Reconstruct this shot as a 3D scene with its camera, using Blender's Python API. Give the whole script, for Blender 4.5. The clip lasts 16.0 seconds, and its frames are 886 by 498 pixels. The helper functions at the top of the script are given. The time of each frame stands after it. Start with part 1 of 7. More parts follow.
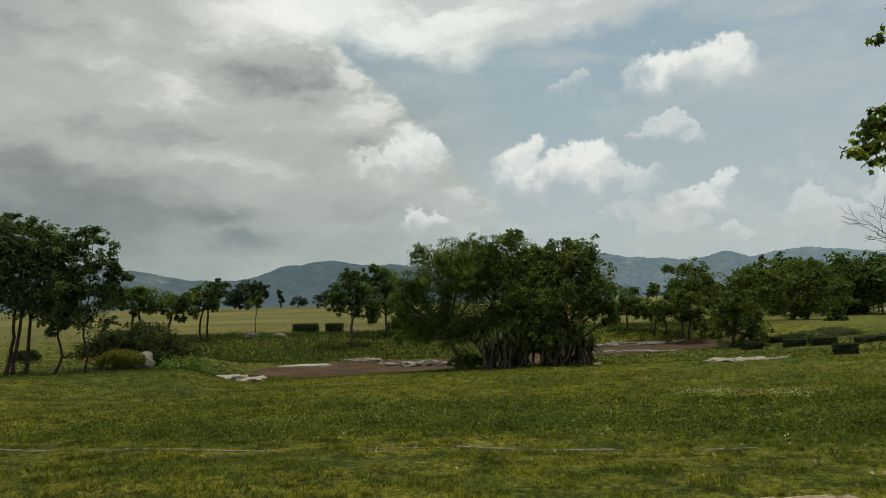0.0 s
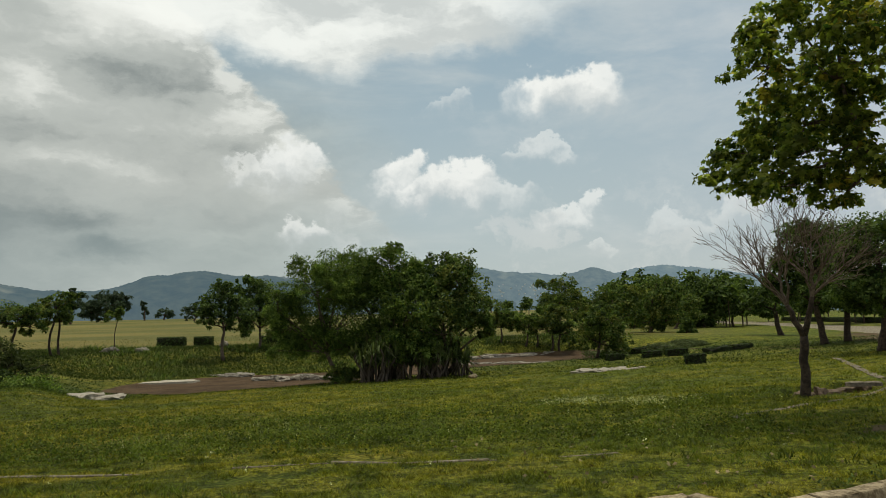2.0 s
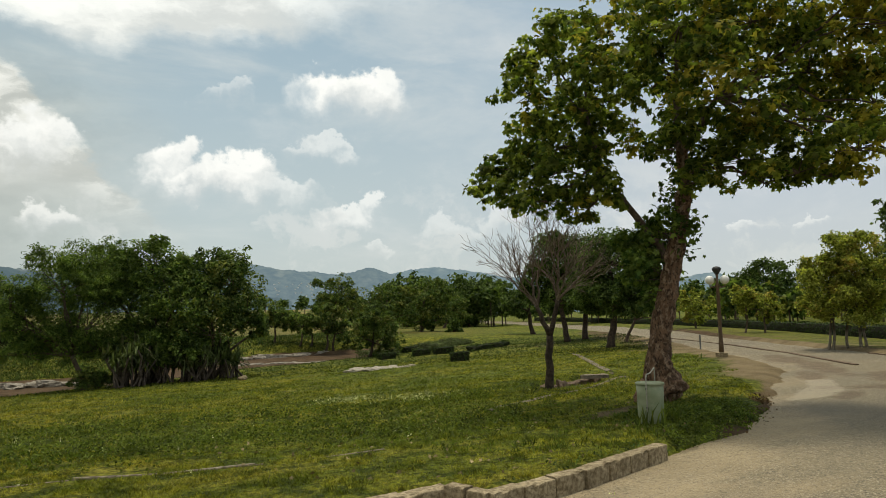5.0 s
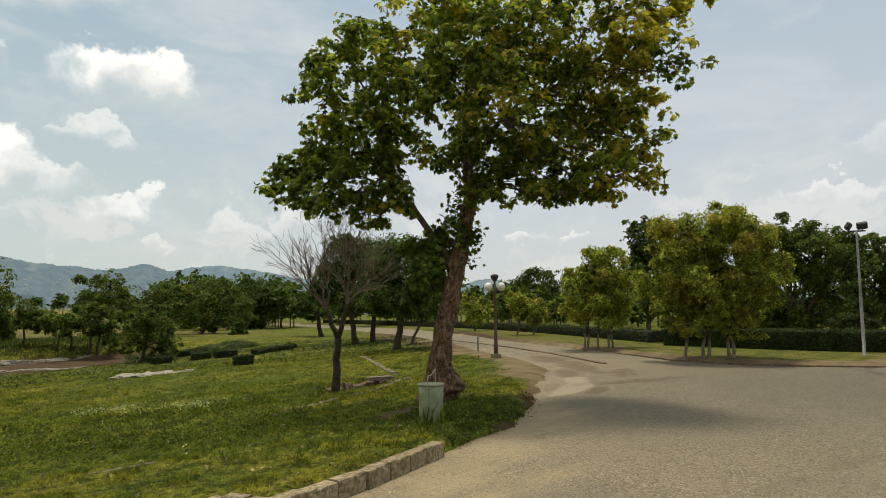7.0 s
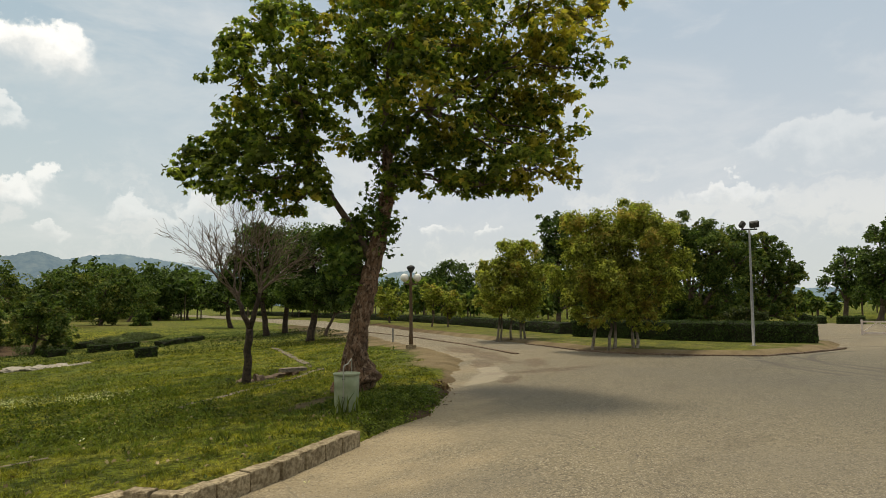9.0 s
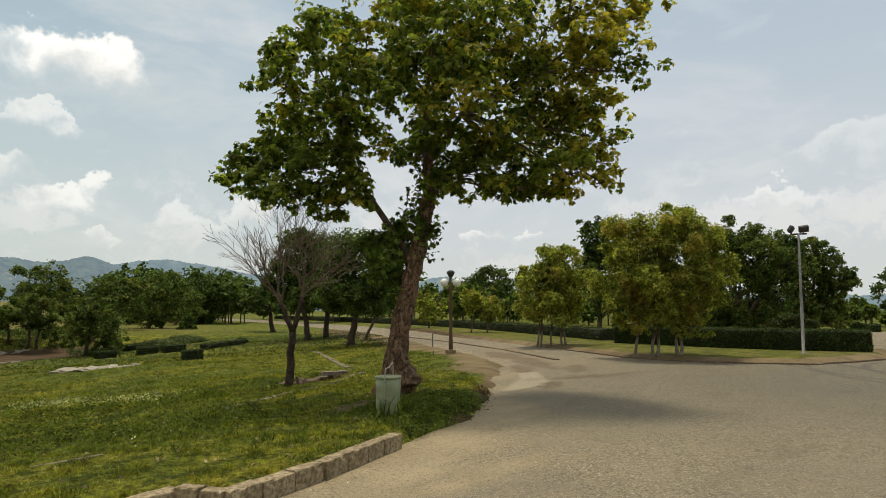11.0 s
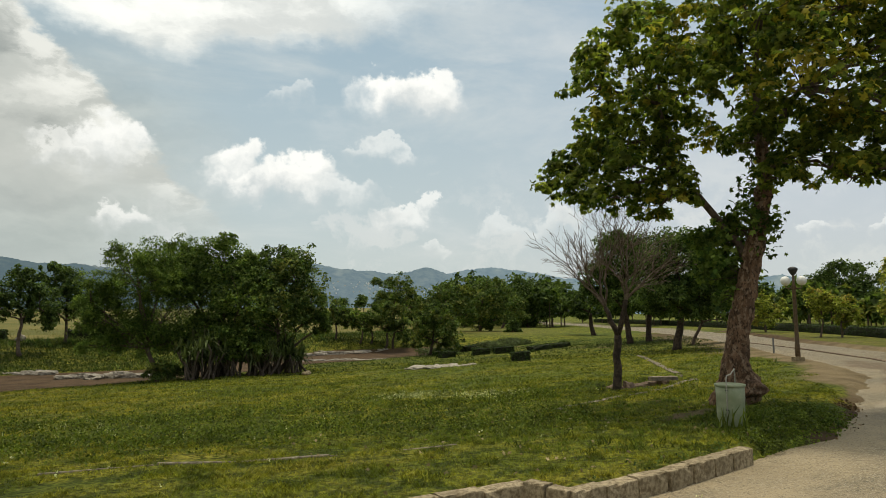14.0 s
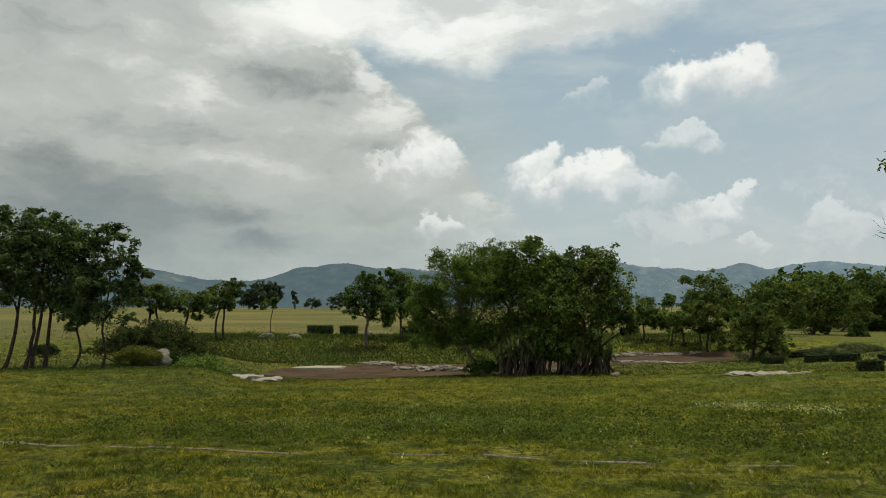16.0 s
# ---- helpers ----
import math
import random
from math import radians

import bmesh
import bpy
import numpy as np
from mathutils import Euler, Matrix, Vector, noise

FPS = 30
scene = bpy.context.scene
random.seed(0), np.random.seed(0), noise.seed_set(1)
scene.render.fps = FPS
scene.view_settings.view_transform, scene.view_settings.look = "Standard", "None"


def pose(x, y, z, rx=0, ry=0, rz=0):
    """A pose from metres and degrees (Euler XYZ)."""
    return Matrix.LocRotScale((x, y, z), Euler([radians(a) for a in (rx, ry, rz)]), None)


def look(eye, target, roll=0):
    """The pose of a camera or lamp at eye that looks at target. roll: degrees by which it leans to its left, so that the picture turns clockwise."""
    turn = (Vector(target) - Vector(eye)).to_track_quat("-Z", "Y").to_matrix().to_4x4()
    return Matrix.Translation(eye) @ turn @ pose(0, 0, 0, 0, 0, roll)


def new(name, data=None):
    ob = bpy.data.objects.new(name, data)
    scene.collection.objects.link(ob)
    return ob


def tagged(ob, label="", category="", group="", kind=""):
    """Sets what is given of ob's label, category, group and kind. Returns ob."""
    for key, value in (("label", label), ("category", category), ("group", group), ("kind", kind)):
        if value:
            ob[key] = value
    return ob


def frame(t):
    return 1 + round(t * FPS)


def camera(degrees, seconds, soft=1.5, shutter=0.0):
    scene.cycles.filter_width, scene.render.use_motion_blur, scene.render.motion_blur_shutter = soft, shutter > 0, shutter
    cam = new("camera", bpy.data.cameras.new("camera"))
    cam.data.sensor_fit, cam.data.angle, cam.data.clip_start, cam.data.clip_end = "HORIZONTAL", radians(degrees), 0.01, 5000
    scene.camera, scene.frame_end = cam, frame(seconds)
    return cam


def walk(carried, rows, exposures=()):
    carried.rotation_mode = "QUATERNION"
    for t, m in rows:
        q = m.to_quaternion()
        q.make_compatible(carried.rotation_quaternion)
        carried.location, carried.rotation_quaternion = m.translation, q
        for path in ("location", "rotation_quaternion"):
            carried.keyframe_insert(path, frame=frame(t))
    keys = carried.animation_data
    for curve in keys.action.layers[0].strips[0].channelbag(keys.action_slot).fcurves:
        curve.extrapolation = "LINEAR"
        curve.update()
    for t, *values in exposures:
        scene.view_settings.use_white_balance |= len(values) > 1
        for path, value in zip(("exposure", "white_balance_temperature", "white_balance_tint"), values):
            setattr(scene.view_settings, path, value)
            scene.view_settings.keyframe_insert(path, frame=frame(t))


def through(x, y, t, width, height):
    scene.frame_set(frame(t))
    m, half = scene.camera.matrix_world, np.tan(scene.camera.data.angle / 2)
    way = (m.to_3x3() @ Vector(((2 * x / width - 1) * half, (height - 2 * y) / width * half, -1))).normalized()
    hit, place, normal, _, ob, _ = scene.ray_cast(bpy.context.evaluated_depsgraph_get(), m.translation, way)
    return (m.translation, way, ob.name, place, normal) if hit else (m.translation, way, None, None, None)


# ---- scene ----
cam = camera(67.76, 16.0, soft=0.75)
# seconds, eye x y z, yaw, pitch, roll
ROWS = [
    (0.0, 0.055, 0.006, 1.603, 0.68, 5.35, -1.61),
    (0.5, 0.055, 0.034, 1.600, -2.05, 5.71, -1.82),
    (1.0, 0.050, 0.018, 1.606, -4.23, 5.92, -1.77),
    (1.5, 0.055, 0.019, 1.603, -6.43, 5.87, -1.84),
    (2.0, 0.054, 0.021, 1.596, -9.81, 6.18, -1.53),
    (2.5, 0.069, -0.026, 1.606, -13.54, 5.65, -1.38),
    (3.0, 0.064, -0.032, 1.595, -14.34, 7.04, -2.25),
    (3.2, 0.049, -0.034, 1.600, -15.65, 6.84, -2.18),
    (5.3, 0.058, -0.058, 1.616, -31.24, 5.87, -1.02),
    (5.5, 0.090, -0.021, 1.604, -32.90, 6.10, -0.83),
    (6.0, 0.083, -0.027, 1.608, -37.56, 6.05, -0.94),
    (6.5, 0.064, -0.056, 1.617, -41.40, 5.51, -1.05),
    (7.0, 0.013, -0.113, 1.641, -46.96, 5.52, -0.72),
    (7.5, 0.033, -0.130, 1.644, -52.68, 5.51, -0.61),
    (8.0, 0.082, -0.088, 1.631, -54.33, 5.16, -0.63),
    (8.2, 0.035, -0.061, 1.610, -54.55, 4.97, -0.50),
    (10.3, -0.006, -0.044, 1.581, -52.05, 5.08, -0.34),
    (10.5, -0.019, -0.045, 1.578, -51.16, 5.28, -0.29),
    (11.0, -0.018, -0.037, 1.566, -50.93, 5.31, -0.08),
    (11.5, -0.026, -0.018, 1.573, -49.08, 5.31, -0.26),
    (12.0, -0.032, -0.000, 1.577, -46.13, 5.09, -0.27),
    (12.5, -0.030, 0.021, 1.578, -43.03, 5.29, 0.12),
    (13.0, -0.055, 0.049, 1.577, -37.41, 5.49, -0.14),
    (13.5, -0.064, 0.082, 1.559, -30.16, 5.76, -0.31),
    (14.0, -0.087, 0.095, 1.558, -24.01, 5.74, -0.48),
    (14.5, -0.125, 0.083, 1.569, -17.57, 5.71, -0.41),
    (15.0, -0.139, 0.102, 1.611, -11.41, 5.39, -0.45),
    (15.5, -0.153, 0.108, 1.595, -5.33, 5.90, -0.40),
    (16.0, -0.149, 0.118, 1.604, 1.89, 5.81, -0.09),
]
# the lens brightens and warms its picture as it swings to the road, and back
EXPOSURES = [(0.0, -0.28, 6500, 6), (2.5, -0.15, 6500, 7), (5.5, 0.05, 6650, 8), (8.0, 0.12, 6800, 10), (11.0, 0.12, 6800, 10), (14.5, 0.0, 6600, 8), (15.3, -0.1, 6550, 8), (16.0, -0.15, 6500, 7)]
walk(cam, [(t, pose(x, y, z, 90 + pitch, 0, yaw) @ pose(0, 0, 0, 0, 0, roll)) for t, x, y, z, yaw, pitch, roll in ROWS], EXPOSURES)

# ---- world, sun ----
SUN_AZ, SUN_EL = 47.0, 77.0
SUN_DIR = Vector((math.sin(radians(SUN_AZ)) * math.cos(radians(SUN_EL)), math.cos(radians(SUN_AZ)) * math.cos(radians(SUN_EL)), math.sin(radians(SUN_EL))))
sun = new("sun", bpy.data.lights.new("sun", "SUN"))
sun.data.energy, sun.data.angle, sun.data.color = 2.6, radians(11.0), (1.0, 0.915, 0.74)
sun.matrix_world = look(SUN_DIR * 60, (0, 0, 0))

world = bpy.data.worlds.new("sky")
scene.world = world
world.use_nodes = True


class Nodes:
    """Short hand for a node tree."""

    def __init__(self, tree):
        self.tree = tree

    def add(self, kind, **props):
        n = self.tree.nodes.new(kind)
        for k, v in props.items():
            setattr(n, k, v)
        return n

    def put(self, socket, v):
        if isinstance(v, bpy.types.NodeSocket):
            self.tree.links.new(v, socket)
        elif v is not None:
            socket.default_value = v

    def math(self, op, a, b=None, c=None, clamp=False):
        n = self.add("ShaderNodeMath", operation=op, use_clamp=clamp)
        for i, v in enumerate((a, b, c)):
            self.put(n.inputs[i], v)
        return n.outputs[0]

    def vmath(self, op, a, b=None, s=None):
        n = self.add("ShaderNodeVectorMath", operation=op)
        self.put(n.inputs[0], a)
        self.put(n.inputs[1], b)
        if s is not None:
            self.put(n.inputs["Scale"], s)
        return n.outputs["Value" if op in ("DOT_PRODUCT", "LENGTH", "DISTANCE") else "Vector"]

    def mix(self, f, a, b, blend="MIX"):
        n = self.add("ShaderNodeMix", data_type="RGBA", blend_type=blend, clamp_factor=True)
        self.put(n.inputs["Factor"], f)
        self.put(n.inputs[6], a if isinstance(a, bpy.types.NodeSocket) else (*a, 1))
        self.put(n.inputs[7], b if isinstance(b, bpy.types.NodeSocket) else (*b, 1))
        return n.outputs[2]

    def noise(self, vec, scale, detail=4.0, rough=0.55, distort=0.0, colour=False):
        n = self.add("ShaderNodeTexNoise")
        self.put(n.inputs["Vector"], vec)
        n.inputs["Scale"].default_value, n.inputs["Detail"].default_value = scale, detail
        n.inputs["Roughness"].default_value, n.inputs["Distortion"].default_value = rough, distort
        return n.outputs["Color" if colour else "Fac"]

    def voronoi(self, vec, scale, feature="F1", out="Distance"):
        n = self.add("ShaderNodeTexVoronoi", feature=feature)
        self.put(n.inputs["Vector"], vec)
        n.inputs["Scale"].default_value = scale
        return n.outputs[out]

    def ramp(self, v, lo, hi, a=0.0, b=1.0):
        n = self.add("ShaderNodeMapRange", interpolation_type="SMOOTHSTEP")
        for i, x in enumerate((v, lo, hi, a, b)):
            self.put(n.inputs[i], x)
        return n.outputs[0]

    def xyz(self, x, y, z):
        n = self.add("ShaderNodeCombineXYZ")
        for i, v in enumerate((x, y, z)):
            self.put(n.inputs[i], v)
        return n.outputs[0]


def sky_nodes():
    w = Nodes(world.node_tree)
    w.tree.nodes.clear()
    sky = w.add("ShaderNodeTexSky", sky_type="NISHITA", sun_disc=False, sun_elevation=radians(SUN_EL), sun_rotation=radians(SUN_AZ))
    sky.air_density, sky.dust_density, sky.ozone_density = 1.0, 2.5, 1.0
    way = w.add("ShaderNodeTexCoord").outputs["Generated"]
    sep = w.add("ShaderNodeSeparateXYZ")
    w.put(sep.inputs[0], way)
    az = w.math("MULTIPLY", w.math("ARCTAN2", sep.outputs[0], sep.outputs[1]), 57.2958)
    el = w.math("MULTIPLY", w.math("ARCSINE", sep.outputs[2]), 57.2958)
    flat = w.xyz(az, w.math("MULTIPLY", el, 1.7), 0.0)
    # clear sky, paler towards the horizon
    blue = w.mix(0.55, w.mix(1.0, sky.outputs[0], (0.1, 0.1, 0.1), "MULTIPLY"), (0.35, 0.525, 0.60))
    haze = w.ramp(el, -2.0, 30.0, 1.0, 0.15)
    side = w.ramp(az, 15.0, 55.0)
    base = w.mix(haze, w.mix(w.math("MULTIPLY", side, 0.6), blue, (0.41, 0.50, 0.615)), w.mix(side, (0.55, 0.62, 0.63), (0.58, 0.625, 0.665)))
    # thin high cloud
    thin = w.noise(w.vmath("MULTIPLY", flat, (0.8, 1.3, 1.0)), 0.06, 6.0, 0.62, 0.5)
    base = w.mix(w.math("MULTIPLY", w.ramp(thin, 0.44, 0.70, 0.0, 0.5), w.ramp(side, 0.0, 1.0, 1.0, 0.7)), base, w.mix(side, (0.68, 0.715, 0.71), (0.72, 0.735, 0.755)))
    wisp = w.noise(w.vmath("MULTIPLY", flat, (0.85, 1.1, 1.0)), 0.11, 6.0, 0.6, 0.3)
    base = w.mix(w.math("MULTIPLY", w.ramp(wisp, 0.53, 0.7, 0.0, 0.2), w.ramp(az, -14.0, 4.0)), base, (0.78, 0.79, 0.79))
    # grey heaped cloud towards the sun
    warp = w.vmath("SCALE", w.vmath("SUBTRACT", w.noise(flat, 0.15, 7.0, 0.62, 0.0, True), (0.5, 0.5, 0.5)), s=8.0)
    pos = w.vmath("ADD", flat, warp)
    psep = w.add("ShaderNodeSeparateXYZ")
    w.put(psep.inputs[0], pos)
    paz, pel = psep.outputs[0], w.math("DIVIDE", psep.outputs[1], 1.7)
    edge = w.math("ADD", paz, w.math("MULTIPLY", w.math("SUBTRACT", pel, 16.0), 1.0))
    fold = w.noise(w.vmath("MULTIPLY", pos, (0.75, 1.25, 1.0)), 0.075, 5.0, 0.55, 0.25)
    billow = w.noise(w.vmath("MULTIPLY", pos, (0.8, 1.15, 1.0)), 0.24, 4.0, 0.52, 0.3)
    # lit heads and shaded undersides within the grey
    lit = w.math("ADD", w.math("MULTIPLY", w.math("SUBTRACT", fold, 0.5), 1.3), w.math("MULTIPLY", w.math("SUBTRACT", billow, 0.5), w.ramp(pel, 8.0, 16.0, 0.3, 0.85)))
    for a, e, rx, ry, k in FOLDS:
        dx, dy = w.math("DIVIDE", w.math("SUBTRACT", paz, a), rx), w.math("DIVIDE", w.math("SUBTRACT", pel, e), ry)
        r = w.math("SQRT", w.math("ADD", w.math("MULTIPLY", dx, dx), w.math("MULTIPLY", dy, dy)))
        lit = w.math("ADD", lit, w.ramp(r, 0.0, 1.7, 0.62 * k, 0.0))
    veil = w.math("MULTIPLY", w.ramp(paz, 10.0, -8.0), w.ramp(pel, 24.0, 12.0, 0.2, 1.0))
    base = w.mix(w.math("MULTIPLY", veil, 0.88), base, w.mix(w.ramp(lit, -0.75, 0.65), (0.225, 0.275, 0.28), (0.66, 0.70, 0.655)))
    mass = w.math("MULTIPLY", w.ramp(edge, -2.2, -3.6), w.ramp(pel, 5.0, 13.0))
    grey = w.mix(w.ramp(lit, -0.85, 0.0), (0.22, 0.25, 0.25), (0.56, 0.58, 0.55))
    grey = w.mix(w.ramp(lit, -0.05, 0.6), grey, (0.93, 0.93, 0.88))
    rim = w.math("MULTIPLY", w.ramp(edge, -7.5, -4.2), w.ramp(billow, 0.38, 0.6))
    grey = w.mix(w.math("MULTIPLY", rim, 0.7), grey, (0.95, 0.95, 0.90))
    base = w.mix(w.math("MULTIPLY", mass, 0.95), base, grey)
    # upper white bank
    bank = w.ramp(w.math("SUBTRACT", pel, w.math("MULTIPLY", w.math("ABSOLUTE", w.math("SUBTRACT", paz, 1.0)), 0.18)), 19.8, 22.0)
    base = w.mix(w.math("MULTIPLY", bank, w.ramp(paz, 26.0, 12.0, 0.2, 0.9)), base, w.mix(w.ramp(fold, 0.4, 0.6), (0.72, 0.74, 0.72), (1.08, 1.08, 1.03)))
    # heaped fair weather clouds: azimuth, elevation, half width, half height, whiteness
    even = w.xyz(az, el, 0.0)
    puff = w.vmath("SUBTRACT", w.noise(even, 0.36, 6.0, 0.55, 0.0, True), (0.5, 0.5, 0.5))
    curl = w.vmath("SUBTRACT", w.noise(even, 1.7, 5.0, 0.62, 0.0, True), (0.5, 0.5, 0.5))
    fpos = w.vmath("ADD", even, w.vmath("ADD", w.vmath("SCALE", puff, s=6.0), w.vmath("SCALE", curl, s=0.6)))
    fsep = w.add("ShaderNodeSeparateXYZ")
    w.put(fsep.inputs[0], fpos)
    faz, fel = fsep.outputs[0], fsep.outputs[1]
    shade = w.noise(fpos, 0.3, 3.0)
    for a, e, rx, ry, k in CLOUDS:
        dx = w.math("DIVIDE", w.math("SUBTRACT", faz, a), rx)
        dy = w.math("DIVIDE", w.math("SUBTRACT", fel, e), ry)
        under = w.math("MULTIPLY", w.math("MINIMUM", dy, 0.0), 0.45)
        tall = w.math("ADD", w.math("MAXIMUM", dy, 0.0), under)
        r = w.math("SQRT", w.math("ADD", w.math("MULTIPLY", dx, dx), w.math("MULTIPLY", tall, tall)))
        soft_by = w.ramp(dy, 0.45, -0.7, 0.0, 0.6)
        cover = w.math("MULTIPLY", w.ramp(r, w.math("SUBTRACT", 0.74, soft_by), w.math("ADD", 1.05, w.math("MULTIPLY", soft_by, 0.7)), 1.0, 0.0), w.ramp(dy, -1.9, 0.1))
        tone = w.mix(w.math("ADD", w.ramp(dy, -0.9, 0.75), w.math("MULTIPLY", w.math("SUBTRACT", shade, 0.5), 1.7), clamp=True), (0.64, 0.68, 0.69), (1.01, 1.01, 0.98))
        cover = w.math("MULTIPLY", cover, w.ramp(dy, -1.3, 0.55, 0.3, 1.0))
        base = w.mix(w.math("MULTIPLY", cover, k), base, tone)
    # low broken cloud over the hills
    heap = w.noise(w.vmath("MULTIPLY", fpos, (0.7, 1.2, 1.0)), 0.17, 5.0, 0.55)
    base = w.mix(w.math("MULTIPLY", w.ramp(heap, 0.5, 0.62, 0.0, 0.55), w.math("MULTIPLY", w.ramp(el, 15.0, 6.0), w.ramp(az, -8.0, 6.0))), base, (0.76, 0.775, 0.765))
    # ground haze line
    base = w.mix(w.math("MULTIPLY", w.ramp(el, 9.0, 1.0, 0.0, 0.6), w.ramp(az, -30.0, 5.0, 0.3, 1.0)), base, (0.55, 0.60, 0.58))
    bg = w.add("ShaderNodeBackground")
    w.put(bg.inputs[0], base)
    bg.inputs[1].default_value = 1.0
    w.put(w.add("ShaderNodeOutputWorld").inputs[0], bg.outputs[0])


CLOUDS = [
    (20.6, 18.6, 4.4, 2.4, 1.0), (23.6, 19.0, 2.6, 2.2, 0.9), (6.4, 12.6, 2.6, 2.3, 0.95), (11.6, 11.8, 3.4, 2.2, 0.95), (14.6, 10.2, 3.6, 1.6, 0.5), (9.0, 11.4, 4.6, 1.5, 0.85),
    (-3.2, 13.5, 3.2, 2.2, 0.9), (-6.6, 12.6, 2.2, 1.2, 0.5), (-2.0, 8.0, 2.0, 1.5, 0.65), (20.4, 8.2, 2.4, 1.3, 0.65), (23.0, 9.0, 1.5, 1.3, 0.65), (18.7, 14.4, 3.0, 1.0, 0.45),
    (23.3, 5.7, 1.4, 1.0, 0.45), (29.0, 7.2, 3.2, 1.5, 0.42), (33.2, 7.8, 2.2, 1.4, 0.45), (10.4, 18.0, 2.0, 1.0, 0.35),
    (78.2, 9.0, 3.6, 1.0, 0.4), (85.0, 12.0, 7.0, 1.8, 0.25), (53.7, 6.6, 1.3, 0.7, 0.5), (58.1, 6.6, 1.0, 0.6, 0.45),
]
# folds of the grey cloud: azimuth, elevation, half width, half height, lit or shaded
FOLDS = [
    (-15.8, 23.4, 6.0, 2.6, 0.75), (-14.0, 19.6, 6.5, 2.0, -0.85), (-24.0, 14.8, 9.0, 1.6, -0.6), (-19.5, 12.8, 6.0, 0.9, 0.45),
    (-33.0, 9.5, 9.0, 3.8, -1.0), (-27.0, 5.0, 14.0, 4.0, -0.55), (-33.0, 22.0, 8.0, 4.0, -0.6), (-26.0, 19.5, 6.0, 2.4, 0.35), (-7.6, 18.0, 3.0, 2.0, 0.5),
    (-9.5, 14.2, 5.0, 1.5, -0.25), (-16.7, 6.0, 2.8, 1.0, -0.7), (-19.5, 8.6, 3.2, 0.9, -0.4), (-8.0, 8.8, 3.0, 0.8, -0.3), (-30.0, 14.0, 4.0, 1.0, 0.35),
]
sky_nodes()
# ---- the lie of the land ----
# edge of the lawn against the road, then far round; lawn inside
LAWN = np.array([(-40, -1.6), (-4, 4.1), (1.9, 5.0), (2.9, 5.16), (3.05, 4.78), (4.3, 4.95), (5.85, 5.38), (7.4, 5.75), (8.6, 6.2), (10.2, 7.2),
                 (12.2, 8.5), (14.8, 10.0), (16.6, 11.3), (17.9, 12.7), (19.0, 14.3), (21.6, 18.0), (25.4, 22.7), (33.0, 34.4), (39.3, 47), (48, 64), (61, 95), (75, 130),
                 (400, 3500), (-3500, 3500), (-3500, -300)], float)
# the verge with the clipped hedge, across the road; land inside
VERGE = np.array([(80, 124), (62, 84), (48, 50), (37.4, 32.6), (31, 24.5), (26.6, 17.6), (23.5, 12.9), (21.1, 9.4), (20.6, 7.2), (20.9, 5.6), (21.7, 3.8), (23.6, 3.0),
                  (26.5, 2.1), (29.0, 2.2), (31.5, 3.6), (36, 5.2), (52, 7.5), (58, 6.0), (60, -20), (200, -60), (3500, -600), (3500, 3500), (480, 3500)], float)


def inside_by(x, y, poly):
    """Metres inside a closed outline; negative outside."""
    x, y = np.asarray(x, float), np.asarray(y, float)
    best, odd = np.full(x.shape, 1e9), np.zeros(x.shape, bool)
    for (ax, ay), (bx, by) in zip(poly, np.roll(poly, -1, 0)):
        t = np.clip(((x - ax) * (bx - ax) + (y - ay) * (by - ay)) / ((bx - ax) ** 2 + (by - ay) ** 2), 0, 1)
        best = np.minimum(best, np.hypot(x - ax - t * (bx - ax), y - ay - t * (by - ay)))
        if by != ay:
            odd ^= ((ay > y) != (by > y)) & (x < (bx - ax) * (y - ay) / (by - ay) + ax)
    return np.where(odd, best, -best)


def ss(v, lo, hi):
    t = np.clip((np.asarray(v, float) - lo) / (hi - lo), 0, 1)
    return t * t * (3 - 2 * t)


def wave(x, y, s, k=0.0):
    """Cheap smooth unevenness of about -1 to 1, over s metres."""
    x, y = np.asarray(x, float) / s, np.asarray(y, float) / s
    return (np.sin(x * 1.7 + y * 0.9 + k) + np.sin(x * -1.1 + y * 2.1 + 2 * k + 1.3) + np.sin(x * 3.1 - y * 1.6 + 3 * k + 0.4) * 0.6 + np.sin(x * 2.3 + y * 3.7 + k + 2.2) * 0.5) / 3.1


def pond_in(x, y):
    """Above 0 in the drained pond, in about metres."""
    a = 1 - np.hypot((x + 2.9) / 7.4, (y - 35.6) / 5.4)
    b = 1 - np.hypot((x - 11.8) / 8.6, (y - 40.3) / 3.9)
    c = 1 - np.hypot((x - 3.5) / 8.0, (y - 38.5) / 2.6)
    return np.maximum(np.maximum(a * 5.4, b * 3.2), c * 2.6) + 0.25 * wave(x, y, 2.2) - 3.2 * np.exp(-((x - 1.6) / 2.9) ** 2 - ((y - 31.2) / 3.4) ** 2)


def drain_by(x, y):
    """Below 1 in the open drain beside the bare tree."""
    gx, gy = x - 11.3, y - 13.3
    return np.hypot((gx * 0.95 + gy * 0.31) / 2.3, (-gx * 0.31 + gy * 0.95) / 0.75)


def bare_by(x, y):
    """Below 1 on the trodden patch behind the litter bin."""
    gx, gy = x - 7.5, y - 7.95
    return np.hypot((gx * 0.93 + gy * 0.37) / 1.15, (-gx * 0.37 + gy * 0.93) / 0.38)


def lawn_in(x, y):
    rough = 0.16 * wave(x, y, 0.7) + 0.10 * wave(x, y, 0.25, 2.0)
    return inside_by(x, y, LAWN) + rough * ss(x, 6.3, 8.0)


def verge_in(x, y):
    return inside_by(x, y, VERGE) + 0.12 * wave(x, y, 0.9, 1.0)


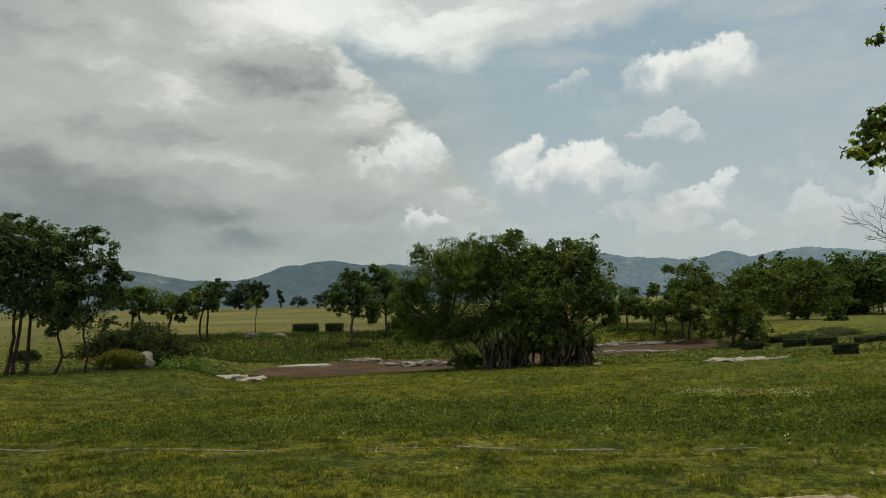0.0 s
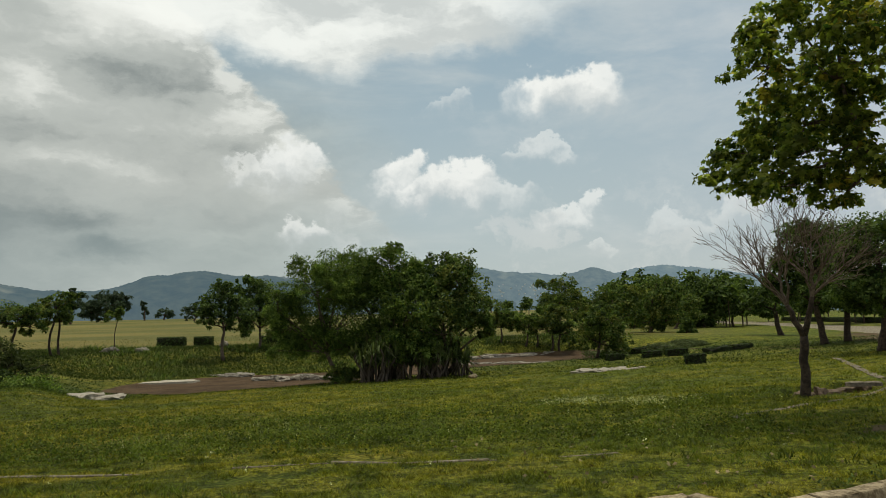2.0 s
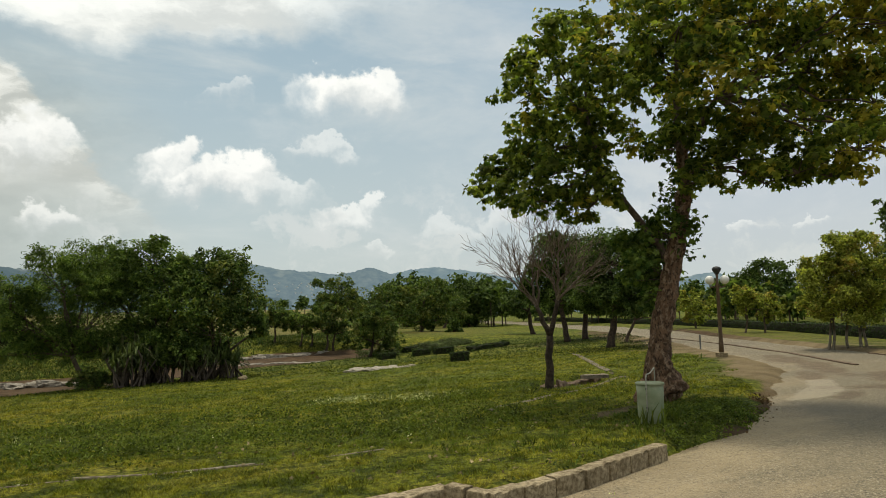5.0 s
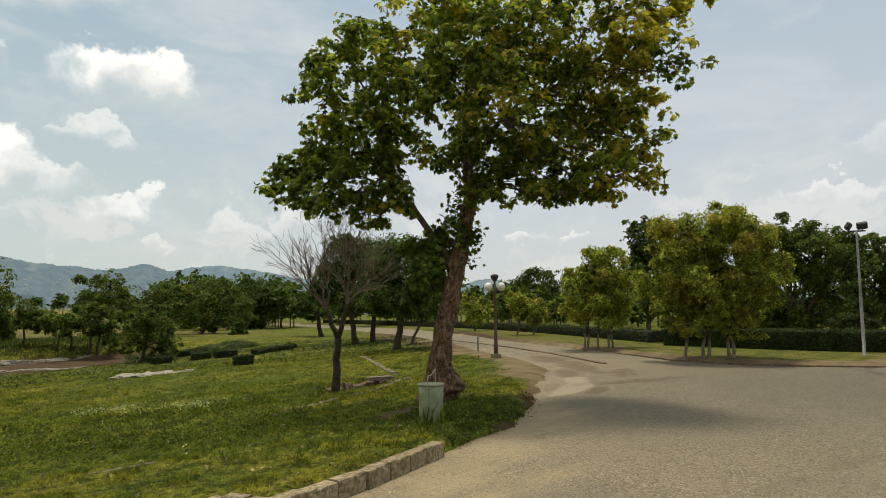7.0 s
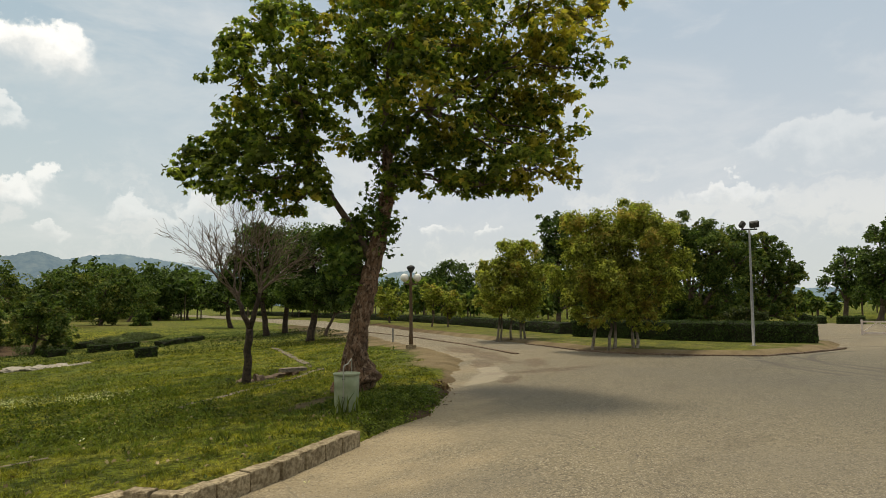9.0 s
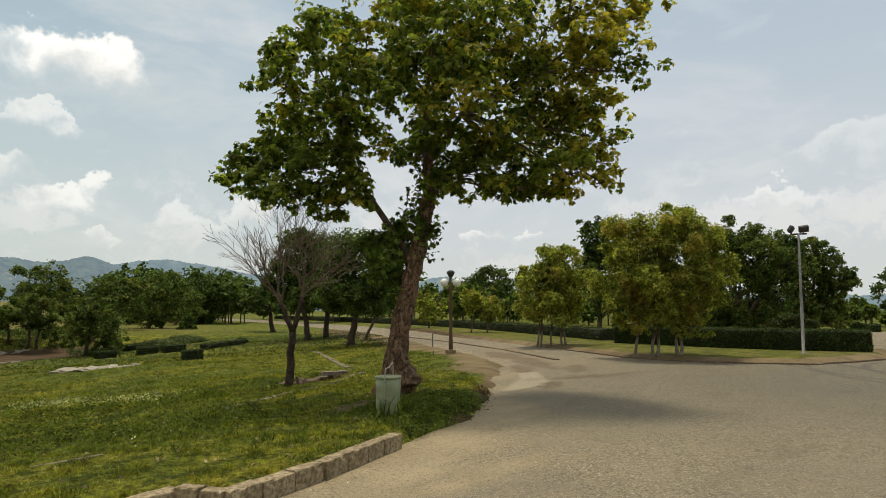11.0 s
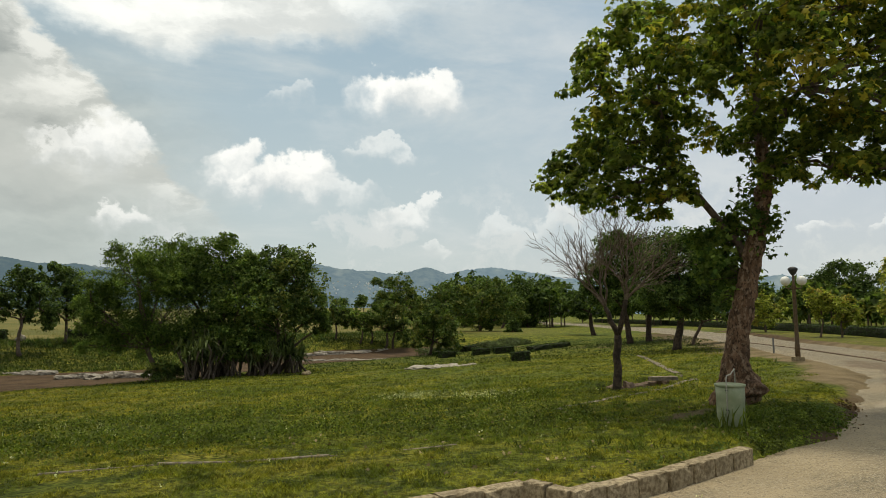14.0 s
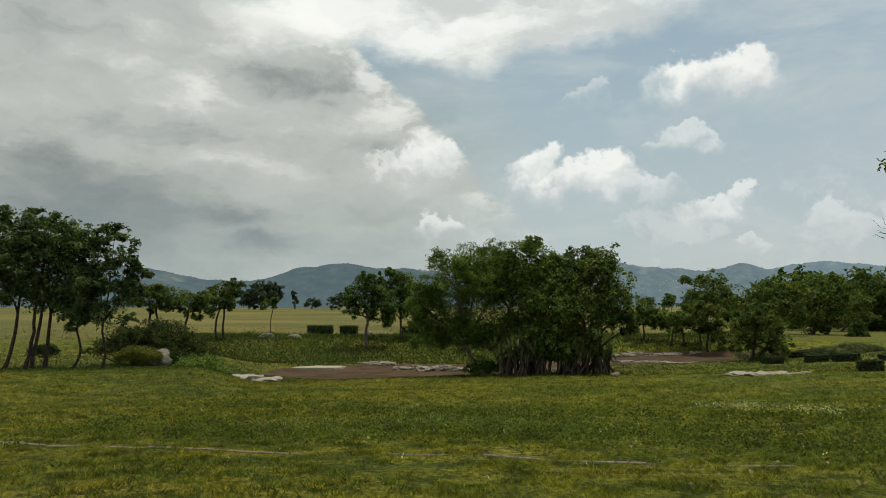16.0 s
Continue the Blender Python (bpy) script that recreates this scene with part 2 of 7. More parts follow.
def ground_z(x, y):
    x, y = np.asarray(x, float), np.asarray(y, float)
    d, az = np.hypot(x, y), np.degrees(np.arctan2(x, y))
    ln, vg = lawn_in(x, y), verge_in(x, y)
    z = 0.13 - 0.051 * np.clip(ln, 0, 25.5) + 0.05 * wave(x, y, 3.0) * ss(ln, 1, 5) + 0.10 * wave(x, y, 9.0) * ss(ln, 4, 12)
    z += (0.022 * wave(x, y, 0.95, 0.7) + 0.012 * wave(x, y, 0.38, 1.9)) * ss(ln, 0.7, 2.0) * ss(d, 60, 40)
    z += 0.62 * ss(az, -17, -23) * ss(d, 18, 28)
    far = np.where(az < 24, 0.1 + 0.0255 * np.clip(d - 52, 0, 165), 0.05)
    far = far * ss(az, 32, 24) + 0.05 * ss(az, 24, 32)
    z = z + (far - z) * ss(d, 41.5, 51) * ss(ln, 0, 8)
    p = pond_in(x, y)
    bed = -1.42 + 0.44 * ss(x, 4.5, 8.0)
    z = z + (bed - z) * ss(p, -1.6, 0.3)
    # a shallow open drain by the bare tree
    z -= 0.55 * ss(drain_by(x, y), 1.15, 0.7)
    soft = ss(x, 6.0, 7.0)
    lift = ss(ln, -0.02 - 0.38 * soft, 0.10 + 0.5 * soft)
    land = -0.10 + (z + 0.10) * lift
    land = np.where(ln < -0.5, np.maximum(land, -0.10 + 0.21 * ss(vg, -0.15, 0.45)), land)
    return land


def gz(x, y):
    return float(ground_z(np.array([x]), np.array([y]))[0])


# ---- materials ----
def surface(name, build):
    m = bpy.data.materials.new(name)
    m.use_nodes = True
    w = Nodes(m.node_tree)
    w.tree.nodes.clear()
    bsdf = w.add("ShaderNodeBsdfPrincipled")
    bsdf.inputs["Specular IOR Level"].default_value = 0.3
    out = w.add("ShaderNodeOutputMaterial")
    w.tree.links.new(bsdf.outputs[0], out.inputs[0])
    w.place = w.add("ShaderNodeTexCoord").outputs["Object"]
    w.world = w.add("ShaderNodeNewGeometry").outputs["Position"]
    w.bsdf, w.out = bsdf, out
    build(w)
    return m


def bump(w, height, strength=0.5, far=0.02):
    b = w.add("ShaderNodeBump")
    b.inputs["Strength"].default_value, b.inputs["Distance"].default_value = strength, far
    w.put(b.inputs["Height"], height)
    w.put(w.bsdf.inputs["Normal"], b.outputs[0])


def finish(w, colour, rough=0.8, metal=0.0):
    w.put(w.bsdf.inputs["Base Color"], colour)
    w.put(w.bsdf.inputs["Roughness"], rough)
    w.bsdf.inputs["Metallic"].default_value = metal


def speckled(name, a, b, scale=20.0, rough=0.8, relief=0.3, metal=0.0, far=0.01, big=None):
    """A surface of two tones in grain and in broad blotches."""
    def build(w):
        f = w.ramp(w.noise(w.world, scale, 6.0, 0.65), 0.35, 0.65)
        c = w.mix(f, a, b)
        broad = w.noise(w.world, big or scale * 0.13, 3.0)
        c = w.mix(w.ramp(broad, 0.4, 0.7, 0.0, 0.45), c, w.mix(0.5, a, (a[0] * 0.45, a[1] * 0.45, a[2] * 0.42)))
        finish(w, c, rough, metal)
        bump(w, w.noise(w.world, scale * 1.7, 6.0, 0.7), relief, far)
    return surface(name, build)


def leaf(name, a, b, c=None, share=0.12, through=0.38, patch=0.7, dim=0.55, turn=None):
    """Leaves: each its own tone between a and b, some of tone c, in lighter and darker patches, light shining through."""
    def build(w):
        one = w.add("ShaderNodeNewGeometry").outputs["Random Per Island"]
        col = w.mix(one, a, b)
        if c:
            odd = w.math("FRACT", w.math("MULTIPLY", one, 7.31))
            where = w.noise(w.world, 0.85, 3.0)
            if turn:
                where = w.math("ADD", where, w.math("MULTIPLY", w.vmath("DOT_PRODUCT", w.vmath("SUBTRACT", w.world, turn), (0.52, -0.6, 0.6)), 0.03))
            turned = w.ramp(where, 0.52, 0.64, 0.0, 0.75)
            col = w.mix(w.math("LESS_THAN", w.math("SUBTRACT", odd, turned), share), col, c)
        col = w.mix(w.ramp(w.noise(w.world, patch, 3.0), 0.38, 0.62, 0.0, dim), col, w.mix(1.0, col, (0.45, 0.52, 0.42), "MULTIPLY"))
        col = w.vmath("SCALE", col, s=w.ramp(w.noise(w.vmath("ADD", w.world, (11.0, 4.0, 7.0)), patch * 4.0, 2.0, 0.5), 0.36, 0.64, 0.62, 1.45))
        finish(w, col, 0.62)
        w.bsdf.inputs["Specular IOR Level"].default_value = 0.14
        thin = w.add("ShaderNodeBsdfTranslucent")
        w.put(thin.inputs[0], w.mix(1.0, col, (1.32, 1.45, 0.7), "MULTIPLY"))
        both = w.add("ShaderNodeMixShader")
        both.inputs[0].default_value = through
        w.tree.links.new(w.bsdf.outputs[0], both.inputs[1])
        w.tree.links.new(thin.outputs[0], both.inputs[2])
        w.tree.links.new(both.outputs[0], w.out.inputs[0])
    return surface(name, build)


def turf(w):
    """Colour of rough mown grass: green and straw in bands, patches and small tussocks."""
    p = w.world
    broad, mid = w.noise(p, 0.13, 4.0), w.noise(p, 0.9, 5.0, 0.6)
    streak = w.noise(w.vmath("MULTIPLY", p, (0.22, 1.5, 1.0)), 0.75, 5.0, 0.62, 0.4)
    c = w.mix(w.ramp(mid, 0.3, 0.7), (0.040, 0.053, 0.007), (0.080, 0.090, 0.011))
    c = w.mix(w.ramp(streak, 0.50, 0.66, 0.0, 0.6), c, (0.106, 0.103, 0.020))
    c = w.mix(w.ramp(streak, 0.46, 0.36, 0.0, 0.75), c, (0.022, 0.037, 0.006))
    c = w.mix(w.ramp(broad, 0.46, 0.60, 0.0, 0.55), c, (0.028, 0.048, 0.008))
    tussock = w.noise(w.vmath("ADD", p, (31.0, 5.0, 0.0)), 2.6, 4.0, 0.7)
    c = w.mix(w.ramp(tussock, 0.50, 0.59, 0.0, 0.85), c, (0.018, 0.028, 0.005))
    c = w.mix(w.ramp(tussock, 0.44, 0.34, 0.0, 0.6), c, (0.096, 0.100, 0.019))
    c = w.mix(w.ramp(w.noise(p, 6.5, 4.0, 0.72), 0.52, 0.62, 0.0, 0.55), c, (0.020, 0.030, 0.005))
    grain = w.ramp(w.noise(w.vmath("ADD", p, (3.0, 17.0, 0.0)), 15.0, 3.0, 0.65), 0.38, 0.62, 0.55, 1.5)
    tint = w.mix(w.ramp(w.vmath("DOT_PRODUCT", p, (1.0, 0.0, 0.0)), -7.0, 4.5), (2.05, 1.72, 1.5), (2.05, 1.85, 1.59))
    # shade under the trees painted into the turf colour round the shrub bed
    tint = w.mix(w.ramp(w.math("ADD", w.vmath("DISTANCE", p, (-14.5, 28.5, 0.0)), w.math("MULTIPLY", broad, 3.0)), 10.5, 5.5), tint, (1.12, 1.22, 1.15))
    return w.vmath("SCALE", w.mix(1.0, c, tint, "MULTIPLY"), s=grain)


def blade_look(w):
    one = w.add("ShaderNodeNewGeometry").outputs["Random Per Island"]
    c = w.mix(1.0, turf(w), w.mix(one, (1.1, 1.1, 1.05), (1.85, 1.8, 1.6)), "MULTIPLY")
    c = w.mix(w.math("GREATER_THAN", w.math("FRACT", w.math("MULTIPLY", one, 13.7)), 0.985), c, (0.19, 0.165, 0.055))
    finish(w, c, 0.7)
    w.bsdf.inputs["Specular IOR Level"].default_value = 0.1
    thin = w.add("ShaderNodeBsdfTranslucent")
    w.put(thin.inputs[0], w.mix(1.0, c, (1.4, 1.35, 0.8), "MULTIPLY"))
    both = w.add("ShaderNodeMixShader")
    both.inputs[0].default_value = 0.3
    w.tree.links.new(w.bsdf.outputs[0], both.inputs[1])
    w.tree.links.new(thin.outputs[0], both.inputs[2])
    w.tree.links.new(both.outputs[0], w.out.inputs[0])


def ground_look(w):
    def attr(n):
        return w.add("ShaderNodeAttribute", attribute_name=n).outputs["Fac"]
    p = w.world
    mid, fine = w.noise(p, 0.9, 5.0, 0.6), w.noise(p, 14.0, 6.0, 0.7)
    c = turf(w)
    c = w.mix(w.ramp(w.noise(p, 7.3, 4.0, 0.7), 0.56, 0.7, 0.0, 0.45), c, (0.130, 0.122, 0.025))
    c = w.mix(w.ramp(fine, 0.5, 0.72, 0.0, 0.7), c, (0.020, 0.028, 0.006))
    dry = w.mix(w.ramp(w.noise(w.vmath("MULTIPLY", p, (0.55, 1.0, 1.0)), 0.055, 7.0, 0.65), 0.36, 0.62), (0.190, 0.160, 0.050), (0.098, 0.104, 0.030))
    c = w.mix(attr("dry"), c, w.mix(w.ramp(fine, 0.3, 0.8, 0.0, 0.4), dry, (0.082, 0.076, 0.024)))
    soil = w.mix(w.ramp(mid, 0.35, 0.65), (0.056, 0.036, 0.020), (0.098, 0.064, 0.036))
    soil = w.mix(w.ramp(fine, 0.45, 0.8, 0.0, 0.5), soil, (0.098, 0.068, 0.040))
    soil = w.mix(attr("sandy"), soil, w.mix(w.ramp(mid, 0.35, 0.65), (0.150, 0.112, 0.062), (0.225, 0.172, 0.096)))
    k = w.ramp(w.math("ADD", attr("soil"), w.math("MULTIPLY", w.math("SUBTRACT", mid, 0.5), 0.9)), 0.35, 0.65)
    finish(w, w.mix(k, c, soil), 0.95)
    w.bsdf.inputs["Specular IOR Level"].default_value = 0.1
    bump(w, w.math("ADD", fine, w.math("MULTIPLY", mid, 2.0)), 0.9, 0.08)


TYRES = ((27.5, -6.5, 12.6), (27.5, -6.5, 11.1), (22.5, -3.2, 7.2), (22.5, -3.2, 5.8))


def road_look(w):
    p = w.world
    def attr(n):
        return w.add("ShaderNodeAttribute", attribute_name=n).outputs["Fac"]
    grit, mid, broad = w.noise(p, 70.0, 4.0, 0.7), w.noise(p, 1.3, 6.0, 0.62), w.noise(p, 0.22, 4.0)
    ssep = w.add("ShaderNodeSeparateXYZ")
    w.put(ssep.inputs[0], w.voronoi(p, 62.0, out="Color"))
    pit = w.noise(p, 27.0, 3.0, 0.6)
    c = w.mix(w.ramp(ssep.outputs[0], 0.1, 0.9), (0.118, 0.098, 0.066), (0.225, 0.190, 0.133))
    c = w.mix(w.ramp(grit, 0.5, 0.8, 0.0, 0.5), c, (0.105, 0.088, 0.060))
    c = w.mix(w.math("LESS_THAN", ssep.outputs[2], 0.07), c, (0.32, 0.28, 0.21))
    c = w.mix(w.ramp(pit, 0.54, 0.66, 0.0, 0.75), c, (0.066, 0.056, 0.042))
    c = w.mix(w.ramp(w.noise(p, 15.0, 4.0, 0.7), 0.52, 0.66, 0.0, 0.6), c, (0.075, 0.063, 0.046))
    c = w.mix(w.ramp(w.noise(p, 9.0, 5.0, 0.75), 0.54, 0.68, 0.0, 0.42), c, (0.27, 0.232, 0.168))
    c = w.mix(w.ramp(mid, 0.45, 0.75, 0.0, 0.45), c, (0.215, 0.180, 0.122))
    c = w.mix(w.ramp(broad, 0.45, 0.62, 0.0, 0.5), c, (0.128, 0.113, 0.090))
    streaky = w.noise(w.vmath("MULTIPLY", p, (0.5, 1.5, 1.0)), 0.55, 6.0, 0.65)
    c = w.mix(w.ramp(streaky, 0.54, 0.68, 0.0, 0.42), c, (0.105, 0.085, 0.058))
    k = w.ramp(w.math("ADD", attr("dust"), w.math("MULTIPLY", w.math("SUBTRACT", streaky, 0.5), 1.6)), 0.35, 0.85, 0.0, 0.88)
    sand = w.mix(w.ramp(mid, 0.4, 0.7), (0.305, 0.245, 0.160), (0.235, 0.188, 0.122))
    c = w.mix(k, c, w.mix(w.ramp(grit, 0.5, 0.8, 0.0, 0.5), sand, (0.15, 0.112, 0.072)))
    muck = w.ramp(w.math("ADD", attr("muck"), w.math("MULTIPLY", w.math("SUBTRACT", w.noise(p, 1.1, 6.0, 0.68), 0.5), 2.2)), 0.45, 0.8, 0.0, 0.8)
    c = w.mix(muck, c, w.mix(w.ramp(grit, 0.4, 0.7), (0.085, 0.057, 0.034), (0.145, 0.10, 0.062)))
    c = w.mix(w.ramp(pit, 0.56, 0.68, 0.0, 0.5), c, (0.075, 0.060, 0.042))
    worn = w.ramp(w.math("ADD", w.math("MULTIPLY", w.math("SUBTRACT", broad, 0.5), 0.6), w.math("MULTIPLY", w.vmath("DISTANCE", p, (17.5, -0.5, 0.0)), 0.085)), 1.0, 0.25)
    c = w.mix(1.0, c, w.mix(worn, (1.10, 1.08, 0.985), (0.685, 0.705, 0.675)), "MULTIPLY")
    c = w.mix(w.ramp(w.noise(p, 52.0, 2.0, 0.8), 0.57, 0.64, 0.0, 0.65), c, (0.045, 0.038, 0.030))
    c = w.mix(w.ramp(w.noise(w.vmath("ADD", p, (9.0, 0.0, 0.0)), 60.0, 2.0, 0.8), 0.58, 0.65, 0.0, 0.6), c, (0.40, 0.355, 0.28))
    c = w.mix(w.ramp(w.math("ADD", attr("apron"), w.math("MULTIPLY", w.math("SUBTRACT", mid, 0.5), 1.2)), 0.4, 0.75, 0.0, 0.36), c, w.mix(w.ramp(grit, 0.45, 0.75), (0.44, 0.385, 0.29), (0.33, 0.28, 0.20)))
    crack = w.voronoi(w.vmath("ADD", p, w.vmath("SCALE", w.noise(p, 0.8, 3.0, 0.5, 0.0, True), s=0.9)), 0.32, "DISTANCE_TO_EDGE")
    c = w.mix(w.ramp(crack, 0.006, 0.002, 0.0, 0.25), c, (0.07, 0.06, 0.047))
    # sweeping tyre marks
    for tx, ty, tr in TYRES:
        ring = w.math("ABSOLUTE", w.math("SUBTRACT", w.vmath("DISTANCE", p, (tx, ty, 0.0)), tr))
        c = w.mix(w.math("MULTIPLY", w.ramp(ring, 0.18, 0.05, 0.0, 0.75), w.ramp(mid, 0.36, 0.52)), c, (0.075, 0.065, 0.05))
    finish(w, c, 0.9)
    bump(w, w.math("ADD", ssep.outputs[1], w.math("MULTIPLY", pit, -2.0)), 0.5, 0.006)


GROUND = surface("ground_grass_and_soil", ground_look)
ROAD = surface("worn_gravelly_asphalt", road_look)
KERB = speckled("weathered_kerb_stone", (0.15, 0.112, 0.062), (0.40, 0.325, 0.205), 22.0, 0.9, 0.8, big=1.6)
CONCRETE = speckled("pale_concrete", (0.30, 0.26, 0.195), (0.44, 0.395, 0.31), 9.0, 0.9, 0.5, big=0.8)
ROCK = speckled("limestone", (0.15, 0.128, 0.098), (0.34, 0.305, 0.25), 7.0, 0.9, 0.9, far=0.05, big=0.9)
PALE_ROCK = speckled("pale_limestone", (0.24, 0.21, 0.16), (0.44, 0.395, 0.32), 7.0, 0.9, 0.9, far=0.05, big=0.9)
OLD_STONE = speckled("dirty_edging_stone", (0.10, 0.08, 0.055), (0.25, 0.21, 0.15), 15.0, 0.9, 0.8, big=1.3)
DIRT = speckled("brown_dirt", (0.11, 0.075, 0.05), (0.20, 0.145, 0.10), 12.0, 0.95, 0.7, far=0.03)
BARK = speckled("brown_bark", (0.07, 0.05, 0.036), (0.15, 0.11, 0.08), 9.0, 0.9, 1.0, far=0.03)
DARK_BARK = speckled("dark_brown_bark", (0.03, 0.022, 0.016), (0.085, 0.06, 0.042), 11.0, 0.9, 0.9, far=0.03)
TWIG_BARK = speckled("tan_twigs", (0.095, 0.070, 0.050), (0.215, 0.165, 0.120), 14.0, 0.9, 0.6)
GREY_BARK = speckled("grey_bark", (0.060, 0.045, 0.034), (0.135, 0.104, 0.08), 14.0, 0.9, 0.6)


def limewash_look(w):
    """Bark whitewashed up to knee height, worn along its upper edge."""
    p = w.world
    n = w.noise(p, 10.0, 5.0, 0.65)
    up = w.math("ADD", w.vmath("DOT_PRODUCT", p, (0.0, 0.0, 1.0)), w.math("MULTIPLY", w.math("SUBTRACT", n, 0.5), 0.5))
    lime = w.mix(w.ramp(n, 0.35, 0.65), (0.14, 0.118, 0.088), (0.27, 0.235, 0.185))
    finish(w, w.mix(w.ramp(up, 0.55, 0.75), lime, w.mix(w.ramp(n, 0.35, 0.65), (0.045, 0.034, 0.025), (0.10, 0.078, 0.056))), 0.9)
    bump(w, n, 0.6, 0.01)


PALE_BARK = surface("limewashed_bark", limewash_look)


def plane_bark_look(w):
    p = w.vmath("MULTIPLY", w.world, (1.0, 1.0, 0.6))
    bent = w.vmath("ADD", p, w.vmath("SCALE", w.noise(p, 22.0, 5.0, 0.65, 0.0, True), s=0.14))
    plate = w.voronoi(bent, 26.0, "DISTANCE_TO_EDGE")
    tone, rough = w.noise(p, 7.0, 6.0, 0.68), w.noise(p, 22.0, 5.0, 0.7)
    c = w.mix(w.ramp(tone, 0.32, 0.68), (0.105, 0.060, 0.034), (0.31, 0.182, 0.105))
    c = w.mix(w.ramp(w.noise(p, 17.0, 4.0), 0.53, 0.59, 0.0, 0.8), c, (0.36, 0.25, 0.165))
    c = w.mix(w.ramp(rough, 0.52, 0.60, 0.0, 0.85), c, (0.035, 0.020, 0.013))
    c = w.mix(w.ramp(plate, 0.045, 0.0, 0.0, 0.5), c, (0.035, 0.022, 0.016))
    finish(w, c, 0.9)
    bump(w, w.math("ADD", w.ramp(plate, 0.0, 0.06), w.math("MULTIPLY", rough, 1.5)), 1.0, 0.03)


PLANE_BARK = surface("flaking_plane_bark", plane_bark_look)


def drum_look(w):
    p = w.place
    c = w.mix(w.ramp(w.noise(p, 6.0, 4.0), 0.35, 0.7), (0.20, 0.235, 0.135), (0.285, 0.31, 0.20))
    rust = w.noise(w.vmath("MULTIPLY", p, (1.0, 1.0, 0.3)), 9.0, 6.0, 0.7)
    c = w.mix(w.ramp(rust, 0.62, 0.75, 0.0, 0.8), c, (0.13, 0.085, 0.05))
    c = w.mix(w.ramp(w.noise(p, 30.0, 4.0), 0.6, 0.8, 0.0, 0.4), c, (0.36, 0.37, 0.30))
    finish(w, c, 0.6)
    bump(w, rust, 0.2, 0.004)


DRUM = surface("chalky_green_paint", drum_look)
STEEL = speckled("galvanised_steel", (0.15, 0.15, 0.145), (0.22, 0.22, 0.21), 12.0, 0.55, 0.1, metal=0.3)
PIPE = speckled("dull_white_pipe", (0.26, 0.25, 0.20), (0.42, 0.41, 0.35), 20.0, 0.6, 0.2)
DARK_METAL = speckled("dark_painted_metal", (0.025, 0.025, 0.024), (0.05, 0.048, 0.045), 15.0, 0.5, 0.1)
BROWN_METAL = speckled("weathered_brown_post", (0.075, 0.048, 0.026), (0.135, 0.088, 0.05), 15.0, 0.6, 0.2)
GLOBE = speckled("opal_globe", (0.76, 0.75, 0.71), (0.84, 0.83, 0.79), 5.0, 0.3, 0.0)
GATE_PAINT = speckled("faded_pink_white_paint", (0.55, 0.46, 0.42), (0.66, 0.58, 0.54), 8.0, 0.6, 0.2)
HEDGE_CORE = speckled("hedge_core_near_black", (0.012, 0.014, 0.007), (0.03, 0.03, 0.015), 10.0, 0.95, 0.5)

PLANE_LEAF = leaf("plane_leaves", (0.036, 0.068, 0.016), (0.245, 0.265, 0.054), (0.36, 0.295, 0.055), 0.012, 0.66, 1.1, 0.3, (9.0, 8.3, 5.2))
DARK_LEAF = leaf("dark_leaves", (0.022, 0.046, 0.012), (0.140, 0.186, 0.050))
MID_LEAF = leaf("green_leaves", (0.028, 0.056, 0.014), (0.150, 0.196, 0.050), (0.18, 0.19, 0.045), 0.05)
FRESH_LEAF = leaf("fresh_leaves", (0.040, 0.080, 0.017), (0.195, 0.248, 0.054))
GOLD_LEAF = leaf("yellowing_leaves", (0.090, 0.116, 0.026), (0.42, 0.425, 0.088), (0.33, 0.255, 0.064), 0.03, 0.5, 1.2, 0.34)
HEDGE_LEAF = leaf("hedge_leaves", (0.018, 0.036, 0.007), (0.050, 0.076, 0.014), None, 0, 0.2, 2.0)
OLIVE_LEAF = leaf("juniper_leaves", (0.020, 0.032, 0.012), (0.092, 0.106, 0.036))
FEATHER_LEAF = leaf("feathery_leaves", (0.030, 0.052, 0.020), (0.165, 0.212, 0.086))
BOX_GOLD = leaf("golden_box_leaves", (0.066, 0.080, 0.010), (0.235, 0.225, 0.026), None, 0, 0.2, 2.0)
SAGE_LEAF = leaf("grey_green_leaves", (0.060, 0.078, 0.034), (0.130, 0.148, 0.070))
REED_LEAF = leaf("strap_leaves", (0.040, 0.062, 0.022), (0.170, 0.200, 0.075), (0.14, 0.14, 0.06), 0.06)
# far trees: distance haze mixed into the leaf colour, paler and bluer
FAR_LEAF = leaf("hazed_distant_leaves", (0.046, 0.070, 0.040), (0.078, 0.106, 0.060), None, 0, 0.2)
BLADE = surface("grass_blades", blade_look)
BANK_BLADE = leaf("bank_grass_blades", (0.024, 0.042, 0.008), (0.074, 0.094, 0.019), None, 0, 0.3, 1.2, 0.6)
DEAD_LEAF = leaf("dead_leaves", (0.07, 0.045, 0.025), (0.20, 0.13, 0.07), None, 0, 0.1)
STRAW_LEAF = leaf("pale_dry_leaves", (0.16, 0.115, 0.055), (0.32, 0.25, 0.14), None, 0, 0.1)
WEED_LEAF = leaf("weed_leaves", (0.046, 0.068, 0.011), (0.150, 0.178, 0.028), None, 0, 0.35)
PETAL = leaf("pale_flower_heads", (0.42, 0.43, 0.20), (0.58, 0.57, 0.34), None, 0, 0.2)


